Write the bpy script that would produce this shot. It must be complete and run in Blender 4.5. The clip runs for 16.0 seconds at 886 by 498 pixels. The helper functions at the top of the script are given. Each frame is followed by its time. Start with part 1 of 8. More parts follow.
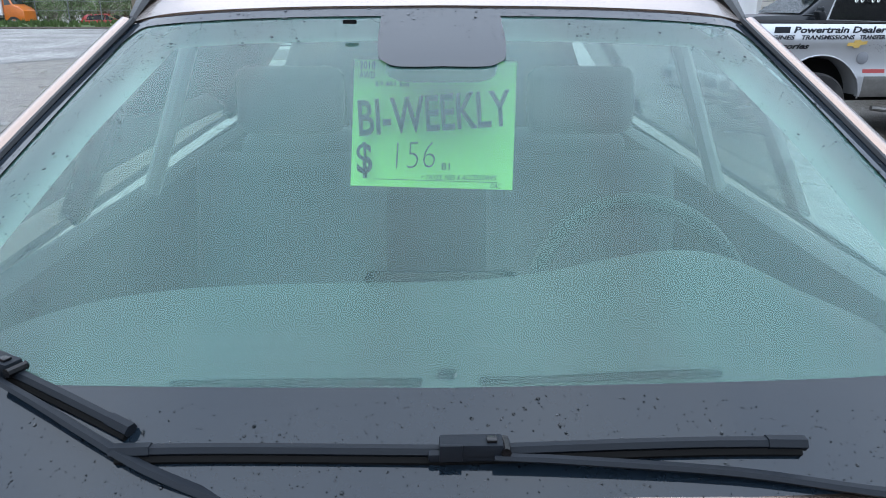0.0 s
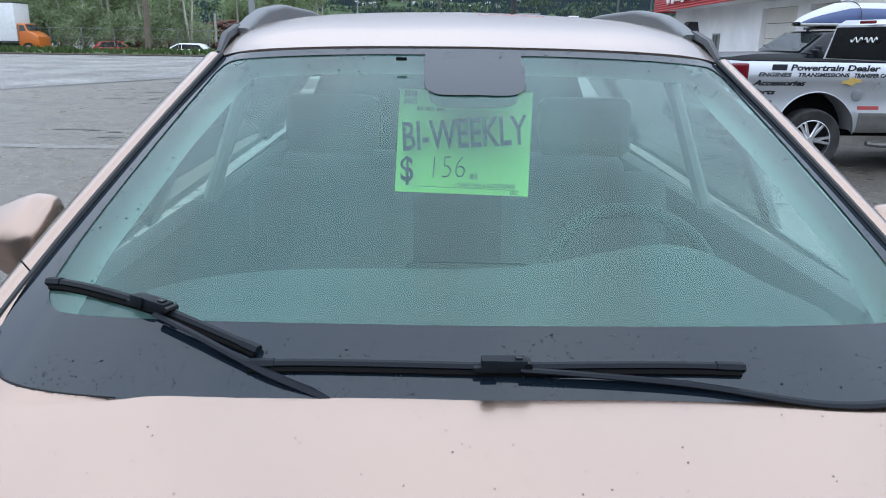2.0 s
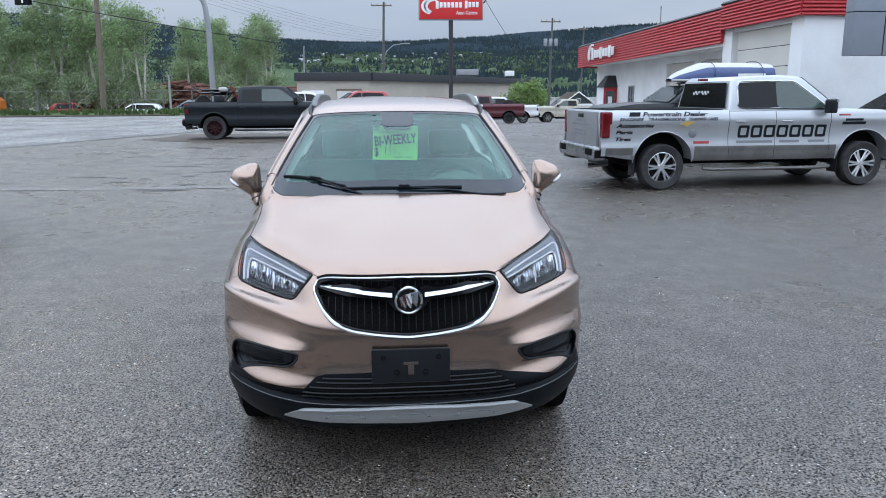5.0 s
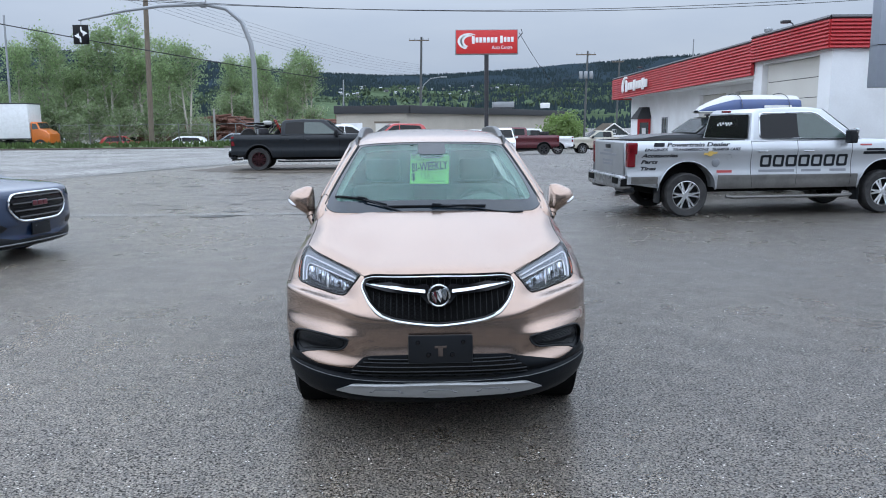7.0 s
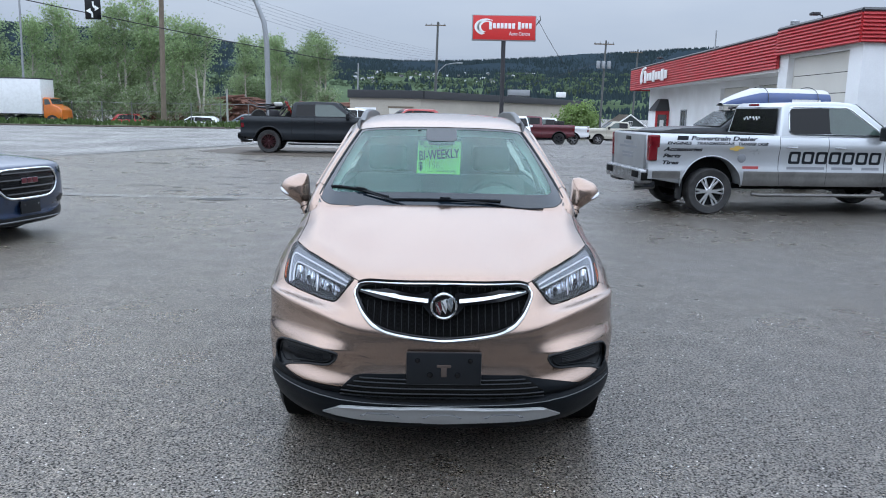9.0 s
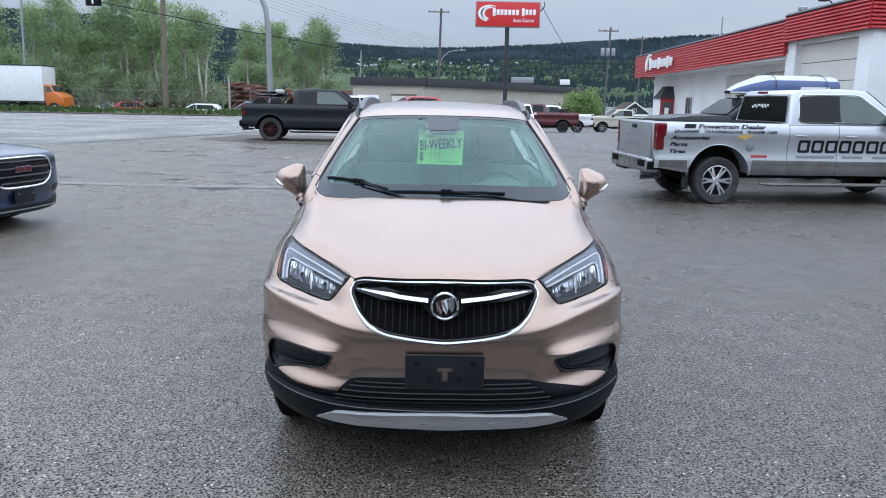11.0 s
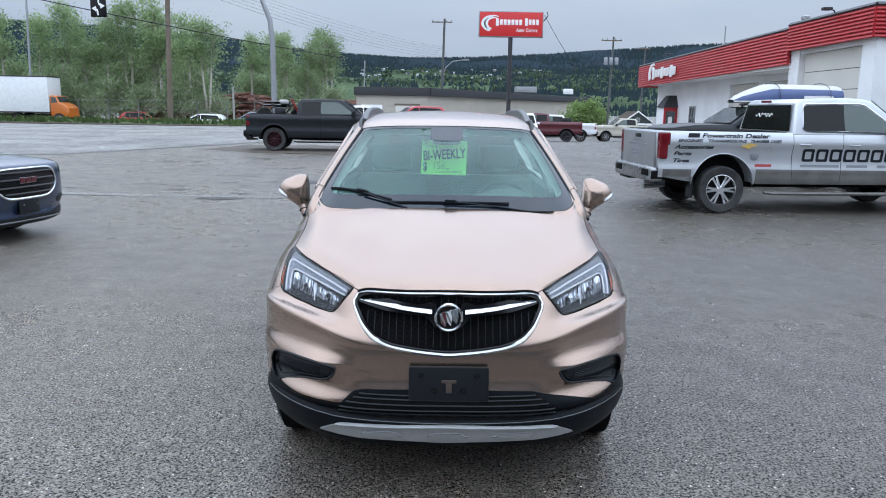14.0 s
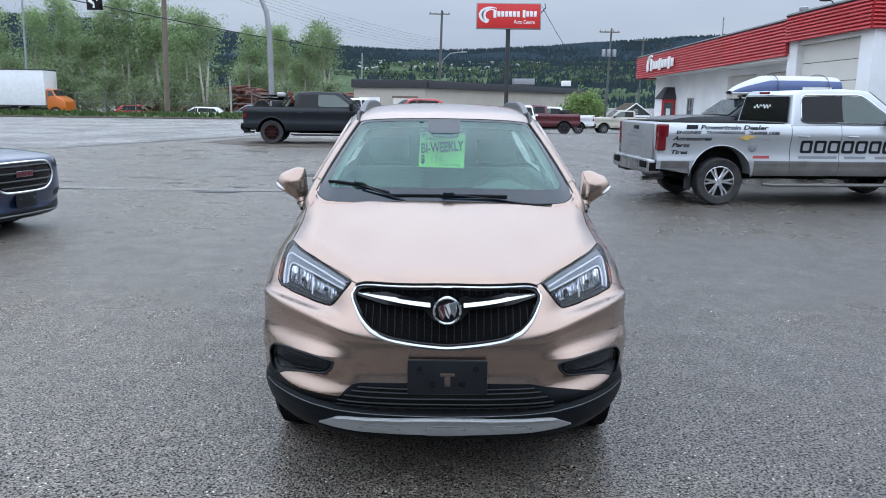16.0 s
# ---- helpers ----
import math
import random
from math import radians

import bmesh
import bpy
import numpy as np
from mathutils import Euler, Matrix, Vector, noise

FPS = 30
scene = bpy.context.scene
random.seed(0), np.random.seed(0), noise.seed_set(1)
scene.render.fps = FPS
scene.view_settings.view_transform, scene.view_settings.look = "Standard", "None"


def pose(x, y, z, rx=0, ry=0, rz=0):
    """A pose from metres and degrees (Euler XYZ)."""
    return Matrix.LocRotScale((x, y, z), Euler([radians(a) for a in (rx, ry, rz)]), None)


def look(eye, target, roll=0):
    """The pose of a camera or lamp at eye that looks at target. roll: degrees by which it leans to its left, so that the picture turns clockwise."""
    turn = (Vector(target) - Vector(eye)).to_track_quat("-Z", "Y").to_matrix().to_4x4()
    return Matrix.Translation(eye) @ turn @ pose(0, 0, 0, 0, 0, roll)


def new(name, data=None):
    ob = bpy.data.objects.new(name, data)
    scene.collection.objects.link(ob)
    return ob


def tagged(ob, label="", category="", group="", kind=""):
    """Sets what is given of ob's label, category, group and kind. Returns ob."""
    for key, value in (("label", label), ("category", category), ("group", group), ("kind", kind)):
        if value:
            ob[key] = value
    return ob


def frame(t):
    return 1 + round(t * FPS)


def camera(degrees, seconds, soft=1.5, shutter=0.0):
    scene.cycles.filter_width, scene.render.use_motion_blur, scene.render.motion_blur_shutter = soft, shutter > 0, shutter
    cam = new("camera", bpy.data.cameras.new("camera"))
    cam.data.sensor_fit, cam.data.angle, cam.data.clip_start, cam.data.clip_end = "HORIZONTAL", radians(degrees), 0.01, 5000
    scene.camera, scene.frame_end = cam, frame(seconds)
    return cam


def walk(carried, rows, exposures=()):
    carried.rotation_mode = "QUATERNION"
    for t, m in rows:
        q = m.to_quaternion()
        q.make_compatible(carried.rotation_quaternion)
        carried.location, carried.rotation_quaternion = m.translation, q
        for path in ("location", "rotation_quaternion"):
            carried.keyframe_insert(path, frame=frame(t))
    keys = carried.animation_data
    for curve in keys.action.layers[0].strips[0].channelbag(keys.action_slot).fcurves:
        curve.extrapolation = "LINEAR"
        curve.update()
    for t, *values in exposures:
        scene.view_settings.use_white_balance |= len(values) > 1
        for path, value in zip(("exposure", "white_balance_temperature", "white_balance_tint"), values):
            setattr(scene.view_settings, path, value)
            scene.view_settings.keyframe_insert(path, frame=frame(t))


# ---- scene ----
cam = camera(60.6, 16.0, 1.0)
METRES, EYE, TILT, LEAN, TURN = 5.15, 1.55, 0.0, -0.7, 0.0
ROWS = [
    (0.0, 0.0, 0.0, 0.0, -0.22, -17.77, 0.68),
    (0.5, -0.0039, 0.0076, -0.0023, 0.18, -19.22, 0.37),
    (1.0, -0.0044, 0.0059, -0.0008, 0.85, -19.41, 0.71),
    (1.5, -0.0091, -0.0013, -0.0001, 1.05, -18.74, 0.24),
    (2.0, -0.0096, -0.0545, 0.0032, 0.26, -15.53, -0.15),
    (2.5, -0.003, -0.1426, 0.0099, -1.09, -13.75, 1.04),
    (3.0, -0.0144, -0.2334, 0.0082, -3.34, -14.27, 0.31),
    (3.5, -0.0078, -0.3407, 0.008, -4.53, -13.57, -0.04),
    (4.0, -0.0126, -0.4532, 0.0126, -4.8, -12.69, 0.54),
    (6.5, 0.0069, -0.7962, 0.0233, -1.56, -10.05, 1.15),
    (7.0, -0.003, -0.7912, 0.0225, -1.09, -9.31, 1.21),
    (7.5, -0.0118, -0.7786, 0.0216, -1.51, -9.61, 1.15),
    (8.0, -0.0026, -0.746, 0.0186, -0.78, -9.88, 0.23),
    (10.5, 0.0028, -0.6445, 0.0187, 0.26, -10.97, -0.4),
    (11.0, 0.0032, -0.6466, 0.0188, 0.22, -11.19, -0.35),
    (11.5, 0.0033, -0.6463, 0.0191, 0.26, -11.07, -0.3),
    (12.0, 0.0033, -0.6449, 0.0189, 0.33, -11.0, -0.21),
    (12.5, 0.0021, -0.643, 0.0187, 0.44, -11.06, -0.2),
    (13.0, 0.0008, -0.6436, 0.0189, 0.58, -11.0, -0.28),
    (13.5, 0.0017, -0.6443, 0.0193, 0.59, -10.76, -0.36),
    (14.0, 0.0031, -0.6437, 0.0196, 0.48, -10.49, -0.2),
    (14.5, 0.0049, -0.6425, 0.0191, 0.28, -10.5, 0.03),
    (15.0, 0.0047, -0.6423, 0.019, 0.27, -10.72, -0.02),
    (15.5, 0.0036, -0.6408, 0.0188, 0.32, -11.06, -0.19),
    (16.0, 0.0031, -0.6419, 0.0197, 0.31, -11.05, -0.04),
]
EXPOSURES = [(0.0, 0.62), (1.5, 0.6), (2.5, 0.28), (3.4, 0.26), (4.0, 0.32), (7.0, 0.47), (12.0, 0.49), (16.0, 0.49)]
walk(cam, [(t, pose(0, 0, EYE, TILT, LEAN, TURN) @ pose(METRES * x, METRES * y, METRES * z, 90 + pitch, roll, yaw)) for t, x, y, z, yaw, pitch, roll in ROWS], EXPOSURES)

# ---- light: an even overcast sky with a faint broad sun ----
world = bpy.data.worlds.new("overcast_sky")
scene.world = world
world.use_nodes = True
wn, wl = world.node_tree.nodes, world.node_tree.links
wn.clear()
SUN_UP, SUN_TURN = radians(52), radians(200)
sky = wn.new("ShaderNodeTexSky")
sky.sky_type, sky.sun_disc, sky.sun_elevation, sky.sun_rotation = "NISHITA", False, SUN_UP, SUN_TURN
where = wn.new("ShaderNodeTexCoord")
squash = wn.new("ShaderNodeMapping")
squash.inputs["Scale"].default_value = (1.0, 1.0, 4.0)
clouds = wn.new("ShaderNodeTexNoise")
clouds.inputs["Scale"].default_value, clouds.inputs["Detail"].default_value = 2.2, 6.0
ramp = wn.new("ShaderNodeValToRGB")
ramp.color_ramp.elements[0].position, ramp.color_ramp.elements[0].color = 0.25, (3.86, 4.74, 6.3, 1)
ramp.color_ramp.elements[1].position, ramp.color_ramp.elements[1].color = 0.75, (5.45, 6.25, 7.45, 1)
cover = wn.new("ShaderNodeMix")
cover.data_type = "RGBA"
cover.inputs["Factor"].default_value = 0.97
back = wn.new("ShaderNodeBackground")
back.inputs["Strength"].default_value = 0.1
sky_out = wn.new("ShaderNodeOutputWorld")
wl.new(where.outputs["Generated"], squash.inputs["Vector"])
wl.new(squash.outputs["Vector"], clouds.inputs["Vector"])
wl.new(clouds.outputs["Fac"], ramp.inputs["Fac"])
wl.new(sky.outputs["Color"], cover.inputs["A"])
wl.new(ramp.outputs["Color"], cover.inputs["B"])
# an overcast dome: brightest overhead
split = wn.new("ShaderNodeSeparateXYZ")
rise = wn.new("ShaderNodeMapRange")
rise.interpolation_type = "SMOOTHSTEP"
rise.inputs["From Min"].default_value, rise.inputs["From Max"].default_value = 0.05, 0.75
rise.inputs["To Min"].default_value, rise.inputs["To Max"].default_value = 0.72, 2.7
dome = wn.new("ShaderNodeMix")
dome.data_type, dome.blend_type = "RGBA", "MULTIPLY"
dome.inputs["Factor"].default_value = 1.0
wl.new(where.outputs["Generated"], split.inputs[0])
wl.new(split.outputs["Z"], rise.inputs["Value"])
wl.new(cover.outputs["Result"], dome.inputs["A"])
wl.new(rise.outputs["Result"], dome.inputs["B"])
wl.new(dome.outputs["Result"], back.inputs["Color"])
wl.new(back.outputs["Background"], sky_out.inputs["Surface"])

sun = new("sun", bpy.data.lights.new("sun", "SUN"))
sun.data.energy, sun.data.angle, sun.data.color = 0.6, radians(170), (0.94, 0.985, 1.0)
sun.matrix_basis = look((0, 0, 40), (40 * math.sin(SUN_TURN) * -0.62, 40 * math.cos(SUN_TURN) * -0.62, -10))
scene.view_settings.exposure = 0.45

# ---- materials ----
def mat(name, color, rough=0.5, metal=0.0, var=0.12, scale=6.0, fine=90.0, bump=0.0, coat=0.0, coat_rough=0.06,
        dirt=None, dirt_amount=0.0, rough_var=0.12, random_tone=0.0, spec=0.5):
    """Principled surface with tone and gloss varied at a coarse and a fine scale."""
    m = bpy.data.materials.new(name)
    m.use_nodes = True
    n, l = m.node_tree.nodes, m.node_tree.links
    p = n["Principled BSDF"]
    tc = n.new("ShaderNodeTexCoord")
    big, small = n.new("ShaderNodeTexNoise"), n.new("ShaderNodeTexNoise")
    big.inputs["Scale"].default_value, big.inputs["Detail"].default_value = scale, 5
    small.inputs["Scale"].default_value, small.inputs["Detail"].default_value = fine, 3
    l.new(tc.outputs["Object"], big.inputs["Vector"])
    l.new(tc.outputs["Object"], small.inputs["Vector"])
    mixn = n.new("ShaderNodeMath")
    mixn.operation = "MULTIPLY_ADD"
    mixn.inputs[1].default_value = 0.4
    l.new(small.outputs["Fac"], mixn.inputs[0])
    half = n.new("ShaderNodeMath")
    half.operation = "MULTIPLY"
    half.inputs[1].default_value = 0.6
    l.new(big.outputs["Fac"], half.inputs[0])
    l.new(half.outputs[0], mixn.inputs[2])
    tone = n.new("ShaderNodeMapRange")
    tone.inputs["From Min"].default_value, tone.inputs["From Max"].default_value = 0.3, 0.7
    tone.inputs["To Min"].default_value, tone.inputs["To Max"].default_value = 1 - var, 1 + var
    l.new(mixn.outputs[0], tone.inputs["Value"])
    col = n.new("ShaderNodeMix")
    col.data_type, col.blend_type = "RGBA", "MULTIPLY"
    col.inputs["Factor"].default_value = 1.0
    col.inputs["A"].default_value = (*color, 1)
    l.new(tone.outputs["Result"], col.inputs["B"])
    out = col.outputs["Result"]
    if random_tone:
        oi, rr = n.new("ShaderNodeObjectInfo"), n.new("ShaderNodeMapRange")
        rr.inputs["To Min"].default_value, rr.inputs["To Max"].default_value = 1 - random_tone, 1 + random_tone
        l.new(oi.outputs["Random"], rr.inputs["Value"])
        c2 = n.new("ShaderNodeMix")
        c2.data_type, c2.blend_type = "RGBA", "MULTIPLY"
        c2.inputs["Factor"].default_value = 1.0
        l.new(out, c2.inputs["A"])
        l.new(rr.outputs["Result"], c2.inputs["B"])
        out = c2.outputs["Result"]
    if dirt:
        dn, dr, dm = n.new("ShaderNodeTexNoise"), n.new("ShaderNodeMapRange"), n.new("ShaderNodeMix")
        dn.inputs["Scale"].default_value, dn.inputs["Detail"].default_value = scale * 0.7, 8
        l.new(tc.outputs["Object"], dn.inputs["Vector"])
        dr.inputs["From Min"].default_value, dr.inputs["From Max"].default_value = 0.45, 0.75
        dr.inputs["To Max"].default_value = dirt_amount
        l.new(dn.outputs["Fac"], dr.inputs["Value"])
        dm.data_type = "RGBA"
        dm.inputs["B"].default_value = (*dirt, 1)
        l.new(dr.outputs["Result"], dm.inputs["Factor"])
        l.new(out, dm.inputs["A"])
        out = dm.outputs["Result"]
    l.new(out, p.inputs["Base Color"])
    rmap = n.new("ShaderNodeMapRange")
    rmap.inputs["From Min"].default_value, rmap.inputs["From Max"].default_value = 0.3, 0.7
    rmap.inputs["To Min"].default_value, rmap.inputs["To Max"].default_value = max(0.02, rough * (1 - rough_var)), min(1, rough * (1 + rough_var))
    l.new(mixn.outputs[0], rmap.inputs["Value"])
    l.new(rmap.outputs["Result"], p.inputs["Roughness"])
    p.inputs["Metallic"].default_value = metal
    p.inputs["Specular IOR Level"].default_value = spec
    p.inputs["Coat Weight"].default_value, p.inputs["Coat Roughness"].default_value = coat, coat_rough
    if bump:
        b = n.new("ShaderNodeBump")
        b.inputs["Strength"].default_value, b.inputs["Distance"].default_value = 1.0, bump
        l.new(small.outputs["Fac"], b.inputs["Height"])
        l.new(b.outputs["Normal"], p.inputs["Normal"])
    return m


def glass(name, tint, gloss, rough=0.02, film_share=0.0, ior=1.5, film_kind="BsdfDiffuse", film_tone=(0.27, 0.71, 0.62)):
    """A thin pane: it lets light straight through, tinted, mirrors a share of what stands in front of it, and may carry
    a coloured film.
    """
    m = bpy.data.materials.new(name)
    m.use_nodes = True
    n, l = m.node_tree.nodes, m.node_tree.links
    n.clear()
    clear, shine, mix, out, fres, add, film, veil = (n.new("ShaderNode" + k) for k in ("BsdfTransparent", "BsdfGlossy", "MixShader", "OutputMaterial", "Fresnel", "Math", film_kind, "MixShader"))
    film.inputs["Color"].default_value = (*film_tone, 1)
    veil.inputs[0].default_value = film_share
    if film_share:
        # soft streaks make the film uneven
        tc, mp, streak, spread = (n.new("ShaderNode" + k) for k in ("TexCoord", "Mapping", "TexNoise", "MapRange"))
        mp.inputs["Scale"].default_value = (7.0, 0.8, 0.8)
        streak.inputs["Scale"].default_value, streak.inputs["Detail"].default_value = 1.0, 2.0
        for k, v in (("From Min", 0.3), ("From Max", 0.7), ("To Min", film_share * 0.7), ("To Max", film_share * 1.45)):
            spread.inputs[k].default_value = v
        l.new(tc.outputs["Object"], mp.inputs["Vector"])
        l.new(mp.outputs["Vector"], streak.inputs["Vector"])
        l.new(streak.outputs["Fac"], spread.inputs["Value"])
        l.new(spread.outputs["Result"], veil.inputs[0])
    clear.inputs["Color"].default_value = (*tint, 1)
    shine.inputs["Roughness"].default_value = rough
    fres.inputs["IOR"].default_value = ior
    add.operation, add.use_clamp = "ADD", True
    add.inputs[1].default_value = gloss
    l.new(fres.outputs[0], add.inputs[0])
    l.new(add.outputs[0], mix.inputs[0])
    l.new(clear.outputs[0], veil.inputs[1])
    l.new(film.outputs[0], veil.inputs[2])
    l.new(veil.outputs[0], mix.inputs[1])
    l.new(shine.outputs[0], mix.inputs[2])
    l.new(mix.outputs[0], out.inputs[0])
    return m


def asphalt(name, base, wet_lo, wet_hi, stones, dusty=1.0, shine=0.5):
    """Worn asphalt: dark binder, pale aggregate, faint cracks and damp, glossier patches."""
    m = bpy.data.materials.new(name)
    m.use_nodes = True
    n, l = m.node_tree.nodes, m.node_tree.links
    p = n["Principled BSDF"]
    tc = n.new("ShaderNodeTexCoord")

    def tex(kind, scale, detail=2.0):
        t = n.new("ShaderNodeTex" + kind)
        t.inputs["Scale"].default_value = scale
        if kind == "Noise":
            t.inputs["Detail"].default_value = detail
        l.new(tc.outputs["Object"], t.inputs["Vector"])
        return t

    def span(src, a, b, c, d):
        r = n.new("ShaderNodeMapRange")
        for k, v in (("From Min", a), ("From Max", b), ("To Min", c), ("To Max", d)):
            r.inputs[k].default_value = v
        l.new(src, r.inputs["Value"])
        return r.outputs["Result"]

    def mul(a, b, kind="MULTIPLY"):
        q = n.new("ShaderNodeMath")
        q.operation = kind
        l.new(a, q.inputs[0])
        l.new(b, q.inputs[1])
        return q.outputs[0]

    grit, chips, patch, blotch = tex("Voronoi", 95), tex("Voronoi", 40), tex("Noise", 0.33, 6), tex("Noise", 2.6, 6)
    pits, clump = tex("Noise", 78, 2), tex("Noise", 22, 3)
    tone = mul(span(patch.outputs["Fac"], 0.3, 0.7, 0.75, 1.28), span(blotch.outputs["Fac"], 0.3, 0.7, 0.86, 1.14))
    tone = mul(tone, span(clump.outputs["Fac"], 0.3, 0.7, 0.92, 1.08))
    if dusty != 1.0:
        coarse = tex("Noise", 10, 5)
        tone = mul(tone, span(coarse.outputs["Fac"], 0.32, 0.68, 0.8, 1.2))
        # paler stretch towards the street: grit, and the sky's sheen put into its colour
        axes = n.new("ShaderNodeSeparateXYZ")
        l.new(tc.outputs["Object"], axes.inputs[0])
        drift = n.new("ShaderNodeMath")
        drift.operation, drift.inputs[1].default_value = "MULTIPLY_ADD", 5.0
        l.new(patch.outputs["Fac"], drift.inputs[0])
        l.new(axes.outputs["X"], drift.inputs[2])
        tone = mul(tone, span(drift.outputs[0], 4.2, -0.5, 1.0, dusty))
    split = n.new("ShaderNodeSeparateColor")
    l.new(grit.outputs["Color"], split.inputs[0])
    tone = mul(tone, span(split.outputs[0], 0.0, 1.0, 0.45, 1.65))
    # shade in the pits and between stones is put into the colour
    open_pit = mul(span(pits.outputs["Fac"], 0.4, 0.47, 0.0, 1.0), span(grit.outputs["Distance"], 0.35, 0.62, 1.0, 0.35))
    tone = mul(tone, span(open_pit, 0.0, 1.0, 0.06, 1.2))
    split2 = n.new("ShaderNodeSeparateColor")
    l.new(chips.outputs["Color"], split2.inputs[0])
    bright = mul(span(split2.outputs[1], 1 - stones, 1 - stones + 0.02, 0, 1), span(chips.outputs["Distance"], 0.16, 0.24, 1, 0))
    c = n.new("ShaderNodeMix")
    c.data_type, c.blend_type = "RGBA", "MULTIPLY"
    c.inputs["Factor"].default_value = 1
    c.inputs["A"].default_value = (*base, 1)
    l.new(tone, c.inputs["B"])
    s = n.new("ShaderNodeMix")
    s.data_type = "RGBA"
    s.inputs["B"].default_value = (0.8, 0.78, 0.75, 1)
    l.new(bright, s.inputs["Factor"])
    l.new(c.outputs["Result"], s.inputs["A"])
    l.new(s.outputs["Result"], p.inputs["Base Color"])
    p.inputs["IOR"].default_value = 1.5 + 0.4 * (shine >= 1.0)
    l.new(span(open_pit, 0.0, 1.0, 0.05, shine), p.inputs["Specular IOR Level"])
    l.new(span(mul(patch.outputs["Fac"], blotch.outputs["Fac"]), 0.16, 0.36, wet_lo, wet_hi), p.inputs["Roughness"])
    b = n.new("ShaderNodeBump")
    b.inputs["Strength"].default_value, b.inputs["Distance"].default_value = 1.0, 0.006
    l.new(open_pit, b.inputs["Height"])
    l.new(b.outputs["Normal"], p.inputs["Normal"])
    return m


PAINT = mat("bronze_pearl_paint", (0.364, 0.266, 0.215), 0.25, 0.96, var=0.03, scale=2, fine=900, coat=0.5, coat_rough=0.05, rough_var=0.05)
PLASTIC = mat("black_moulded_plastic", (0.010, 0.0118, 0.0145), 0.4, var=0.2, fine=500, bump=0.0003, spec=0.3)
CLADDING = mat("black_bumper_cladding", (0.006, 0.0075, 0.0095), 0.45, var=0.2, fine=500, bump=0.0002, spec=0.1)
GLOSS_BLACK = mat("gloss_black_trim", (0.006, 0.006, 0.007), 0.18, var=0.1, spec=0.3)
RUBBER = mat("tyre_rubber", (0.022, 0.022, 0.023), 0.75, var=0.25, scale=9, fine=200, bump=0.0006, dirt=(0.09, 0.085, 0.08), dirt_amount=0.5)
CHROME = mat("chrome", (0.66, 0.68, 0.7), 0.1, 1.0, var=0.04)
BRIGHT_ALLOY = mat("bright_alloy", (0.75, 0.76, 0.78), 0.3, 1.0, var=0.05)
ALLOY = mat("silver_alloy", (0.5, 0.51, 0.52), 0.3, 1.0, var=0.08)
BADGE = mat("brushed_badge_silver", (0.8, 0.8, 0.82), 0.35, 0.35, var=0.05)
SLOT = mat("bracket_opening", (0.085, 0.066, 0.057), 0.7, var=0.1, spec=0.08)
SATIN = mat("satin_silver_plastic", (0.4, 0.405, 0.41), 0.4, 0.6, var=0.06)
RAIL = mat("grey_roof_rail", (0.13, 0.135, 0.14), 0.45, 0.5, var=0.08)
RIB = mat("grey_grille_rib", (0.014, 0.015, 0.017), 0.4, var=0.1, spec=0.2)
LATTICE = mat("black_grille_lattice", (0.006, 0.0062, 0.007), 0.5, var=0.1, spec=0.06)
BROW = mat("sky_pale_lamp_trim", (0.3, 0.315, 0.35), 0.3, 0.2, var=0.1)
GUIDE = mat("pale_lamp_guide", (0.3, 0.315, 0.345), 0.25, 0.3, var=0.08)
LAMP_GREY = mat("grey_lamp_housing", (0.014, 0.016, 0.019), 0.35, 0.0, var=0.15, scale=20, spec=0.3)
WIPER = mat("wiper_black_plastic", (0.008, 0.011, 0.0155), 0.5, var=0.2, fine=500, bump=0.0002, spec=0.18)
REFLECTOR = mat("smoked_lamp_reflector", (0.72, 0.74, 0.77), 0.16, 1.0, var=0.35, scale=40, fine=200)
SEAM = mat("dark_seam", (0.008, 0.008, 0.008), 0.9, var=0.2, spec=0.1)
# the windshield's teal film paints the veil of reflected sky and dash
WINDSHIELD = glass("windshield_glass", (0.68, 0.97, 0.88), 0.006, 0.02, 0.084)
SIDE_GLASS = glass("side_window_glass", (0.94, 0.98, 0.97), 0.03, film_share=0.16, film_kind="BsdfTranslucent", film_tone=(0.85, 0.9, 0.89))
DARK_GLASS = glass("tinted_glass", (0.5, 0.53, 0.53), 0.03)
LENS = glass("lamp_lens", (0.95, 0.96, 0.98), 0.0, ior=1.42)
FRIT = mat("black_ceramic_border", (0.008, 0.014, 0.021), 0.07, var=0.1)
DASH = mat("charcoal_dashboard", (0.1, 0.1, 0.1), 0.8, var=0.12, fine=400, bump=0.0004)
FABRIC = mat("grey_seat_cloth", (0.125, 0.125, 0.13), 0.9, var=0.1, fine=300, bump=0.0006)
LEATHER = mat("dark_wheel_leather", (0.075, 0.075, 0.078), 0.6, var=0.1, fine=300, bump=0.0003, spec=0.2)
HEADLINER = mat("pale_grey_headliner", (0.62, 0.62, 0.6), 0.9, var=0.08, fine=300)
SATIN_TRIM = mat("grey_pillar_trim", (0.3, 0.3, 0.29), 0.9, var=0.08, fine=300)
GREEN_PAPER = mat("fluorescent_green_paper", (0.5, 1.0, 0.24), 0.7, var=0.02, spec=0.2)
INK = mat("black_ink", (0.008, 0.009, 0.01), 0.7, var=0.1, spec=0.1)
AMBER = mat("amber_reflector", (0.55, 0.11, 0.03), 0.2, var=0.1)
STRIP = mat("white_light_strip", (0.9, 0.91, 0.93), 0.12, var=0.03)
WHITE_LENS = mat("white_lamp_plastic", (0.7, 0.72, 0.75), 0.15, var=0.05)
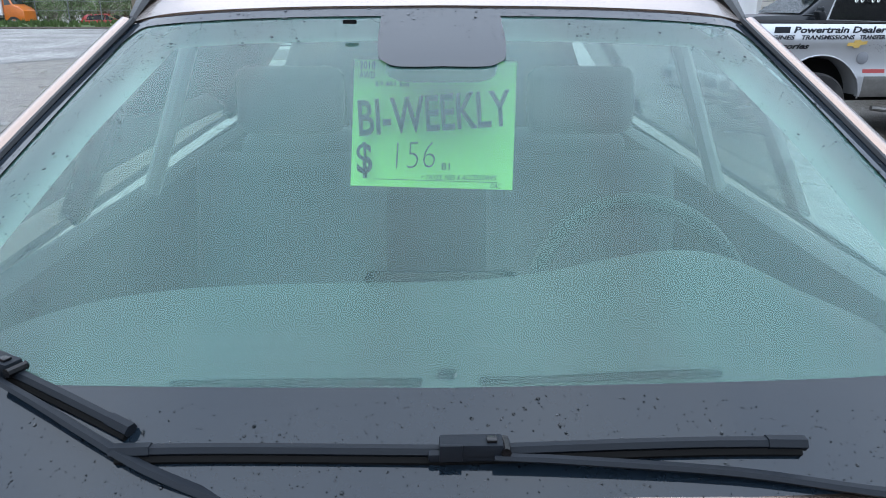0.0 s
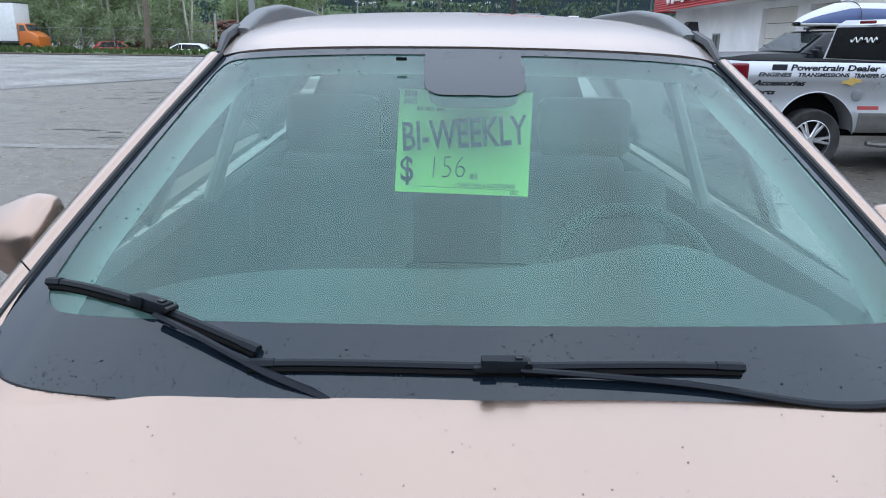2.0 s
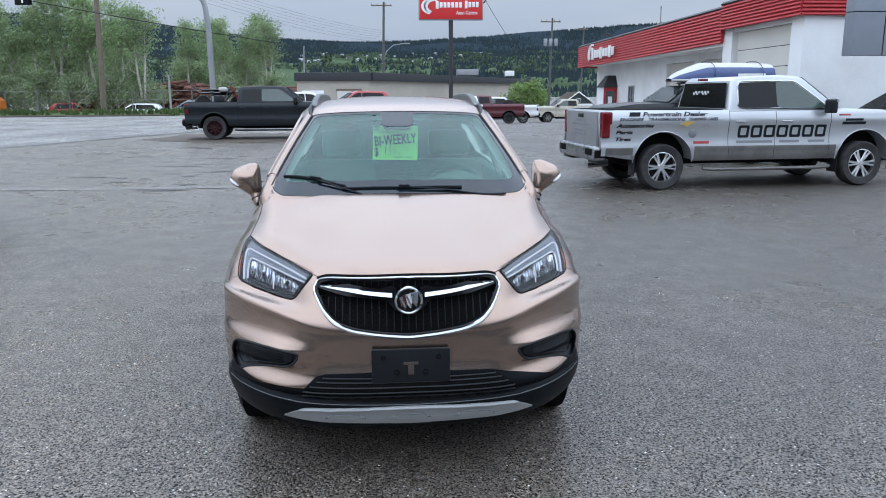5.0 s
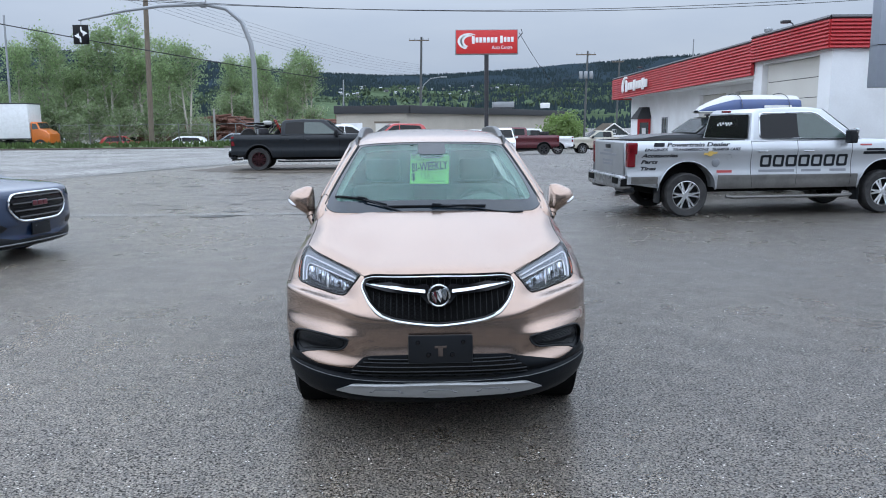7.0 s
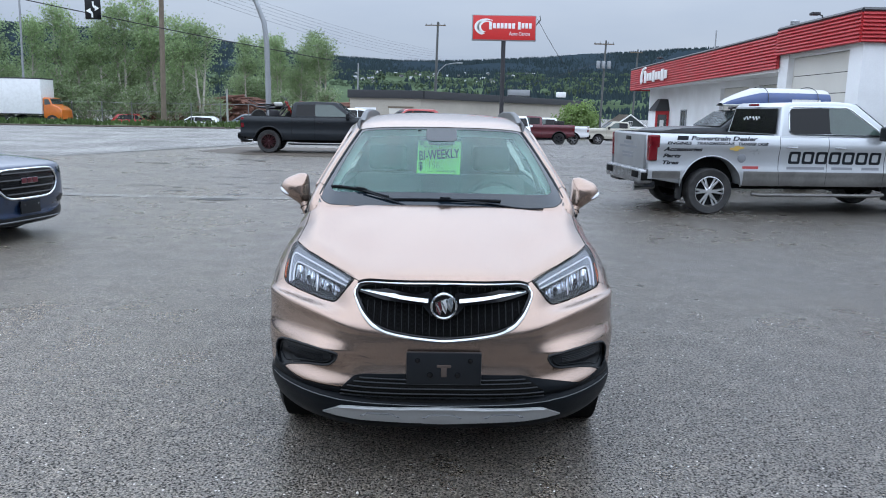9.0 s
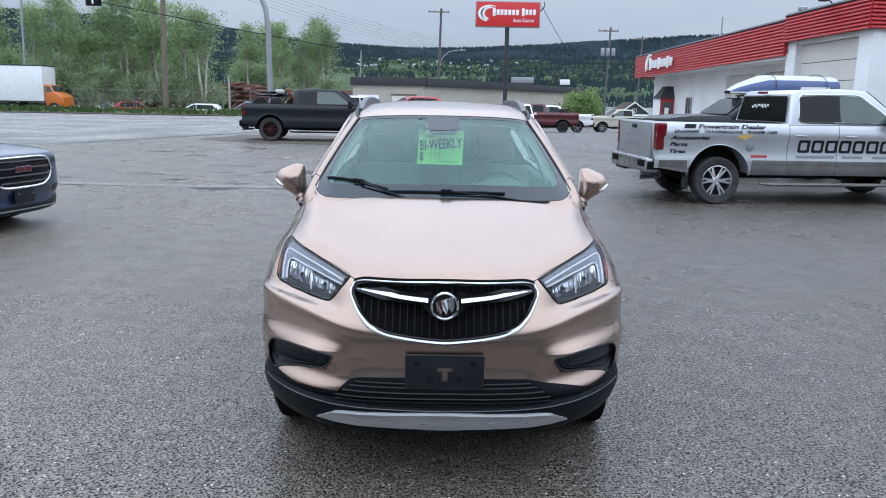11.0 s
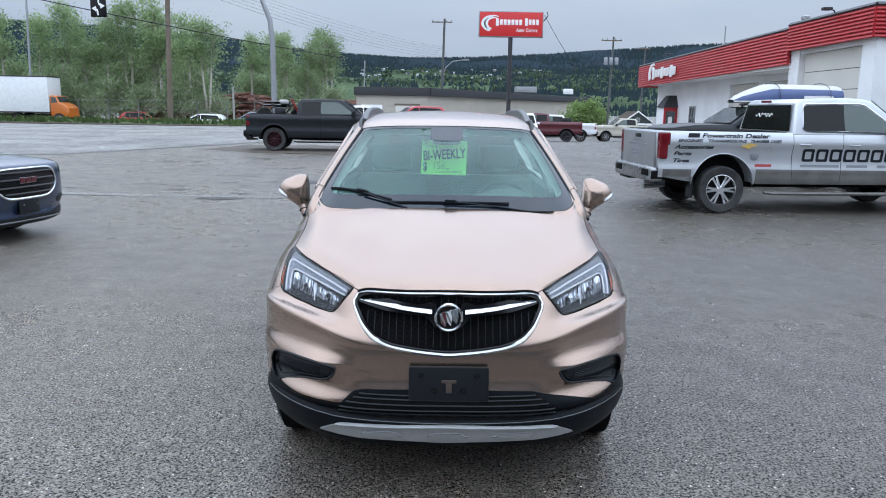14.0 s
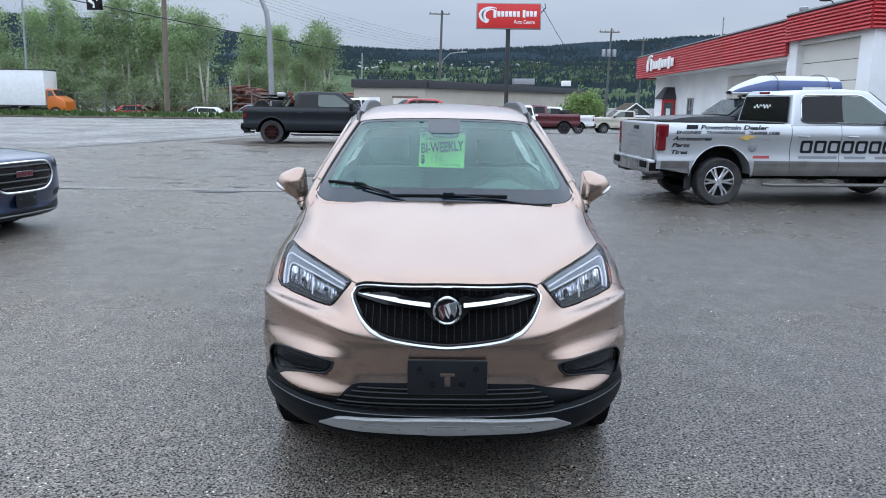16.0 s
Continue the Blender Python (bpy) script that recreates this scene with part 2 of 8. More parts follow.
RED_LENS = mat("red_lamp_plastic", (0.15, 0.005, 0.01), 0.15, var=0.2)
SILVER_PAINT = mat("silver_truck_paint", (0.47, 0.49, 0.515), 0.3, 0.5, var=0.05, scale=1.5, fine=60, coat=0.8, dirt=(0.3, 0.29, 0.28), dirt_amount=0.25)
DULL_CHROME = mat("dull_road_worn_chrome", (0.36, 0.365, 0.375), 0.28, 0.9, var=0.2, scale=5, dirt=(0.12, 0.115, 0.11), dirt_amount=0.5)
TAILGATE = mat("dusty_silver_paint", (0.28, 0.285, 0.29), 0.45, 0.3, var=0.12, scale=3, fine=40, dirt=(0.2, 0.19, 0.18), dirt_amount=0.6)
GRIME = mat("road_grime_on_silver", (0.15, 0.146, 0.138), 0.5, 0.2, var=0.22, scale=3, fine=30, dirt=(0.05, 0.048, 0.045), dirt_amount=0.6)
BLACK_PAINT = mat("matte_black_paint", (0.0085, 0.012, 0.0165), 0.34, 0.0, var=0.12, spec=0.32, coat=0.15, coat_rough=0.2, dirt=(0.04, 0.04, 0.04), dirt_amount=0.15)
NAVY_PAINT = mat("navy_blue_paint", (0.011, 0.028, 0.07), 0.3, 0.3, var=0.06, coat=1.0)
MAROON_PAINT = mat("maroon_paint", (0.1, 0.01, 0.018), 0.35, 0.2, var=0.08, coat=0.8)
WHITE_PAINT = mat("white_car_paint", (0.78, 0.79, 0.8), 0.35, var=0.05, coat=0.7, dirt=(0.4, 0.38, 0.35), dirt_amount=0.2)
CREAM_PAINT = mat("dusty_cream_paint", (0.5, 0.47, 0.39), 0.45, var=0.08, coat=0.4, dirt=(0.33, 0.3, 0.26), dirt_amount=0.4)
RED_PAINT = mat("red_car_paint", (0.4, 0.022, 0.02), 0.3, var=0.08, coat=0.8)
GREY_PAINT = mat("grey_car_paint", (0.16, 0.18, 0.2), 0.35, 0.3, var=0.08, coat=0.7)
ORANGE_PAINT = mat("orange_truck_paint", (0.6, 0.15, 0.015), 0.35, var=0.08, coat=0.7)
DECAL = mat("charcoal_vinyl_decal", (0.016, 0.018, 0.022), 0.6, var=0.1, spec=0.1)
GREY_DECAL = mat("grey_vinyl_decal", (0.2, 0.21, 0.23), 0.4, var=0.1)
RED_DECAL = mat("red_vinyl_decal", (0.36, 0.05, 0.05), 0.4, var=0.1)
GOLD_DECAL = mat("gold_vinyl_decal", (0.62, 0.42, 0.12), 0.35, 0.3, var=0.1)
WHITE_DECAL = mat("white_vinyl_decal", (0.85, 0.85, 0.84), 0.4, var=0.05)
WHITE_WALL = mat("white_painted_wall", (0.83, 0.84, 0.85), 0.75, var=0.06, scale=0.8, fine=30, bump=0.002, dirt=(0.5, 0.48, 0.45), dirt_amount=0.35)
RED_CLADDING = mat("red_ribbed_cladding", (0.44, 0.024, 0.03), 0.5, var=0.08, scale=0.9, fine=25, dirt=(0.32, 0.03, 0.03), dirt_amount=0.3)
BEIGE_DOOR = mat("beige_garage_door", (0.64, 0.62, 0.57), 0.6, var=0.06, scale=1, fine=30)
DARK_ROOF = mat("dark_roofing", (0.035, 0.036, 0.04), 0.75, var=0.15, scale=0.6, fine=12)
TAN_WALL = mat("tan_block_wall", (0.42, 0.385, 0.33), 0.85, var=0.12, scale=0.5, fine=10, bump=0.004)
GALV = mat("galvanised_steel", (0.3, 0.315, 0.33), 0.5, 0.5, var=0.12, scale=2, fine=30)
POLE_WOOD = mat("weathered_pole_wood", (0.155, 0.125, 0.095), 0.9, var=0.25, scale=3, fine=40, bump=0.003)
POLE_GREY = mat("weathered_grey_pole", (0.1, 0.105, 0.105), 0.9, var=0.2, scale=3, fine=40)
HOUSE_DARK = mat("dark_green_siding", (0.035, 0.046, 0.046), 0.7, var=0.15, scale=2, fine=20)
DARK_STEEL = mat("dark_painted_steel", (0.03, 0.03, 0.035), 0.5, var=0.1)
SIGN_RED = mat("red_sign_face", (0.62, 0.03, 0.03), 0.35, var=0.05)
WIRE = mat("black_cable", (0.02, 0.02, 0.022), 0.7, var=0.1)
BARK = mat("pale_birch_bark", (0.42, 0.39, 0.34), 0.9, var=0.3, scale=5, fine=30, bump=0.004)
LEAF = mat("spring_green_leaves", (0.27, 0.36, 0.18), 0.65, var=0.35, scale=0.6, fine=9, random_tone=0.1)
LEAF_FRESH = mat("fresh_yellow_green_leaves", (0.21, 0.3, 0.1), 0.7, var=0.3, scale=0.6, fine=9)
LEAF_DARK = mat("mid_green_leaves", (0.235, 0.305, 0.16), 0.8, var=0.35, scale=0.6, fine=9)
# distance haze is put into these hill colours, bluest on conifers and ridge
CONIFER = mat("hazed_dark_conifer", (0.033, 0.049, 0.055), 1.0, var=0.25, scale=0.02, fine=0.3, spec=0.0)
HILL = mat("hazed_forest_ridge", (0.027, 0.04, 0.05), 1.0, var=0.2, scale=0.012, fine=0.12, spec=0.0)
GROVE = mat("hillside_broadleaf", (0.072, 0.1, 0.063), 1.0, var=0.35, scale=0.02, fine=0.2, spec=0.0)
MEADOW = mat("hillside_meadow", (0.075, 0.105, 0.062), 1.0, var=0.45, scale=0.02, fine=0.2, spec=0.0)
GRASS = mat("verge_grass", (0.06, 0.1, 0.025), 0.85, var=0.35, scale=1.2, fine=14)
LOG_BARK = mat("red_brown_log_ends", (0.16, 0.075, 0.055), 0.85, var=0.3, scale=2, fine=20, random_tone=0.3)
CONCRETE = mat("kerb_concrete", (0.32, 0.31, 0.29), 0.85, var=0.15, scale=2, fine=40, bump=0.002)
BOAT_BLUE = mat("blue_boat_hull", (0.011, 0.042, 0.16), 0.4, var=0.08, coat=0.6)
BOAT_WHITE = mat("white_boat_hull", (0.48, 0.48, 0.46), 0.4, var=0.1)
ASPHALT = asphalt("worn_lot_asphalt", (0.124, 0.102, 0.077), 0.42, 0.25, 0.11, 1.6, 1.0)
ROAD = asphalt("pale_road_asphalt", (0.37, 0.355, 0.335), 0.6, 0.4, 0.03, 1.0, 0.8)
CHIPSEAL = mat("steel_blue_panel", (0.3, 0.33, 0.38), 0.4, 0.4, var=0.05)
FENCE = mat("chain_link_wire", (0.2, 0.21, 0.21), 0.5, 0.5, var=0.1)
CRUMB = mat("asphalt_crumb", (0.12, 0.11, 0.1), 0.6, var=0.5, scale=3, fine=60)
PEBBLE = mat("loose_grit", (0.6, 0.58, 0.55), 0.75, var=0.5, scale=3, fine=60)
WATER = glass("rain_drop", (0.3, 0.34, 0.36), 0.0)


# leaves let part of the light through
for leafy in (LEAF, LEAF_DARK, LEAF_FRESH):
    ln, ll = leafy.node_tree.nodes, leafy.node_tree.links
    solid, through_leaf, both = ln["Principled BSDF"], ln.new("ShaderNodeBsdfTranslucent"), ln.new("ShaderNodeMixShader")
    both.inputs[0].default_value = 0.5
    leaf_info, leaf_span, leaf_tone = ln.new("ShaderNodeNewGeometry"), ln.new("ShaderNodeMapRange"), ln.new("ShaderNodeMix")
    leaf_span.inputs["To Min"].default_value, leaf_span.inputs["To Max"].default_value = 0.72, 1.28
    ll.new(leaf_info.outputs["Random Per Island"], leaf_span.inputs["Value"])
    leaf_tone.data_type, leaf_tone.blend_type = "RGBA", "MULTIPLY"
    leaf_tone.inputs["Factor"].default_value = 1.0
    ll.new(solid.inputs["Base Color"].links[0].from_socket, leaf_tone.inputs["A"])
    ll.new(leaf_span.outputs["Result"], leaf_tone.inputs["B"])
    ll.new(leaf_tone.outputs["Result"], solid.inputs["Base Color"])
    ll.new(leaf_tone.outputs["Result"], through_leaf.inputs["Color"])
    ll.new(solid.outputs[0], both.inputs[1])
    ll.new(through_leaf.outputs[0], both.inputs[2])
    ll.new(both.outputs[0], ln["Material Output"].inputs["Surface"])
# ---- mesh tools ----
from mathutils.bvhtree import BVHTree


def part(name, bm, material, parent=None, label="", smooth=True):
    """Links a bmesh as one mesh object, under a thing or a part."""
    me = bpy.data.meshes.new(name)
    bm.normal_update()
    bm.to_mesh(me)
    bm.free()
    if material:
        me.materials.append(material)
    for f in me.polygons:
        f.use_smooth = smooth and len(f.vertices) <= 4
    if smooth:
        me.set_sharp_from_angle(angle=radians(38))
    ob = new(name, me)
    if parent is not None:
        ob.parent = parent
    if label:
        ob["label"] = label
    return ob


def thing(name, m, label, category, group="", kind=""):
    ob = new(name)
    ob.empty_display_size = 0.2
    ob.matrix_basis = m
    return tagged(ob, label, category, group, kind)


def spline(rows, nu, nv):
    """A dense grid of points through a net of control points (Catmull-Rom both ways)."""
    a = np.array(rows, float)

    def dense(p, n):
        q = np.concatenate([2 * p[:1] - p[1:2], p, 2 * p[-1:] - p[-2:-1]])
        outp = []
        for i in range(len(p) - 1):
            p0, p1, p2, p3 = q[i], q[i + 1], q[i + 2], q[i + 3]
            for k in range(n + (i == len(p) - 2)):
                t = k / n
                outp.append(0.5 * (2 * p1 + (p2 - p0) * t + (2 * p0 - 5 * p1 + 4 * p2 - p3) * t * t + (3 * p1 - p0 - 3 * p2 + p3) * t ** 3))
        return np.array(outp)

    a = dense(a, nu)
    return np.swapaxes(dense(np.swapaxes(a, 0, 1), nv), 0, 1)


def mirrored(a):
    """The net of the x > 0 half, with its mirror image in front of it."""
    b = a[:, 1:][:, ::-1].copy()
    b[:, :, 0] *= -1
    return np.concatenate([b, a], axis=1)


def grid_bm(a, keep=None, thick=0.0):
    bm = bmesh.new()
    vs = [[bm.verts.new(p) for p in row] for row in a]
    for i in range(len(a) - 1):
        for j in range(len(a[0]) - 1):
            if keep is None or keep((a[i][j] + a[i + 1][j + 1]) / 2):
                bm.faces.new((vs[i][j], vs[i][j + 1], vs[i + 1][j + 1], vs[i + 1][j]))
    loose = [v for v in bm.verts if not v.link_faces]
    bmesh.ops.delete(bm, geom=loose, context="VERTS")
    if thick:
        bmesh.ops.solidify(bm, geom=bm.faces[:], thickness=thick)
    return bm


def inside(poly, x, y):
    hit, j = False, len(poly) - 1
    for i in range(len(poly)):
        (xi, yi), (xj, yj) = poly[i], poly[j]
        if (yi > y) != (yj > y) and x < (xj - xi) * (y - yi) / (yj - yi) + xi:
            hit = not hit
        j = i
    return hit


def box_bm(sx, sy, sz, at=(0, 0, 0), bevel=0.0, seg=2, bm=None, turn=None):
    own = bmesh.new()
    bmesh.ops.create_cube(own, size=1.0)
    bmesh.ops.scale(own, vec=(sx, sy, sz), verts=own.verts)
    if bevel:
        bmesh.ops.bevel(own, geom=own.edges[:], offset=bevel, segments=seg, affect="EDGES", profile=0.6)
    if turn is not None:
        bmesh.ops.transform(own, matrix=turn, verts=own.verts)
    bmesh.ops.translate(own, vec=at, verts=own.verts)
    if bm is None:
        return own
    join(bm, own)
    return bm


def join(bm, other):
    me = bpy.data.meshes.new("tmp")
    other.to_mesh(me)
    other.free()
    bm.from_mesh(me)
    bpy.data.meshes.remove(me)
    return bm


def tube_bm(points, radius, n=8, bm=None, closed=False, flat=1.0, up=(0, 0, 1)):
    """A bar swept along points; radius may be a list; flat squeezes it along the up direction."""
    bm = bm or bmesh.new()
    pts = [Vector(p) for p in points]
    rad = radius if isinstance(radius, (list, tuple)) else [radius] * len(pts)
    rings = []
    for i, p in enumerate(pts):
        a = pts[i - 1] if (i or closed) else p
        b = pts[(i + 1) % len(pts)] if (i < len(pts) - 1 or closed) else p
        d = (b - a).normalized()
        u = Vector(up)
        if abs(d.dot(u)) > 0.95:
            u = Vector((1, 0, 0))
        s = d.cross(u).normalized()
        w = s.cross(d).normalized()
        rings.append([bm.verts.new(p + rad[i] * (s * math.cos(2 * math.pi * k / n) + w * (flat * math.sin(2 * math.pi * k / n)))) for k in range(n)])
    m = len(rings)
    for i in range(m if closed else m - 1):
        r, q = rings[i], rings[(i + 1) % m]
        for k in range(n):
            bm.faces.new((r[k], r[(k + 1) % n], q[(k + 1) % n], q[k]))
    if not closed:
        bm.faces.new(rings[0][::-1])
        bm.faces.new(rings[-1])
    bmesh.ops.recalc_face_normals(bm, faces=bm.faces[:])
    return bm


def lathe_bm(profile, n=32, axis="Z", bm=None, at=(0, 0, 0), cap=True):
    """Turns a profile of (radius, height) round an axis."""
    own = bmesh.new()
    rings = [[own.verts.new((r * math.cos(2 * math.pi * k / n), r * math.sin(2 * math.pi * k / n), h)) for k in range(n)] for r, h in profile]
    for a, b in zip(rings, rings[1:]):
        for k in range(n):
            own.faces.new((a[k], a[(k + 1) % n], b[(k + 1) % n], b[k]))
    if cap and profile[0][0] > 1e-4:
        own.faces.new(rings[0][::-1])
    if cap and profile[-1][0] > 1e-4:
        own.faces.new(rings[-1])
    bmesh.ops.remove_doubles(own, verts=own.verts, dist=1e-5)
    bmesh.ops.recalc_face_normals(own, faces=own.faces[:])
    if axis == "Y":
        bmesh.ops.rotate(own, cent=(0, 0, 0), matrix=Matrix.Rotation(radians(90), 3, "X"), verts=own.verts)
    elif axis == "X":
        bmesh.ops.rotate(own, cent=(0, 0, 0), matrix=Matrix.Rotation(radians(90), 3, "Y"), verts=own.verts)
    bmesh.ops.translate(own, vec=at, verts=own.verts)
    if bm is None:
        return own
    join(bm, own)
    return bm


def slab_bm(poly, y0, y1, bevel=0.0, seg=2, bm=None):
    """A polygon in x and z, given thickness from y0 to y1, with rounded edges."""
    own = bmesh.new()
    f = own.faces.new([own.verts.new((x, y0, z)) for x, z in poly])
    ext = bmesh.ops.extrude_face_region(own, geom=[f])
    bmesh.ops.translate(own, vec=(0, y1 - y0, 0), verts=[v for v in ext["geom"] if isinstance(v, bmesh.types.BMVert)])
    bmesh.ops.recalc_face_normals(own, faces=own.faces[:])
    if bevel:
        rim = [e for e in own.edges if len({round(v.co.y, 4) for v in e.verts}) == 1]
        bmesh.ops.bevel(own, geom=rim, offset=bevel, segments=seg, affect="EDGES", profile=0.5)
    if bm is None:
        return own
    join(bm, own)
    return bm


def text_bm(words, size, width=None, bold=0.0, deep=0.001, slant=0.0):
    """Letters as a mesh in the x-y plane, centred, face towards +z."""
    cu = bpy.data.curves.new("letters", "FONT")
    cu.body, cu.size, cu.extrude, cu.offset, cu.shear = words, size, deep, bold, slant
    cu.align_x, cu.align_y, cu.resolution_u = "CENTER", "CENTER", 3
    ob = new("letters", cu)
    dg = bpy.context.evaluated_depsgraph_get()
    me = bpy.data.meshes.new_from_object(ob.evaluated_get(dg))
    bpy.data.objects.remove(ob)
    bm = bmesh.new()
    bm.from_mesh(me)
    bpy.data.meshes.remove(me)
    xs = [v.co.x for v in bm.verts]
    ys = [v.co.y for v in bm.verts]
    bmesh.ops.translate(bm, vec=(-(max(xs) + min(xs)) / 2, -(max(ys) + min(ys)) / 2, 0), verts=bm.verts)
    k = size / max(1e-6, max(ys) - min(ys))
    w = width / (max(xs) - min(xs)) if width else k
    bmesh.ops.scale(bm, vec=(w, k, 1), verts=bm.verts)
    return bm


def placed(bm, m):
    bmesh.ops.transform(bm, matrix=m, verts=bm.verts)
    return bm


def arc(cx, cz, r, a0, a1, n):
    return [(cx + r * math.cos(radians(a0 + (a1 - a0) * k / n)), cz + r * math.sin(radians(a0 + (a1 - a0) * k / n))) for k in range(n + 1)]


def wheel(parent, at, r, width, rim_r, side, rim_mat, spokes=6, name="wheel", rim_label="", twin=True):
    """A wheel with its axle along y; side is +1 or -1 for the face that shows."""
    w = new(name)
    w.parent, w.location = parent, at
    h = width / 2
    tyre = lathe_bm([(rim_r * 0.98, -h * 0.85), (r * 0.93, -h), (r * 0.985, -h * 0.8), (r, -h * 0.5), (r, h * 0.5), (r * 0.985, h * 0.8), (r * 0.93, h), (rim_r * 0.98, h * 0.85)], 40, "Y", cap=False)
    part("tyre", tyre, RUBBER, w)
    back = lathe_bm([(rim_r * 0.93, -h * 0.5), (rim_r * 0.88, -h * 0.15), (0.001, -h * 0.1)], 24, "Y")
    if side < 0:
        bmesh.ops.scale(back, vec=(1, -1, 1), verts=back.verts)
    bmesh.ops.recalc_face_normals(back, faces=back.faces[:])
    part("brake_well", back, SEAM, w)
    rim = lathe_bm([(rim_r * 1.0, h * 0.8), (rim_r, -h * 0.84), (rim_r * 0.95, -h * 0.87), (rim_r * 0.91, -h * 0.5)], 32, "Y", cap=False)
    for k in range(spokes):
        a = 2 * math.pi * k / spokes
        for off in ((-0.14, 0.14) if twin else (0.0,)):
            p0 = (rim_r * 0.2 * math.cos(a + off), h * 0.62, rim_r * 0.2 * math.sin(a + off))
            p1 = (rim_r * 0.93 * math.cos(a + off * 1.05), h * 0.74, rim_r * 0.93 * math.sin(a + off * 1.05))
            tube_bm([p0, p1], [rim_r * 0.085, rim_r * 0.075], 6, rim, up=(0, 1, 0))
    rim = lathe_bm([(0.001, -h * 0.78), (rim_r * 0.17, -h * 0.76), (rim_r * 0.26, -h * 0.6), (rim_r * 0.26, 0)], 20, "Y", rim)
    if side < 0:
        bmesh.ops.scale(rim, vec=(1, -1, 1), verts=rim.verts)
    bmesh.ops.recalc_face_normals(rim, faces=rim.faces[:])
    part("rim", rim, rim_mat, w, rim_label)
    return w

# ---- the bronze crossover: x across, y back from its nose, z up ----
CAR = thing("crossover_car", pose(0.027, -0.40, 0, 0, 0, 0.9), "rose-bronze metallic compact crossover car, wet from rain, standing on the lot", "car")

NOSE = [
    [(0, .12, .235), (.2, .12, .235), (.4, .15, .235), (.55, .22, .238), (.68, .34, .24), (.77, .48, .245), (.82, .62, .25)],
    [(0, .05, .285), (.2, .055, .285), (.4, .08, .288), (.55, .145, .292), (.70, .27, .298), (.80, .42, .30), (.85, .60, .31)],
    [(0, .028, .345), (.2, .033, .345), (.4, .058, .35), (.57, .126, .352), (.72, .256, .355), (.825, .415, .36), (.865, .60, .37)],
    [(0, .022, .380), (.2, .027, .381), (.4, .052, .385), (.57, .117, .391), (.72, .247, .397), (.828, .408, .40), (.868, .60, .405)],
    [(0, .046, .402), (.2, .050, .403), (.4, .074, .407), (.57, .139, .413), (.72, .270, .418), (.826, .425, .42), (.868, .605, .425)],
    [(0, .016, .446), (.2, .020, .446), (.4, .046, .446), (.57, .120, .446), (.73, .253, .452), (.835, .420, .46), (.878, .62, .47)],
    [(0, .026, .50), (.2, .030, .50), (.4, .062, .503), (.57, .160, .507), (.735, .300, .507), (.842, .442, .505), (.882, .62, .51)],
    [(0, .039, .553), (.2, .043, .553), (.4, .069, .55), (.58, .127, .552), (.74, .271, .55), (.846, .435, .545), (.886, .62, .55)],
    [(0, .0425, .598), (.2, .0465, .598), (.4, .070, .595), (.58, .127, .60), (.742, .274, .60), (.848, .436, .595), (.888, .622, .595)],
    [(0, .044, .618), (.2, .048, .618), (.4, .0725, .615), (.58, .141, .622), (.745, .289, .624), (.85, .450, .62), (.888, .626, .615)],
    [(0, .0465, .648), (.2, .051, .648), (.4, .078, .645), (.58, .174, .660), (.745, .330, .664), (.85, .488, .662), (.888, .64, .66)],
    [(0, .0495, .672), (.2, .0545, .672), (.4, .084, .678), (.575, .182, .712), (.74, .336, .720), (.848, .490, .718), (.888, .642, .71)],
    [(0, .0545, .70), (.2, .0605, .70), (.4, .093, .722), (.57, .188, .761), (.735, .336, .779), (.847, .490, .781), (.887, .645, .77)],
    [(0, .085, .79), (.2, .095, .79), (.4, .145, .79), (.54, .27, .785), (.71, .408, .792), (.83, .53, .795), (.882, .68, .79)],
    [(0, .105, .875), (.2, .118, .872), (.4, .21, .865), (.54, .34, .865), (.69, .48, .865), (.81, .60, .865), (.864, .72, .86)],
    [(0, .135, .912), (.2, .15, .910), (.39, .245, .895), (.53, .39, .91), (.67, .56, .94), (.770, .70, .955), (.838, .80, .93)],
    [(0, .20, .945), (.2, .215, .943), (.38, .30, .93), (.52, .46, .955), (.66, .64, .985), (.757, .78, .985), (.824, .86, .955)],
    [(0, .40, 1.00), (.2, .41, .998), (.38, .47, .985), (.52, .60, 1.0), (.66, .74, 1.02), (.745, .86, 1.015), (.808, .93, .98)],
    [(0, .65, 1.07), (.2, .66, 1.067), (.4, .69, 1.055), (.54, .76, 1.05), (.66, .86, 1.062), (.738, .94, 1.042), (.808, 1.0, .996)],
    [(0, .85, 1.123), (.2, .855, 1.12), (.4, .875, 1.109), (.54, .91, 1.102), (.66, .97, 1.106), (.732, 1.02, 1.086), (.798, 1.07, 1.032)],
    [(0, .955, 1.149), (.2, .96, 1.147), (.4, .975, 1.142), (.54, 1.005, 1.138), (.67, 1.055, 1.146), (.735, 1.11, 1.118), (.795, 1.15, 1.05)],
]
NOSE = [[(x - .022 * (x / .88) ** 3, y, z) for x, y, z in r] for r in NOSE]
nose = mirrored(spline(NOSE, 7, 16))
# a faint ridge runs down the middle of the hood
nose[:, :, 2] += .006 * np.clip(1 - np.abs(nose[:, :, 0]) / .3, 0, 1) * np.clip((nose[:, :, 1] - .2) / .3, 0, 1) * np.clip((.95 - nose[:, :, 1]) / .15, 0, 1)
GRILLE = [(0, .908), (.2, .904), (.335, .897), (.378, .882), (.402, .846), (.357, .769), (.31, .721), (.236, .692), (.12, .674), (0, .663)]
GRILLE = GRILLE + [(-x, z) for x, z in GRILLE[-2:0:-1]]
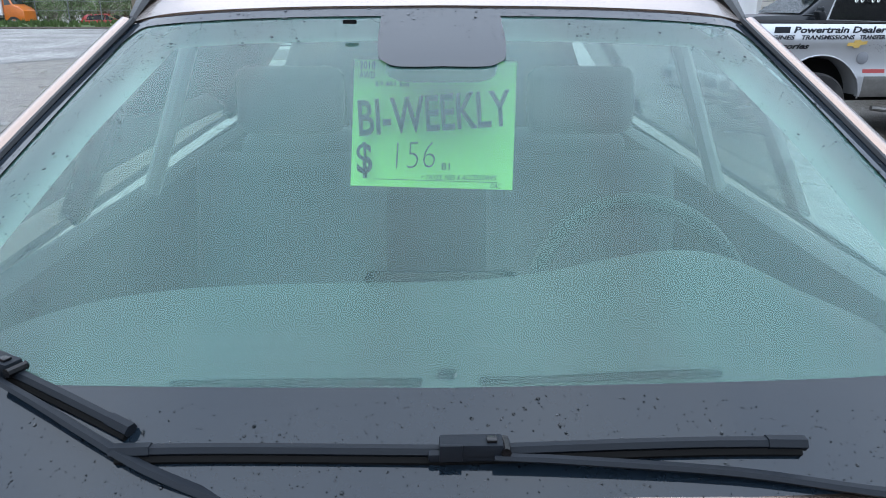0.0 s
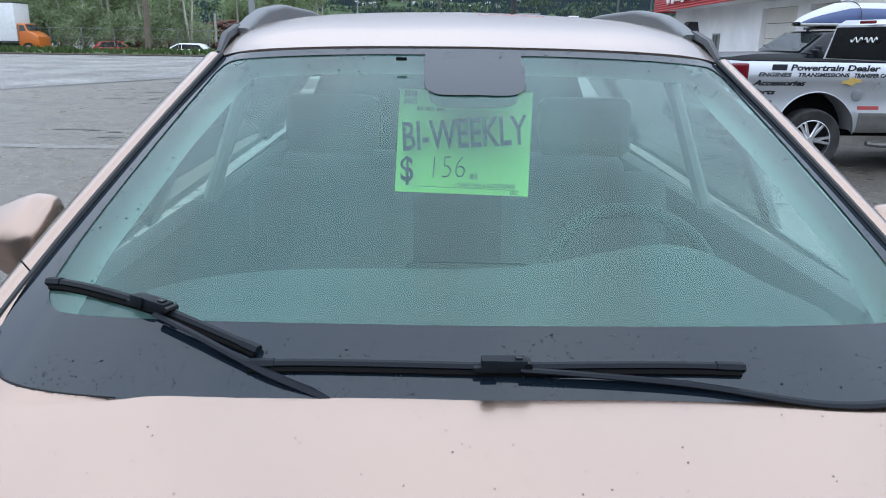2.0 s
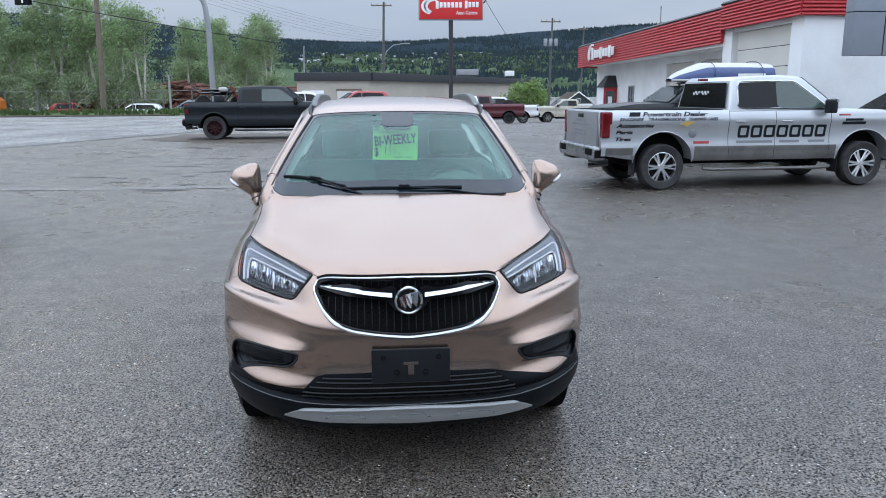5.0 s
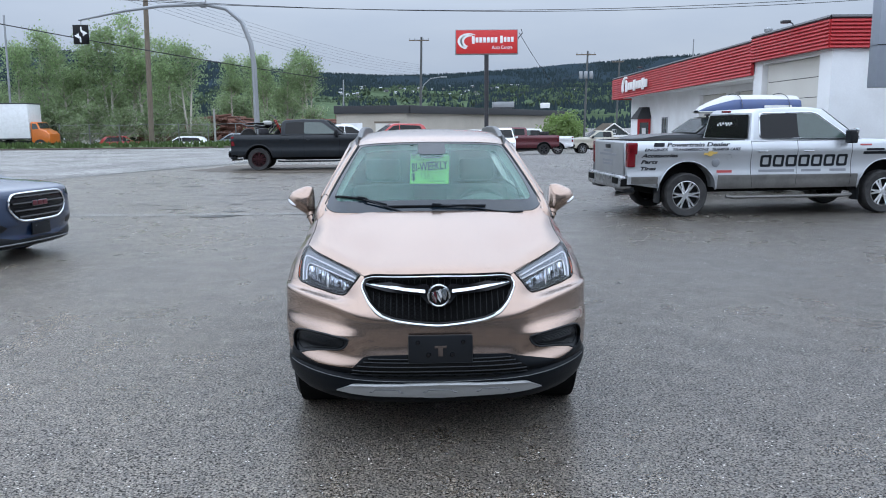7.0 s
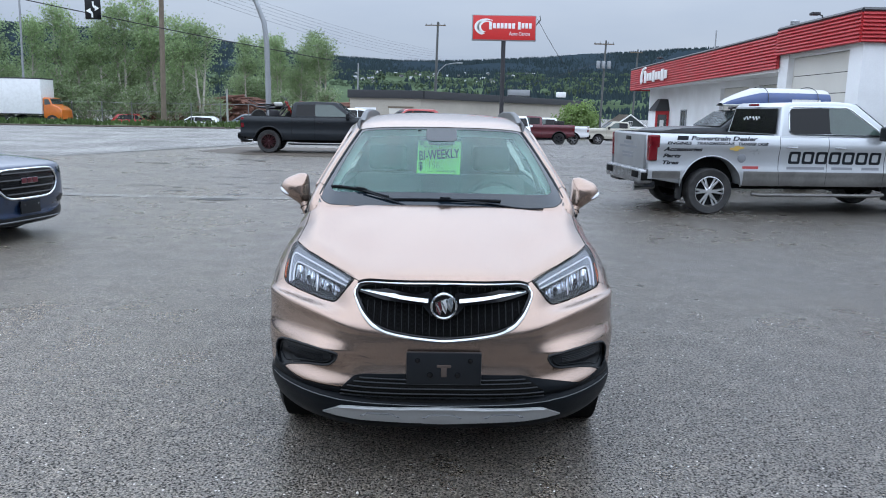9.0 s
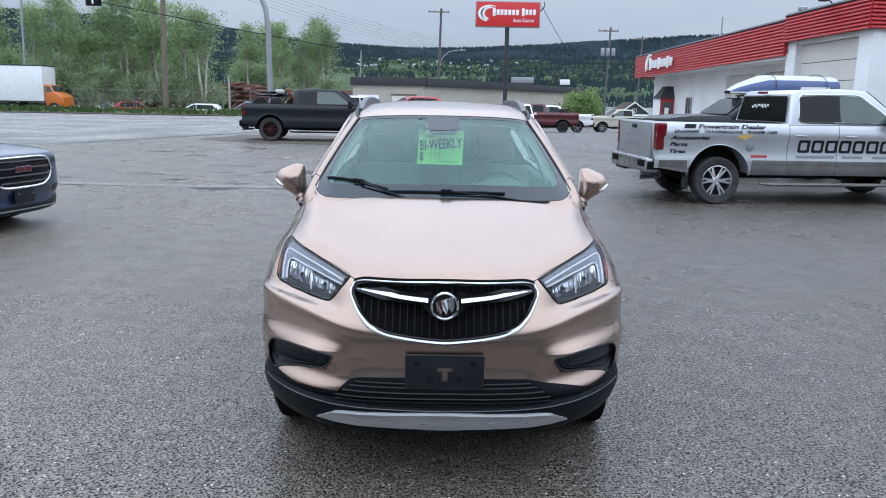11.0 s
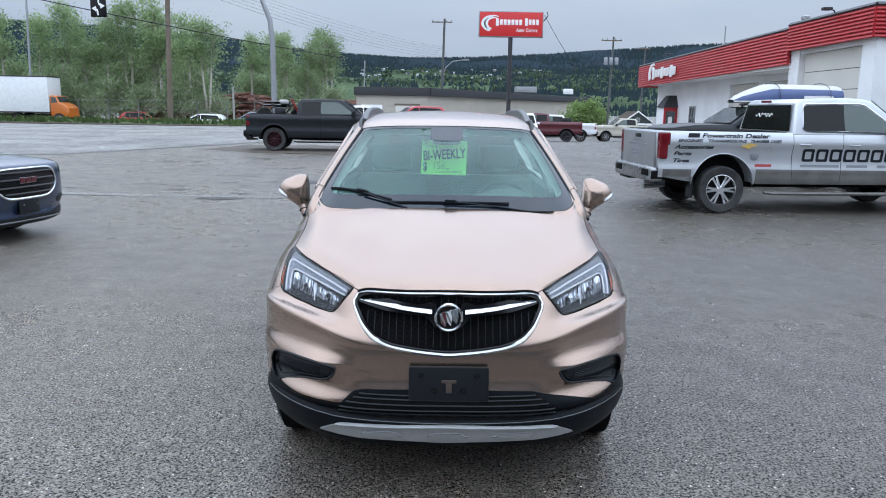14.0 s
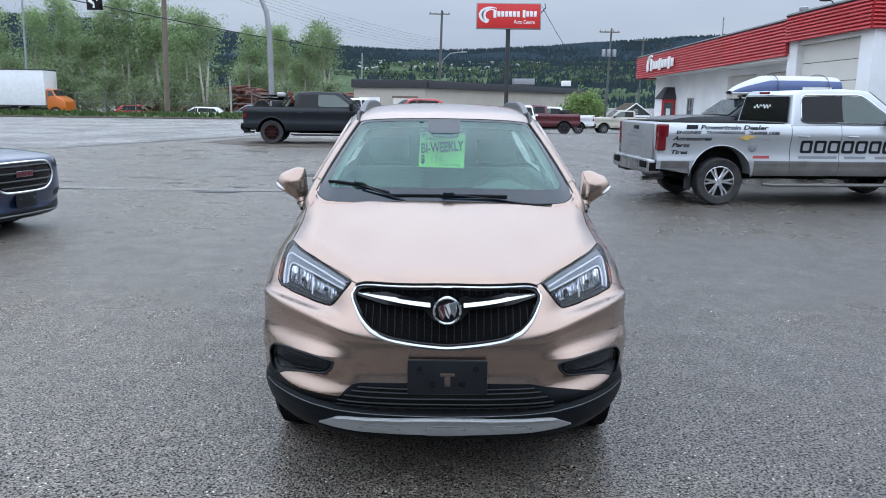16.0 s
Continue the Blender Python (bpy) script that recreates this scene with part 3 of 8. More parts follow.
LAMP = [(.404, .891), (.47, .908), (.56, .928), (.66, .953), (.735, .975), (.748, .976), (.764, .953), (.774, .916), (.778, .87), (.775, .832), (.762, .817), (.74, .811),
        (.667, .799), (.557, .787), (.512, .785), (.492, .79), (.476, .803), (.442, .848)]
FOG = [(.79, .49), (.785, .54), (.77, .58), (.745, .598), (.68, .607), (.586, .607), (.462, .591), (.475, .558), (.5, .535), (.53, .522), (.62, .505), (.71, .482), (.735, .468), (.765, .462)]


def flip(poly):
    return [(-x, z) for x, z in poly][::-1]


tris = []
verts = [tuple(p) for row in nose for p in row]
wd = len(nose[0])
for i in range(len(nose) - 1):
    for j in range(wd - 1):
        tris.append((i * wd + j, i * wd + j + 1, (i + 1) * wd + j + 1, (i + 1) * wd + j))
nose_tree = BVHTree.FromPolygons([Vector(v) for v in verts], tris)


def on_front(x, z, off=0.0, tree=None):
    """The point of the nose seen straight from the front at x, z."""
    p, nrm, _, _ = (tree or nose_tree).ray_cast(Vector((x, -1, z)), Vector((0, 1, 0)))
    if p is None:
        p, nrm, _, _ = (tree or nose_tree).find_nearest(Vector((x, 0.4, z)))
    if nrm.y > 0:
        nrm = -nrm
    return p + nrm * off


def on_top(x, y, off=0.0):
    p, nrm, _, _ = nose_tree.ray_cast(Vector((x, y, 3)), Vector((0, 0, -1)))
    if p is None:
        p, nrm, _, _ = nose_tree.find_nearest(Vector((x, y, 1.1)))
    if nrm.z < 0:
        nrm = -nrm
    return p + nrm * off


def skin_bm(poly, off, depth=0.0, cell=0.025, lay=on_front, shift=0.0):
    """A panel cut to an outline and laid on the nose, with its rim turned in by depth."""
    bm = bmesh.new()
    f = bm.faces.new([bm.verts.new((x, 0, z)) for x, z in poly])
    bmesh.ops.triangulate(bm, faces=[f])
    for _ in range(7):
        long = [e for e in bm.edges if e.calc_length() > cell]
        if not long:
            break
        bmesh.ops.subdivide_edges(bm, edges=long, cuts=1)
        bmesh.ops.triangulate(bm, faces=[q for q in bm.faces if len(q.verts) > 3])
        bmesh.ops.beautify_fill(bm, faces=bm.faces[:], edges=[e for e in bm.edges if not e.is_boundary])
    for v in bm.verts:
        v.co = lay(v.co.x, v.co.z, off) + Vector((0, shift, 0))
    bmesh.ops.recalc_face_normals(bm, faces=bm.faces[:])
    if sum(q.normal.y for q in bm.faces) > 0:
        bmesh.ops.reverse_faces(bm, faces=bm.faces[:])
    if depth:
        rim = [e for e in bm.edges if e.is_boundary]
        ext = bmesh.ops.extrude_edge_only(bm, edges=rim)
        bmesh.ops.translate(bm, vec=(0, depth, 0), verts=[v for v in ext["geom"] if isinstance(v, bmesh.types.BMVert)])
    return bm


def along(poly, n, closed=True):
    """Points spaced evenly along an outline."""
    pts = list(poly) + ([poly[0]] if closed else [])
    ln = [0]
    for a, b in zip(pts, pts[1:]):
        ln.append(ln[-1] + math.hypot(b[0] - a[0], b[1] - a[1]))
    outp = []
    for k in range(n):
        s = ln[-1] * k / (n if closed else n - 1)
        i = max(0, min(len(pts) - 2, int(np.searchsorted(ln, s, "right")) - 1))
        t = (s - ln[i]) / max(1e-9, ln[i + 1] - ln[i])
        outp.append((pts[i][0] + (pts[i + 1][0] - pts[i][0]) * t, pts[i][1] + (pts[i + 1][1] - pts[i][1]) * t))
    return outp


def rounded(poly, n=6, r=0.3):
    """An outline with its corners cut round."""
    outp = []
    for i, p in enumerate(poly):
        a, b = poly[i - 1], poly[(i + 1) % len(poly)]
        p0 = (p[0] + (a[0] - p[0]) * r, p[1] + (a[1] - p[1]) * r)
        p1 = (p[0] + (b[0] - p[0]) * r, p[1] + (b[1] - p[1]) * r)
        for k in range(n + 1):
            t = k / n
            outp.append(((1 - t) ** 2 * p0[0] + 2 * t * (1 - t) * p[0] + t * t * p1[0], (1 - t) ** 2 * p0[1] + 2 * t * (1 - t) * p[1] + t * t * p1[1]))
    return outp


def open_front(c):
    if c[1] > 0.75:
        return True
    return not (inside(GRILLE, c[0] * .995, .79 + (c[2] - .79) * .985) or inside(LAMP, abs(c[0]), c[2]) and c[2] < 0.97 or inside(FOG, abs(c[0]), c[2]))


part("front_body", grid_bm(nose, open_front), PAINT, CAR)

# sides, with round wheel arches
AXLES = (0.93, 3.485)
ARCH_R, TYRE_R = 0.372, 0.335
edge = spline(NOSE, 7, 8)[:, -1]
for sgn in (-1, 1):
    rows = []
    for k, e in enumerate(edge):
        f = k / (len(edge) - 1)
        zr = 0.235 + f * 0.83
        row = []
        for w in range(120):
            t = w / 119
            y = e[1] + (4.1 - e[1]) * t
            s = min(1, t * 9)
            s = s * s * (3 - 2 * s)
            belly = 0.855 - 0.05 * max(0, (0.42 - zr) / 0.2) ** 2 - 0.07 * max(0, (zr - 0.75) / 0.3) ** 2 + 0.012 * math.exp(-((zr - 0.72) / 0.06) ** 2)
            tail = max(0, (y - 3.7) / 0.4)
            x = e[0] + (belly - e[0]) * s - 0.10 * tail ** 2
            z = e[2] + (zr + 0.07 * t * f - e[2]) * s
            row.append((sgn * x, y, z))
        rows.append(row)
    a = np.array(rows)

    def off_arch(c):
        return all(math.hypot(c[1] - q, c[2] - 0.34) > ARCH_R - 0.012 for q in AXLES)

    part("side_body", grid_bm(a if sgn > 0 else a[:, ::-1], off_arch), PAINT, CAR)
    for q in AXLES:
        ring = [(sgn * (0.836 if z > 0.45 else 0.828), q + (y), z) for y, z in [(ARCH_R * math.cos(radians(d)), 0.34 + ARCH_R * math.sin(radians(d))) for d in range(-12, 193, 8)]]
        part("wheel_arch", tube_bm(ring, 0.009, 6), PLASTIC, CAR, "black plastic arch lip")
        well = lathe_bm([(0.36, -0.12), (0.365, 0.13)], 28, "X", at=(sgn * 0.69, q, 0.345))
        part("wheel_well", well, SEAM, CAR)
    part("sill", tube_bm([(sgn * 0.855, y, 0.24 + 0.0 * y) for y in np.linspace(1.3, 3.1, 8)], 0.05, 8), PLASTIC, CAR, "black plastic sill")
    for q in AXLES:
        wheel(CAR, (0, 0, 0), TYRE_R, 0.215, 0.228, 1, ALLOY, 5).matrix_basis = pose(sgn * 0.728, q, TYRE_R, 0, 0, -90 * sgn)

# windshield, roof and pillars
GLASS_NET = [
    [(0, .94, 1.14), (.25, .95, 1.138), (.44, .968, 1.133), (.59, .998, 1.134), (.688, 1.066, 1.143)],
    [(0, 1.13, 1.258), (.25, 1.14, 1.256), (.45, 1.165, 1.25), (.585, 1.20, 1.245), (.650, 1.255, 1.247)],
    [(0, 1.38, 1.418), (.22, 1.39, 1.416), (.40, 1.415, 1.405), (.52, 1.455, 1.395), (.578, 1.50, 1.392)],
    [(0, 1.645, 1.548), (.2, 1.65, 1.546), (.35, 1.665, 1.541), (.45, 1.69, 1.533), (.505, 1.725, 1.522)],
]
pane = mirrored(spline(GLASS_NET, 14, 8))
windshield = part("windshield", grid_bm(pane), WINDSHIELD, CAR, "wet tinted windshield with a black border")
windshield.visible_shadow = False
gw = len(pane[0])
pane_tree = BVHTree.FromPolygons([Vector(p) for row in pane for p in row],
                                 [(i * gw + j, i * gw + j + 1, (i + 1) * gw + j + 1, (i + 1) * gw + j) for i in range(len(pane) - 1) for j in range(gw - 1)])


def on_glass(x, y, off=0.0):
    p, nrm, _, _ = pane_tree.ray_cast(Vector((x, y, 3)), Vector((0, 0, -1)))
    if p is None:
        p, nrm, _, _ = pane_tree.find_nearest(Vector((x, y, 1.1 + 0.6 * (y - 0.95))))
    if nrm.z < 0:
        nrm = -nrm
    return p + nrm * off


def pane_at(u, v):
    """A point just over the windshield, u across it and v up it, both 0 to 1."""
    r, c = min(v, .9999) * (len(pane) - 1), min(u, .9999) * (gw - 1)
    i, j = int(r), int(c)
    fr, fc = r - i, c - j
    p = (pane[i, j] * (1 - fc) + pane[i, j + 1] * fc) * (1 - fr) + (pane[i + 1, j] * (1 - fc) + pane[i + 1, j + 1] * fc) * fr
    return p + np.array((0, -0.001, 0.0018))


# the black border, from the pane's edge to a clear opening with round corners
SIDE_LO, SIDE_HI, FOOT, HEAD = 0.078, 0.05, 0.19, 0.965
opening = []
for cu, cv, ru, rv, a0 in ((SIDE_LO + .065, FOOT + .085, .065, .085, 180), (1 - SIDE_LO - .065, FOOT + .085, .065, .085, 270),
                           (1 - SIDE_HI - .06, HEAD - .06, .06, .06, 0), (SIDE_HI + .06, HEAD - .06, .06, .06, 90)):
    for k in range(13):
        a = radians(a0 + 90 * k / 12)
        opening.append((cu + ru * math.cos(a), cv + rv * math.sin(a), cu, cv))
rim_uv = []
for (u, v, cu, cv), (u2, v2, cu2, cv2) in zip(opening, opening[1:] + opening[:1]):
    n_in = 22 if math.hypot(u - u2, v - v2) > .2 else 1
    for k in range(n_in):
        f = k / n_in
        a, b, c, d = (p + (q - p) * f for p, q in zip((u, v, cu, cv), (u2, v2, cu2, cv2)))
        reach = min((1 - c if a > c else c) / max(1e-6, abs(a - c)), (1 - d if b > d else d) / max(1e-6, abs(b - d)))
        rim_uv.append((a, b, min(1, max(0, c + (a - c) * reach)), min(1, max(0, d + (b - d) * reach))))
rim_uv.append(rim_uv[0])
part("glass_border", grid_bm(np.array([[pane_at(a + (c - a) * f, b + (d - b) * f) for a, b, c, d in rim_uv] for f in (0, .2, .4, .6, .8, 1)])), FRIT, windshield)
for sgn in (-1, 1):
    brim = [p for p in pane[0] if p[0] * sgn > .45]
    brim = sorted((tuple(p) for p in brim), key=lambda p: p[0] * sgn)
    rows2 = [[], [], []]
    for bx, by, bz in brim:
        u = min(1, max(0, abs(bx) - .615) / .073)
        lift = .04 * (1 - math.sqrt(max(0, 1 - u * u)))
        ease = min(1, max(0, (abs(bx) - .46) / .16))
        rows2[0].append(tuple(on_top(bx, by - .032 * ease, -.0006)))
        rows2[1].append(tuple(on_top(bx, by - .014 * ease, .0012 * ease)))
        rows2[2].append(tuple(on_glass(bx * (1 - .02 * u), by + lift + .0004, 0.0025 + .0025 * u)))
    cb2 = np.array(rows2)
    part("corner_seal", tube_bm([Vector(p) + Vector((0, .001, .001)) for p in rows2[2]], [.0008 + .0026 * k / len(brim) for k in range(len(brim))], 6), PLASTIC, CAR, "black rubber windshield seal")
    part("cowl_corner", grid_bm(cb2 if sgn > 0 else cb2[:, ::-1]), PAINT, CAR)
ROOF_NET = [
    [(0, 1.642, 1.5485), (.2, 1.647, 1.5465), (.35, 1.662, 1.5415), (.45, 1.688, 1.5335), (.52, 1.735, 1.518), (.565, 1.78, 1.495)],
    [(0, 1.85, 1.600), (.2, 1.855, 1.597), (.36, 1.87, 1.593), (.47, 1.89, 1.577), (.545, 1.92, 1.55), (.585, 1.94, 1.52)],
    [(0, 2.3, 1.632), (.2, 2.3, 1.628), (.37, 2.3, 1.618), (.48, 2.3, 1.6), (.555, 2.3, 1.575), (.60, 2.3, 1.54)],
    [(0, 3.2, 1.62), (.2, 3.2, 1.617), (.37, 3.2, 1.607), (.48, 3.2, 1.59), (.55, 3.2, 1.565), (.595, 3.2, 1.53)],
    [(0, 3.8, 1.57), (.2, 3.8, 1.567), (.36, 3.79, 1.557), (.46, 3.78, 1.54), (.53, 3.77, 1.515), (.57, 3.76, 1.485)],
]
part("roof", grid_bm(mirrored(spline(ROOF_NET, 8, 5)), thick=-0.003), PAINT, CAR)
part("headliner", grid_bm(mirrored(spline([[(x * 0.95, y, z - 0.05) for x, y, z in r] for r in ROOF_NET], 3, 3))), HEADLINER, CAR)
TAIL_NET = [
    [(0, 3.8, 1.57), (.3, 3.79, 1.56), (.57, 3.76, 1.485)], [(0, 4.02, 1.35), (.35, 4.0, 1.34), (.66, 3.9, 1.3)],
    [(0, 4.15, 1.1), (.4, 4.13, 1.1), (.78, 4.0, 1.1)], [(0, 4.22, .85), (.4, 4.2, .85), (.80, 4.06, .85)],
    [(0, 4.27, .55), (.4, 4.25, .55), (.80, 4.08, .55)], [(0, 4.2, .28), (.4, 4.18, .28), (.76, 4.05, .26)]]
part("tailgate", grid_bm(mirrored(spline(TAIL_NET, 6, 6))[:, ::-1]), PAINT, CAR)
for sgn in (-1, 1):
    PILLAR = [
        [(.684, 1.02, 1.095), (.692, 1.07, 1.143), (.655, 1.258, 1.25), (.583, 1.503, 1.395), (.51, 1.728, 1.527)],
        [(.71, 1.03, 1.09), (.718, 1.09, 1.155), (.678, 1.275, 1.262), (.606, 1.515, 1.402), (.535, 1.745, 1.532)],
        [(.73, 1.04, 1.075), (.744, 1.12, 1.13), (.704, 1.32, 1.248), (.638, 1.55, 1.385), (.566, 1.78, 1.512)],
        [(.745, 1.06, 1.04), (.765, 1.17, 1.06), (.722, 1.38, 1.20), (.66, 1.60, 1.335), (.59, 1.83, 1.47)],
    ]
    a = spline(PILLAR, 6, 8)
    a[:, :, 0] *= sgn
    part("windshield_pillar", grid_bm(a if sgn < 0 else a[::-1]), PAINT, CAR)
    part("glass_seal", tube_bm([Vector(p) + Vector((0, 0, 0.001)) for p in a[0][11:]], 0.0055, 6), PLASTIC, CAR, "black rubber windshield seal")
    wedge = np.array([[a[0][i] + np.array((-sgn * (.040 * (1 - f) ** 1.6 + .001) * g, -.004 * g * (1 - f), .0035)) for i, f in ((q, (q - 5) / 11) for q in range(5, 17))] for g in (-.12, .33, .66, 1)])
    part("cowl_wedge", grid_bm(wedge if sgn > 0 else wedge[::-1]), PAINT, CAR)
    part("pillar_gap", tube_bm([Vector(p) + Vector((0, -.0006, .0008)) for p in a[:, 14]], 0.0013, 5), SEAM, CAR)
    # side windows between the belt and the roof
    net = []
    for y, xb, zb, xt, zt, yt in ((1.18, .772, 1.07, .728, 1.2, 1.35), (1.55, .806, 1.075, .645, 1.37, 1.62), (1.9, .825, 1.085, .60, 1.49, 1.92), (2.4, .827, 1.10, .605, 1.53, 2.4), (3.2, .82, 1.13, .60, 1.52, 3.2), (3.75, .79, 1.15, .575, 1.475, 3.7)):
        net.append([(xb, y, zb), ((xb + xt) / 2 + .015, (y + yt) / 2, (zb + zt) / 2), (xt, yt, zt)])
    a = spline(net, 6, 4)
    a[:, :, 0] *= sgn
    pieces = [("front_side_window", 0, 14, SIDE_GLASS), ("rear_side_window", 15, 26, DARK_GLASS), ("quarter_window", 27, 30, DARK_GLASS)]
    for nm, i0, i1, m in pieces:
        part(nm, grid_bm(a[i0:i1 + 1]), m, CAR)
    for i0, i1 in ((14, 15), (26, 27)):
        part("door_pillar", grid_bm(a[i0:i1 + 1], thick=0.02), GLOSS_BLACK, CAR)
    part("belt_moulding", tube_bm([a[i, 0] for i in range(len(a))], 0.010, 6), PLASTIC, CAR)
    part("window_frame", tube_bm([a[i, -1] for i in range(len(a))], 0.016, 6), PAINT, CAR)
    # roof rail: swells up from the roof, runs back, and comes down
    low = [(1.92, 1.580), (2.03, 1.590), (2.16, 1.60), (2.4, 1.612), (2.9, 1.612), (3.3, 1.60), (3.6, 1.575)]
    rise = [.002, .02, .034, .04, .04, .036, .002]
    blade = [(y, z + h) for (y, z), h in zip(low, rise)]
    shape = [(y, z - .02) for y, z in along(low, 30, False)] + along(blade, 30, False)[::-1]
    rb = slab_bm(shape, -.02, .02, .012, 3)
    for v in rb.verts:
        v.co = (sgn * .515 + v.co.y, v.co.x, v.co.z)
    bmesh.ops.recalc_face_normals(rb, faces=rb.faces[:])
    part("roof_ditch", tube_bm([(sgn * .522, 1.752, 1.528), (sgn * .53, 1.84, 1.560), (sgn * .53, 1.95, 1.580)], [.006, .012, .013], 6), PLASTIC, CAR, "black roof ditch strip")
    part("roof_rail", rb, RAIL, CAR, "grey roof rail")
    # door mirror
    mir = new("door_mirror")
    mir.parent = CAR
    outline = rounded([(.832, 1.25), (.876, 1.256), (.972, 1.218), (.997, 1.172), (.988, 1.13), (.945, 1.108), (.893, 1.074), (.858, 1.050), (.822, 1.052), (.812, 1.10), (.82, 1.225)], 4, .32)
    bm = bmesh.new()
    loops = []
    for f, y in ((0, 1.528), (.22, 1.5285), (.42, 1.531), (.6, 1.536), (.74, 1.543), (.85, 1.553), (.93, 1.567), (.98, 1.584), (1, 1.604), (1, 1.625), (.97, 1.637), (.85, 1.638)):
        ring_m = []
        for x, z in (outline if f else [(.893, 1.168)]):
            x, z = .893 + (x - .893) * f, 1.168 + (z - 1.168) * f
            k = min(1, max(0, (1.64 - y) / .09))
            ring_m.append(bm.verts.new((sgn * x, y + .30 * k * max(0, x - .87) ** 1.15 + .55 * k * max(0, z - 1.19) ** 1.0 + .12 * k * max(0, z - 1.12) + .10 * k * max(0, .85 - x), z)))
        loops.append(ring_m)
    for q in range(len(outline)):
        bm.faces.new((loops[0][0], loops[1][q], loops[1][(q + 1) % len(outline)]))
        for ra, rb2 in zip(loops[1:], loops[2:]):
            bm.faces.new((ra[q], rb2[q], rb2[(q + 1) % len(outline)], ra[(q + 1) % len(outline)]))
    bm.faces.new(loops[-1])
    for f in bm.faces:
        f.smooth = True
    bmesh.ops.recalc_face_normals(bm, faces=bm.faces[:])
    part("housing", bm, PAINT, mir)
    part("mirror_face", box_bm(0.085, 0.006, 0.095, (sgn * 0.90, 1.642, 1.165), 0.002), CHROME, mir)
    foot = [(.765, 1.50, .925), (.796, 1.525, .975), (.826, 1.555, 1.03), (.839, 1.572, 1.075)]
    part("foot", tube_bm([(sgn * x, y, z) for x, y, z in foot], [0.024, 0.027, 0.031, 0.036], 14, flat=0.85), PAINT, mir)
    part("foot_gap", tube_bm([(sgn * .8325, 1.563, 1.048), (sgn * .834, 1.565, 1.052)], 0.037, 12, flat=0.85), SEAM, mir)
    part("turn_signal", tube_bm([(sgn * (0.936 + 0.054 * k), 1.546 + 0.052 * k * k, 1.128 + .024 * k + .012 * k * k) for k in (0, .3, .6, .85, 1)], [0.002, 0.007, 0.009, 0.009, 0.005], 8), WHITE_LENS, mir, "clear turn signal strip")
    # interior door trim
    part("door_trim", grid_bm(np.array([[(sgn * .74, y, .35), (sgn * .73, y, .8), (sgn * .75, y, 1.06 + 0.02 * (y - 1.2))] for y in np.linspace(1.25, 3.6, 8)])), DASH, CAR)

# front: grille, lamps, lower bumper
grille = new("grille")
grille.parent = CAR
part("backing", skin_bm(GRILLE, -0.02, 0, 0.05, shift=0.035), SEAM, grille)
for k in range(-12, 13):
    x = k * 0.0308
    zs = [z for z in np.arange(0.655, 0.915, 0.004) if inside(GRILLE, x * 1.01, z)]
    if len(zs) < 6:
        continue
    wing_z = .848 if abs(x) > .09 else .80
    for z0, z1 in ((zs[0] + .012, min(zs[-1], wing_z - .024)), (max(zs[0], wing_z + .022), zs[-1] - .012)):
        if z1 - z0 > .012:
            part("vertical_rib", tube_bm([on_front(x, z, -0.010) + Vector((0, 0.012, 0)) for z in np.linspace(z0, z1, 7)], [.0008, .0019, .0021, .0021, .0021, .0019, .0008], 5), RIB, grille)
lattice = bmesh.new()
for r in range(24):
    z = 0.672 + r * 0.0095
    for k in range(-26, 26):
        x0 = k * 0.0154
        x1 = x0 + 0.0154
        za, zb = (z, z + 0.0095) if (r + k) % 2 else (z + 0.0095, z)
        if inside(GRILLE, x0, za) and inside(GRILLE, x1, zb):
            tube_bm([on_front(x0, za, -0.012) + Vector((0, 0.02, 0)), on_front(x1, zb, -0.012) + Vector((0, 0.02, 0))], 0.0014, 4, lattice)
part("grille_lattice", lattice, LATTICE, grille, "black lattice behind the ribs")
ringp = along(rounded(GRILLE, 6, 0.3), 120)
part("chrome_surround", tube_bm([Vector((x, on_front(x, min(z, .876), 0.0).y - .006, z)) for x, z in ringp], [0.0048 + 0.0062 * max(0, (0.87 - z) / 0.2) for x, z in ringp], 8, closed=True), CHROME, grille, "chrome grille surround")
inner_ring = [(x * .972, .79 + (z - .79) * .93) for x, z in ringp]
part("inner_frame", tube_bm([Vector((x, on_front(x, min(z, .876), 0.0).y + .002, z)) for x, z in inner_ring], .007, 6, closed=True), GLOSS_BLACK, grille, "gloss black inner frame")
for sgn in (-1, 1):
    band = [(.385, .851), (.25, .874), (.225, .862), (.12, .856), (.075, .868), (.05, .860), (.05, .765), (.075, .79), (.095, .812), (.26, .826)]
    band = [(sgn * x, z) for x, z in band][::sgn]
    part("wing_carrier", skin_bm(band, 0.0, 0.012, 0.03, shift=.004), GLOSS_BLACK, grille, "gloss black panel behind the wing bar")
    wing = [(.384, .852), (.253, .861), (.236, .852), (.068, .8395), (.068, .8255), (.255, .8425)]
    wb = skin_bm([(sgn * x, z) for x, z in wing][::sgn], 0.010, 0.012, 0.009)
    for v in wb.verts:
        v.co.y += (v.co.z - .84) * .9
    part("chrome_wing", wb, CHROME, grille, "chrome wing bar")
badge = new("badge")
badge.parent = grille
bc = on_front(0, .811, 0.012)
part("badge_disc", lathe_bm([(0.001, 0.004), (0.05, 0.004), (0.05, -0.02)], 32, "Y", at=bc), GLOSS_BLACK, badge)
part("badge_ring", tube_bm([bc + Vector((0.054 * math.cos(a), -0.004, 0.054 * math.sin(a))) for a in np.linspace(0, 2 * math.pi, 40, endpoint=False)], 0.0068, 8, closed=True), CHROME, badge, "chrome ring")
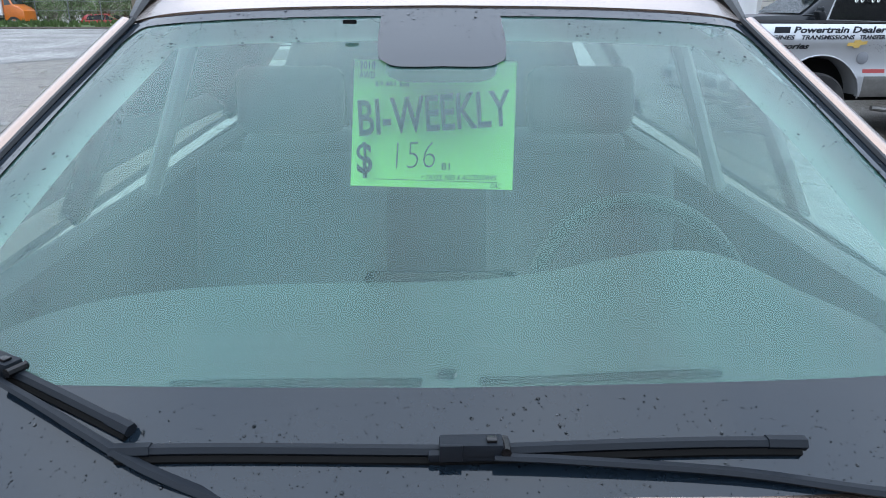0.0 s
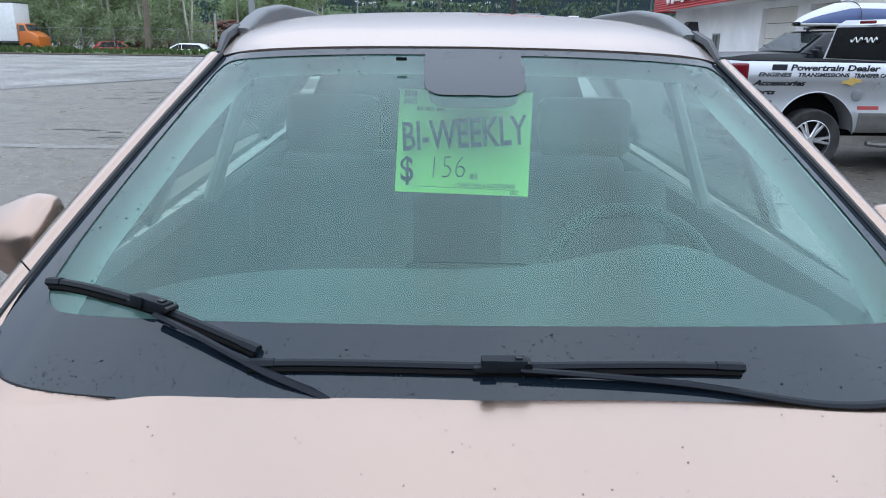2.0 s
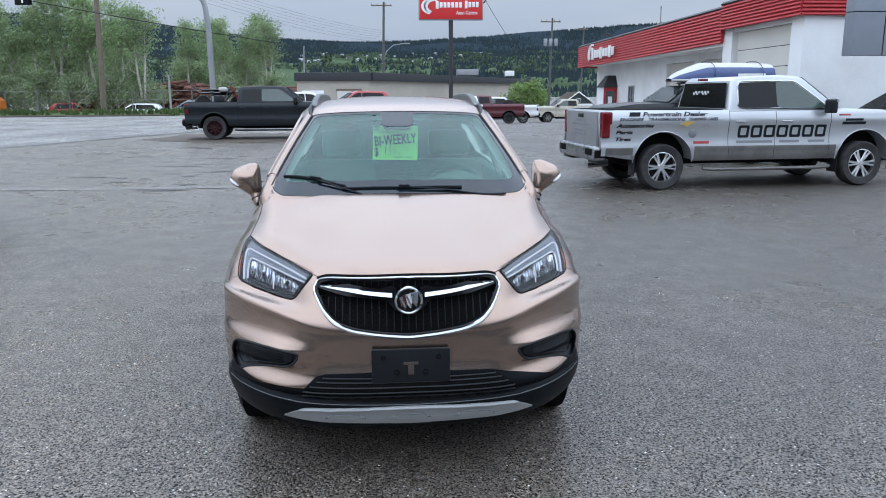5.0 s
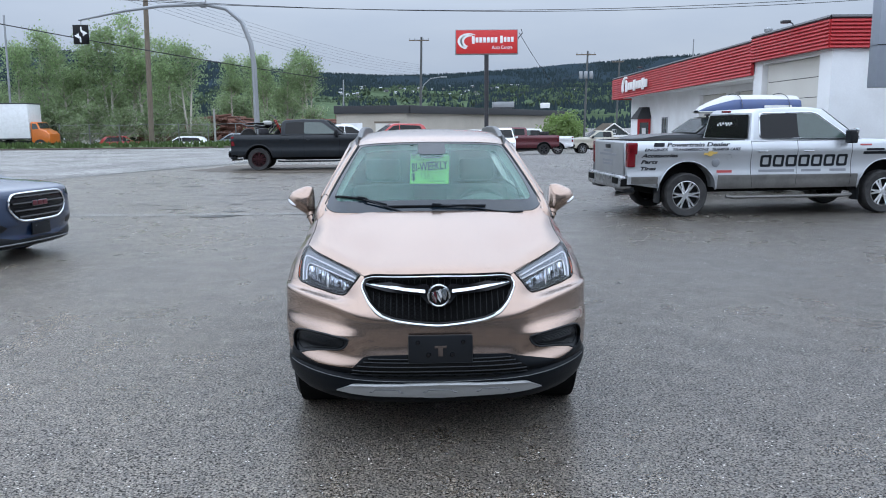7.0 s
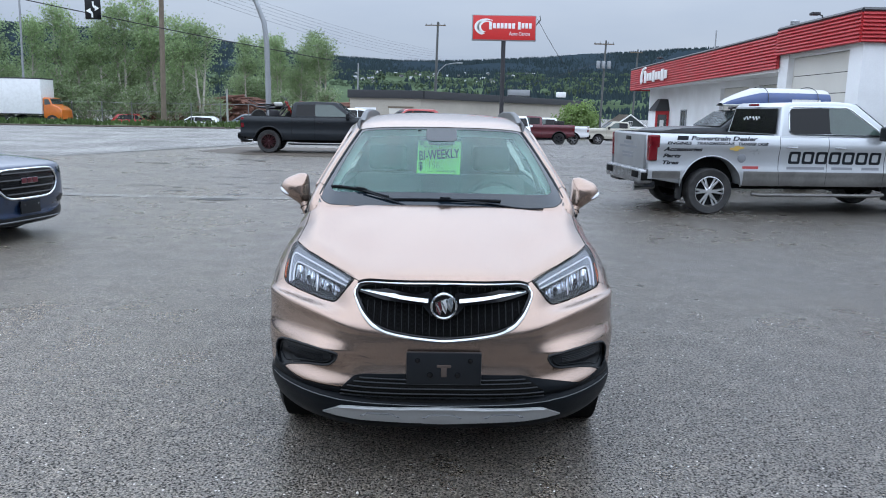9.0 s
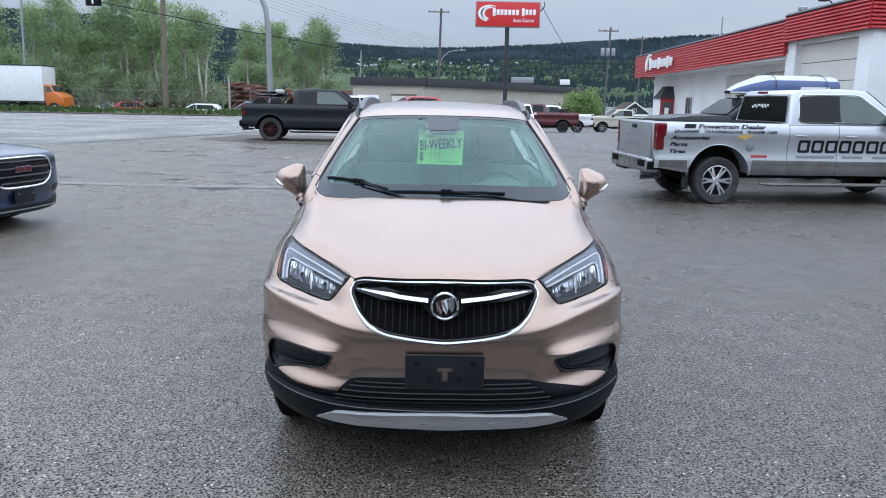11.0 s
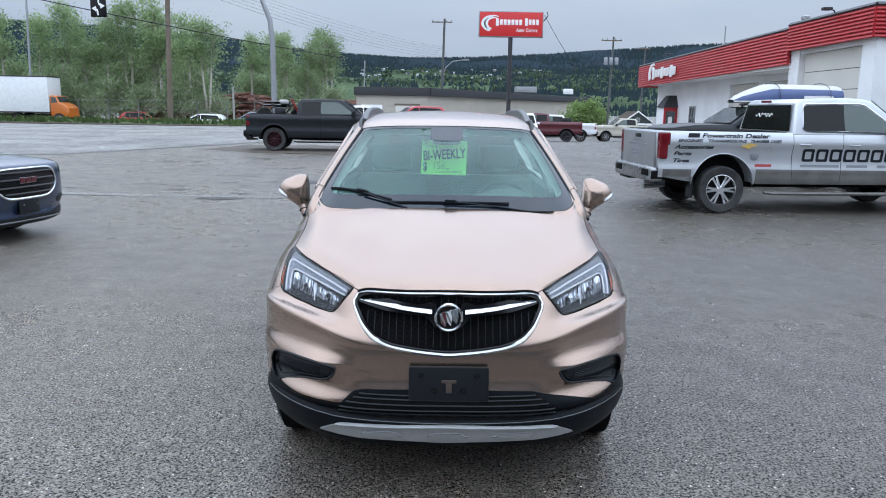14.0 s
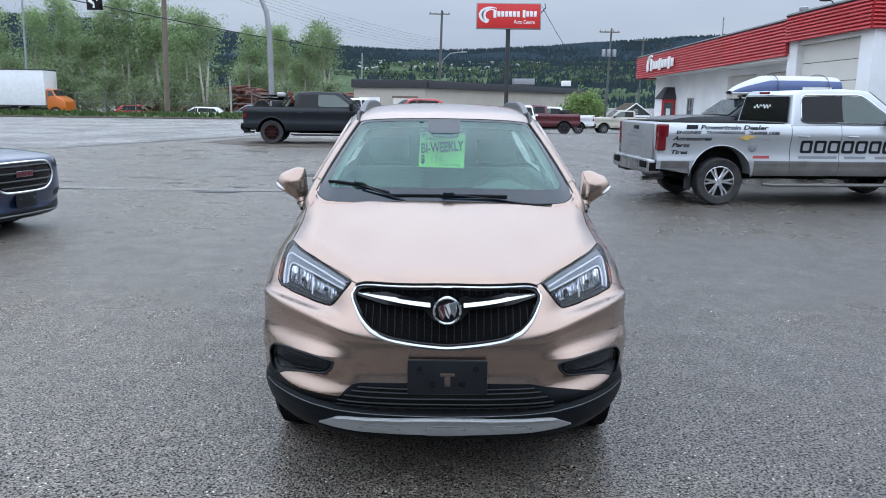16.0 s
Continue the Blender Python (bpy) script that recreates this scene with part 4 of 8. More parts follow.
for k in (-1, 0, 1):
    x0 = k * 0.0235 + .002
    z0 = 0.007 * k
    sh = [(x0 - 0.017, 0.022 + z0), (x0 + 0.009, 0.034 + z0), (x0 + 0.013, -0.004 + z0), (x0 + 0.006, -0.034 + z0), (x0 - 0.008, -0.016 + z0)]
    part("shield", slab_bm([(bc.x + x, bc.z + z) for x, z in sh], bc.y - 0.012 - 0.002 * k, bc.y - 0.003, 0.002), (MAROON_PAINT, BADGE, GREY_PAINT)[k + 1], badge)
    part("shield_stripe", slab_bm([(bc.x + x0 + a, bc.z + z0 + b) for a, b in ((-.016, .020), (-.008, .024), (.009, -.016), (.006, -.026))], bc.y - 0.0145 - 0.002 * k, bc.y - 0.010, 0.0006), CHROME, badge)
    part("shield_edge", tube_bm([Vector((bc.x + x, bc.y - .0125 - .002 * k, bc.z + z)) for x, z in sh], .0013, 4, closed=True), CHROME, badge)
for sgn in (-1, 1):
    lamp = new("headlight")
    lamp.parent = CAR
    shape = LAMP if sgn > 0 else flip(LAMP)
    part("housing", skin_bm(shape, -0.012, -0.02, 0.03, shift=0.03), LAMP_GREY, lamp)
    drl = [(.438, .876), (.51, .892), (.586, .909), (.66, .924), (.728, .937), (.745, .934), (.753, .92), (.752, .87), (.745, .824)]
    inner = [(.447, .861), (.51, .871), (.58, .884), (.65, .896), (.708, .905), (.722, .902), (.729, .888), (.729, .855), (.724, .818)]
    brow = [(.425, .888), (.50, .907), (.58, .926), (.67, .947), (.74, .966), (.758, .945), (.766, .91)]
    low = [(.445, .881), (.51, .897), (.586, .914), (.66, .929), (.728, .942), (.748, .938), (.757, .91)]
    # grey trim, its colour paled to carry the lens's sky reflection
    part("brow_trim", skin_bm([(sgn * x, z) for x, z in brow + low[::-1]][::sgn], -.010, 0, .02, shift=.008), BROW, lamp, "grey upper lamp trim, paled for the sky on the lens")
    d_pts, i_pts = along(drl, 44, False), along(inner, 44, False)
    guide = np.array([[on_front(sgn * (a[0] + (b[0] - a[0]) * f), a[1] + (b[1] - a[1]) * f, -.006 - .006 * math.sin(math.pi * f)) for a, b in zip(d_pts, i_pts)] for f in (0, .25, .5, .75, 1)])
    part("light_guide", grid_bm(guide if sgn < 0 else guide[::-1]), GUIDE, lamp, "pale grey daytime light guide")
    part("light_strip", tube_bm([on_front(sgn * x, z, -0.004) for x, z in d_pts], 0.0052, 6), STRIP, lamp, "white daytime light strip")
    part("inner_light_strip", tube_bm([on_front(sgn * x, z, -0.005) for x, z in i_pts], 0.0042, 6), STRIP, lamp, "white daytime light strip")
    for cx, half, zc, hz in ((.652, .067, .858, .032), (.533, .055, .840, .027)):
        bowl = bmesh.new()
        for q in range(26):
            xa, xb = cx - half + 2 * half * q / 26, cx - half + 2 * half * (q + 1) / 26
            twist = .010 * math.sin(q * 2.4 + cx * 40)
            cols = []
            for x, side in ((xa, -1), (xb, 1)):
                col = []
                for r in range(7):
                    v = -1 + r / 3
                    z = zc + hz * v * (1 - .25 * ((x - cx) / half) ** 2) + .16 * (x - cx)
                    deep = .034 * (1 - .55 * v * v) * (1 - .5 * ((x - cx) / half) ** 2)
                    col.append(bowl.verts.new(on_front(sgn * x, z, -.008) + Vector((0, deep + twist * side * .5, 0))))
                cols.append(col)
            for r in range(6):
                bowl.faces.new((cols[0][r], cols[1][r], cols[1][r + 1], cols[0][r + 1]))
        bmesh.ops.recalc_face_normals(bowl, faces=bowl.faces[:])
        part("reflector_bowl", bowl, REFLECTOR, lamp, "bright faceted reflector", smooth=False)
        c = on_front(sgn * cx, zc, -0.012)
        part("bulb_shield", lathe_bm([(0.001, 0.012), (.007, 0.010), (.011, 0.0), (.010, -.012)], 16, "Y", at=c), LAMP_GREY, lamp)
    part("lamp_divider", tube_bm([on_front(sgn * x, z, -.006) for x, z in ((.594, .806), (.597, .84), (.60, .872))], .003, 5), BADGE, lamp)
    rim_in = [(.47, .838), (.492, .812), (.53, .806), (.60, .812), (.69, .826), (.724, .832)]
    part("lower_bezel", tube_bm([on_front(sgn * x, z - .008, -.006) for x, z in along(rim_in, 24, False)], .009, 8), LAMP_GREY, lamp, "dark lower lamp bezel")
    part("amber_marker", tube_bm([on_front(sgn * x, z, -0.001) for x, z in ((.7705, .905), (.7735, .875), (.7735, .85), (.768, .832))], [.002, .0045, .0045, .002], 6), AMBER, lamp)
    part("lens", skin_bm(shape, 0.003, 0, 0.03), LENS, lamp, "clear headlight lens")
    part("lamp_edge", tube_bm([on_front(x, z, 0.001) for x, z in along(shape, 60)], 0.0028, 5, closed=True), SEAM, lamp)
    fogp = rounded(FOG if sgn > 0 else flip(FOG), 4, 0.25)
    fog = new("fog_lamp_recess")
    fog.parent = CAR
    part("recess", skin_bm(fogp, 0.0, -0.022, 0.03, shift=0.022), PLASTIC, fog)
    part("recess_rim", tube_bm([on_front(x, z, 0.0) for x, z in along(fogp, 80)], 0.0055, 6, closed=True), PLASTIC, fog)
    mid_x, mid_z = sgn * .625, .545
    inset = [(mid_x + (x - mid_x) * .84, mid_z + (z - mid_z) * .74) for x, z in fogp]
    part("fog_blank", tube_bm([on_front(x, z, 0) + Vector((0, 0.016, 0)) for x, z in along(inset, 60)], .0026, 6, closed=True), PLASTIC, fog)
    for q in range(5):
        z = .541 + q * .0082
        part("recess_slat", tube_bm([on_front(sgn * x, z + 0.01 * (x - .6), 0) + Vector((0, 0.020, 0)) for x in np.linspace(.535, .72, 7)], 0.0018, 5), PLASTIC, fog)
    # scuffs beside the fog recess
    if sgn < 0:
        for sx, sz, w2 in ((-.37, .588, .055), (-.345, .560, .06)):
            part("scratch", tube_bm([on_front(sx + w2 * k, sz - .012 * k * k, 0.0) for k in (0, .25, .5, .75, 1)], [.0004, .0011, .0013, .001, .0003], 4), RIB, CAR, "short dark bumper scratch")
    part("hood_gap", tube_bm([on_top(sgn * x, y, 0.0005) for x, y in along([(.722, 1.09), (.725, 1.0), (.735, .87), (.748, .76), (.742, .722), (.672, .60), (.56, .453), (.47, .343), (.406, .262)], 40, False)], 0.0013, 5), SEAM, CAR)
top_edge = [(x, z) for x, z in ringp if z > .868]
top_edge = sorted(top_edge)
part("hood_lip_gap", tube_bm([Vector((x, on_front(x, min(z, .876), 0.0).y + .001, z + .0075)) for x, z in top_edge], 0.0062, 6), SEAM, CAR)
for sgn in (-1, 1):
    part("hood_lip_gap", tube_bm([on_front(sgn * x, z, 0.0) for x, z in ((.404, .892), (.392, .889), (.38, .887))], 0.002, 5), SEAM, CAR)
for sgn in (-1, 1):
    part("fender_gap", tube_bm([on_front(sgn * x, z, 0.0) for x, z in ((.776, .828), (.80, .817), (.83, .800), (.85, .788))], .0012, 5), SEAM, CAR)
CLAD = [(.852, .40), (.80, .43), (.79, .478), (.765, .459), (.732, .464), (.636, .440), (.545, .430), (.478, .419), (.443, .446), (.385, .502), (.345, .512), (.159, .518), (0, .520)]
CLAD = [(-x, z) for x, z in CLAD] + CLAD[-2::-1] + [(.835, .30), (.80, .27), (.70, .258), (.4, .25), (0, .25), (-.4, .25), (-.70, .258), (-.80, .27), (-.835, .30)]
part("lower_bumper", skin_bm(CLAD, 0.006, 0.02, 0.014), CLADDING, CAR, "black plastic lower bumper")
LIP_EDGE = [(.80, .404), (.706, .4), (.589, .394), (.459, .386), (.3, .381), (0, .376)]
LIP_EDGE = [(-x, z) for x, z in LIP_EDGE] + LIP_EDGE[-2::-1]
# the glossy lip's edge highlight is painted as a grey line
part("lip_edge", tube_bm([on_front(x, z, 0.0055) for x, z in along(LIP_EDGE, 70, False)], 0.0022, 6), RAIL, CAR, "grey line painting the glint along the lower lip")
INTAKE = [(-.46, .41), (-.44, .447), (-.365, .499), (0, .506), (.365, .499), (.44, .447), (.46, .41), (.30, .388), (0, .384), (-.30, .388)]
part("intake_back", skin_bm(INTAKE, 0.009, 0, 0.05), SEAM, CAR)
for q, z in enumerate((.402, .421, .440, .459, .478, .495)):
    hw = .45 - max(0, z - .435) * 1.5
    part("intake_slat", tube_bm([on_front(x, z, 0.012) for x in np.linspace(-hw, hw, 24)], 0.0048, 6, flat=0.7), PLASTIC, CAR)
SKID = [(-.525, .322), (-.46, .356), (-.40, .362), (0, .368), (.40, .362), (.46, .356), (.525, .322), (.44, .314), (.36, .308), (0, .300), (-.36, .308), (-.44, .314)]
part("skid_plate", skin_bm(SKID, 0.02, 0.02, 0.03), SATIN, CAR, "satin silver skid plate")
top_line = [(x, z + .002) for x, z in SKID[1:6]]
part("skid_edge", tube_bm([on_front(x, z, 0.017) for x, z in along(top_line, 40, False)], [.004] + [.010] * 38 + [.004], 8), SATIN, CAR, "rounded upper edge of the skid plate")
for x in (-.27, 0, .27):
    slot = [(x + d, .330 + (0.014 if abs(d) < .06 else 0)) for d in np.linspace(-.085, .085, 12)]
    part("skid_slot", tube_bm([on_front(a, b, 0.021) for a, b in slot], 0.0035, 5), RAIL, CAR)
    part("skid_pod", skin_bm([(x - .06, .322), (x + .06, .322), (x + .075, .330), (x + .055, .342), (x - .055, .342), (x - .075, .330)], .024, .012, .02), SATIN, CAR, "raised silver pod")
bracket = new("plate_bracket")
bracket.parent = CAR
part("panel", box_bm(0.325, 0.022, 0.143, (0.004, 0.014, 0.553), 0.006), PLASTIC, bracket)
part("bracket_slot", box_bm(0.024, 0.006, 0.05, (0.004, 0.0015, 0.542), 0.001), SLOT, bracket)
part("bracket_slot", box_bm(0.06, 0.006, 0.012, (0.004, 0.0013, 0.565), 0.001), SLOT, bracket)
for x in (-.06, .06):
    part("bolt_boss", lathe_bm([(.001, .006), (.011, .005), (.013, 0)], 12, "Y", at=(x + .004, 0.002, 0.525)), GLOSS_BLACK, bracket)
    part("bolt_boss", lathe_bm([(.001, .006), (.009, .005), (.011, 0)], 12, "Y", at=(x * 1.9 + .004, 0.002, 0.59)), GLOSS_BLACK, bracket)
part("underbody", box_bm(1.3, 3.6, 0.2, (0, 2.2, 0.3), 0.05), SEAM, CAR)
part("engine_bay", box_bm(1.2, 0.7, 0.5, (0, 0.75, 0.6), 0.05), SEAM, CAR)

# interior
def dash_top(x, t):
    hood = math.exp(-((x - 0.36) / 0.19) ** 2) * math.exp(-((t - 0.8) / 0.28) ** 2)
    return 1.105 + 0.035 * t + 0.085 * hood - 0.10 * (abs(x) / 0.74) ** 4


da = np.array([[(x, 1.03 + 0.48 * t + 0.12 * (abs(x) / 0.74) ** 2 * (1 - t), dash_top(x, t)) for x in np.linspace(-.74, .74, 50)] for t in np.linspace(0, 1, 16)])
drop = np.array([[(p[0], p[1] + 0.03 + 0.05 * k, p[2] - 0.06 - 0.14 * k) for p in da[-1]] for k in range(4)])
dash = part("dashboard", grid_bm(np.concatenate([da, drop])), DASH, CAR, "charcoal soft-touch dashboard")
for x0, x1 in ((-.33, -.03), (.04, .33)):
    part("demister_vent", tube_bm([(x, 1.215 + 0.05 * x * x, dash_top(x, .385) + 0.004) for x in np.linspace(x0, x1, 10)], 0.009, 6, flat=0.4), SEAM, dash)
    part("vent_rim", tube_bm([(x, 1.195 + 0.05 * x * x, dash_top(x, .345) + 0.004) for x in np.linspace(x0, x1, 10)], 0.003, 5), DASH, dash)
part("sun_sensor", lathe_bm([(0.013, 0), (0.012, 0.006), (0.001, 0.009)], 16, at=(0, 1.235, dash_top(0, .42))), PLASTIC, dash)
part("radio_pod", box_bm(.26, .1, .2, (0, 1.56, 1.03), .02), GLOSS_BLACK, dash)
steer = new("steering_wheel")
steer.parent = CAR
tilt = Matrix.Translation((.345, 1.62, 1.055)) @ Matrix.Rotation(radians(62), 4, "X")
ring = [tilt @ Vector((.185 * math.cos(a), .185 * math.sin(a), 0)) for a in np.linspace(0, 2 * math.pi, 48, endpoint=False)]
part("wheel_rim", tube_bm(ring, 0.016, 10, closed=True), LEATHER, steer, "dark leather steering wheel rim")
part("hub", placed(box_bm(.15, .13, .05, (0, -.01, 0), .02), tilt), DASH, steer)
part("spoke", placed(box_bm(.34, .04, .02, (0, 0, 0), .006), tilt), SATIN, steer)
for sgn in (-1, 1):
    seat = new("front_seat")
    seat.parent = CAR
    lean = Matrix.Translation((sgn * .37, 2.2, .62)) @ Matrix.Rotation(radians(-14), 4, "X")
    part("seat_back", placed(box_bm(.48, .14, .62, (0, 0, .28), .06, 3), lean), FABRIC, seat)
    part("seat_cushion", box_bm(.5, .52, .16, (sgn * .37, 1.98, .56), .05, 3), FABRIC, seat)
    part("headrest", placed(box_bm(.27, .1, .17, (0, 0, .72), .04, 3), lean), FABRIC, seat)
part("rear_bench", box_bm(1.3, .18, .6, (0, 3.0, .85), .06, 3), FABRIC, CAR)
for sgn in (-1, 1):
    part("pillar_trim", grid_bm(np.array([[(sgn * x, y, z), (sgn * (x - .05), y + .03, z - .015)] for x, y, z in ((.685, 1.15, 1.12), (.648, 1.28, 1.232), (.575, 1.52, 1.38), (.50, 1.75, 1.505))])), HEADLINER, CAR, "pale grey pillar trim")
    part("pillar_trim", tube_bm([(sgn * .72, 2.28, 1.10), (sgn * .67, 2.30, 1.25), (sgn * .60, 2.32, 1.46)], .035, 8, flat=.6), SATIN_TRIM, CAR, "pale grey pillar trim")
for sgn in (-1, 1):
    part("door_cap", box_bm(.08, 2.2, .07, (sgn * .735, 2.48, 1.075), .025), DASH, CAR, "charcoal door cap")
part("cabin_floor", box_bm(1.45, 2.6, .05, (0, 2.4, .42), .01), DASH, CAR)
pod = rounded([(-.09, 1.65), (.09, 1.65), (.094, 1.55), (.09, 1.498), (.065, 1.478), (-.065, 1.478), (-.09, 1.498), (-.094, 1.55)], 4, 0.3)
podb = bmesh.new()
podf = podb.faces.new([podb.verts.new(on_glass(x * .9, 1.57 + (y - 1.57) * .86, -0.012)) for x, y in pod])
pode = bmesh.ops.extrude_face_region(podb, geom=[podf])
bmesh.ops.translate(podb, vec=(0, 0.04, -0.02), verts=[v for v in pode["geom"] if isinstance(v, bmesh.types.BMVert)])
bmesh.ops.recalc_face_normals(podb, faces=podb.faces[:])
part("pod_border", skin_bm(pod, 0.0022, 0, 0.03, on_glass), FRIT, windshield, "black border patch before the mirror")
part("mirror_pod", podb, PLASTIC, CAR, "dark mirror and camera pod behind the glass")
part("inner_mirror", slab_bm(rounded([(-.085, 1.545), (.085, 1.545), (.075, 1.505), (-.075, 1.505)], 4, .3), 1.655, 1.675, 0.008, 2), GREY_PAINT, CAR, "grey back of the inside mirror")
part("inspection_label", box_bm(.02, .002, .006, (-.135, 1.565, 1.528)), SEAM, CAR)


def wiper(name, blade, hub, arm):
    """A flat beam blade with end caps, the lock at its middle, and the arm to its pivot."""
    w = new(name)
    w.parent = CAR
    pts = [on_glass(x, y, 0.008) for x, y in along(blade, 24, False)]
    part("blade_spine", tube_bm(pts, 0.0066, 6, flat=0.8), WIPER, w)
    part("rubber_edge", tube_bm([p + Vector((0, -0.004, -0.007)) for p in pts], 0.0045, 5), SEAM, w)
    for a, b in ((pts[0], pts[1]), (pts[-2], pts[-1])):
        d = (b - a).normalized() * 0.012
        part("end_cap", tube_bm([a - d * 0.4, b + d * 0.4], 0.0078, 6, flat=0.85), WIPER, w)
    h = on_glass(hub[0], hub[1], 0.016)
    d = (pts[-1] - pts[0]).normalized()
    rot = Matrix.Translation(h) @ Vector((1, 0, 0)).rotation_difference(d).to_matrix().to_4x4()
    part("lock", placed(box_bm(.056, .02, .013, (0, 0, -0.001), .003), rot), WIPER, w, "black clip lock of the wiper")
    part("lock_window", placed(box_bm(.009, .009, .004, (.018, -.002, .0062), .001), rot), GLOSS_BLACK, w)
    part("lock_foot", placed(box_bm(.064, .016, .008, (-.006, -.001, -.008), .003), rot), WIPER, w)
    part("lock_hinge", placed(tube_bm([(.03, -.011, -.002), (.03, .011, -.002)], .0048, 8), rot), GLOSS_BLACK, w)
    part("lock_rib", placed(box_bm(.02, .004, .016, (-.018, -.011, -.001), .001), rot), WIPER, w)
    ap = [on_glass(x, y, o) for x, y, o in arm]
    dense = [tuple(p) for p in spline([[tuple(p), tuple(p)] for p in ap], 6, 1)[:, 0]]
    part("arm", tube_bm(dense, [0.005 + 0.003 * k / len(dense) for k in range(len(dense))], 6, flat=0.6), WIPER, w, "black wiper arm")
    return w


wiper("wiper", [(-.30, .999), (0, .987), (.315, 1.001)], (.015, .989), [(.035, .980, .015), (.10, .979, .013), (.25, .974, .008), (.42, .966, .004), (.56, .958, .001)])
wiper("wiper", [(-.616, 1.162), (-.452, 1.094), (-.296, 1.018)], (-.446, 1.092), [(-.437, 1.072, .017), (-.383, 1.043, .015), (-.326, 1.012, .011), (-.266, .982, .007), (-.195, .957, -.003)])

# rain drops on the glass and the hood
rng = random.Random(5)


def drop_bm(bm, p, nrm, r):
    s = nrm.orthogonal().normalized()
    t = nrm.cross(s)
    top = bm.verts.new(p + nrm * r * 0.55)
    r1 = [bm.verts.new(p + nrm * r * 0.4 + (s * math.cos(a) + t * math.sin(a)) * r * 0.7) for a in (k * math.pi / 3 for k in range(6))]
    r2 = [bm.verts.new(p + (s * math.cos(a) + t * math.sin(a)) * r) for a in (k * math.pi / 3 for k in range(6))]
    for k in range(6):
        bm.faces.new((top, r1[k], r1[(k + 1) % 6]))
        bm.faces.new((r1[k], r2[k], r2[(k + 1) % 6], r1[(k + 1) % 6]))


drops = bmesh.new()
for k in range(2300):
    u = rng.random()
    if u < 0.35:
        x, y = rng.choice((-1, 1)) * rng.uniform(.42, .64), rng.uniform(1.1, 1.68)
        if abs(x) > .70 - 0.33 * (y - 1.09):
            continue
    elif u < 0.6:
        x, y = rng.uniform(-.48, .48), rng.uniform(1.55, 1.66)
    else:
        x, y = rng.uniform(-.60, .60), rng.uniform(.955, 1.04)
    p, q = on_glass(x, y), on_glass(x, y, 1)
    drop_bm(drops, p + (q - p) * 0.0021, (q - p).normalized(), rng.uniform(.0005, .0011) * (1.9 if rng.random() < .08 else 1) * (1.35 if y > 1.08 else 1))
tagged(part("rain_spatter", drops, WATER, windshield, "scattered rain drops"), kind="stuff")
drops = bmesh.new()
for k in range(520):
    x, y = rng.uniform(-.62, .62), rng.uniform(.3, .95)
    p, q = on_top(x, y), on_top(x, y, 1)
    drop_bm(drops, p + (q - p) * 0.0004, (q - p).normalized(), rng.uniform(.0005, .0013))
tagged(part("rain_spatter", drops, WATER, CAR, "scattered rain drops"), kind="stuff")

# the price sheet behind the windshield
SHEET = thing("price_sheet", pose(-.012, 1.27, 1.362, 72, 0.9, -4) @ Matrix.Scale(0.968, 4), "fluorescent green paper price sheet with bold black print behind the windshield", "sign")
pw, ph = .281, .219
sheet = np.array([[(x, y, 0.004 * math.sin(x * 9) + 0.002 * math.sin(y * 14)) for x in np.linspace(-pw / 2, pw / 2, 16)] for y in np.linspace(-ph / 2, ph / 2, 10)])
part("paper", grid_bm(sheet, thick=0.0006), GREEN_PAPER, SHEET)


def printed(words, size, x, y, width=None, bold=0.0, turn=0.0, slant=0.0, name="print", lift=0.0):
    bm = text_bm(words, size, width, bold, 0.0002, slant)
    bmesh.ops.transform(bm, matrix=pose(x, y, 0.0075 + lift, 0, 0, turn), verts=bm.verts)
    part(name, bm, INK, SHEET, smooth=False)


printed("BI-WEEKLY", .062, .002, .018, .262, .0009, 5.5)
printed("$", .062, -.1155, -.066, .027, .0012, 4)
printed("156", .044, -.028, -.055, .068, -.0012, 3, .1)
printed("81", .012, .025, -.073, .014, 0)
printed("2018", .013, -.116, .098, .027, 0)
printed("AWD", .012, -.116, .081, .027, 0)
printed("69,461 km", .011, -.072, .066, .058, 0)
printed("+ TAXES, FEES & ACCESSORIES", .0095, .048, -.092, .13, 0, 1, .3)
printed("OAC", .009, .112, -.104, .018, 0, 0, .3)
part("rule", box_bm(.215, .0008, .0004, (.008, -.098, .0075)), INK, SHEET)
# ---- ground, road and verge ----
def sheet_ob(name, pts, material, label, z=0.0):
    bm = bmesh.new()
    bm.faces.new([bm.verts.new((x, y, z)) for x, y in pts])
    ob = part(name, bm, material, None, label, smooth=False)
    return tagged(ob, label, kind="structure")


def ground_height(x, y):
    lot = 1 - min(1, max(0, (math.hypot(x, y - 15) - 20) / 20))
    dent = -0.02 * math.exp(-(((x + 4.1) / 0.45) ** 2 + ((y - 10.2) / 0.16) ** 2))
    fall = -min(1.2, .034 * max(0, y - 36)) * min(1, max(0, (x + 3) / 4)) if y < 150 else 0
    if fall < 0:
        return fall
    return dent + 0.006 * lot * noise.noise(Vector((x * 0.3, y * 0.3, 0))) if lot > 0 else 0.0


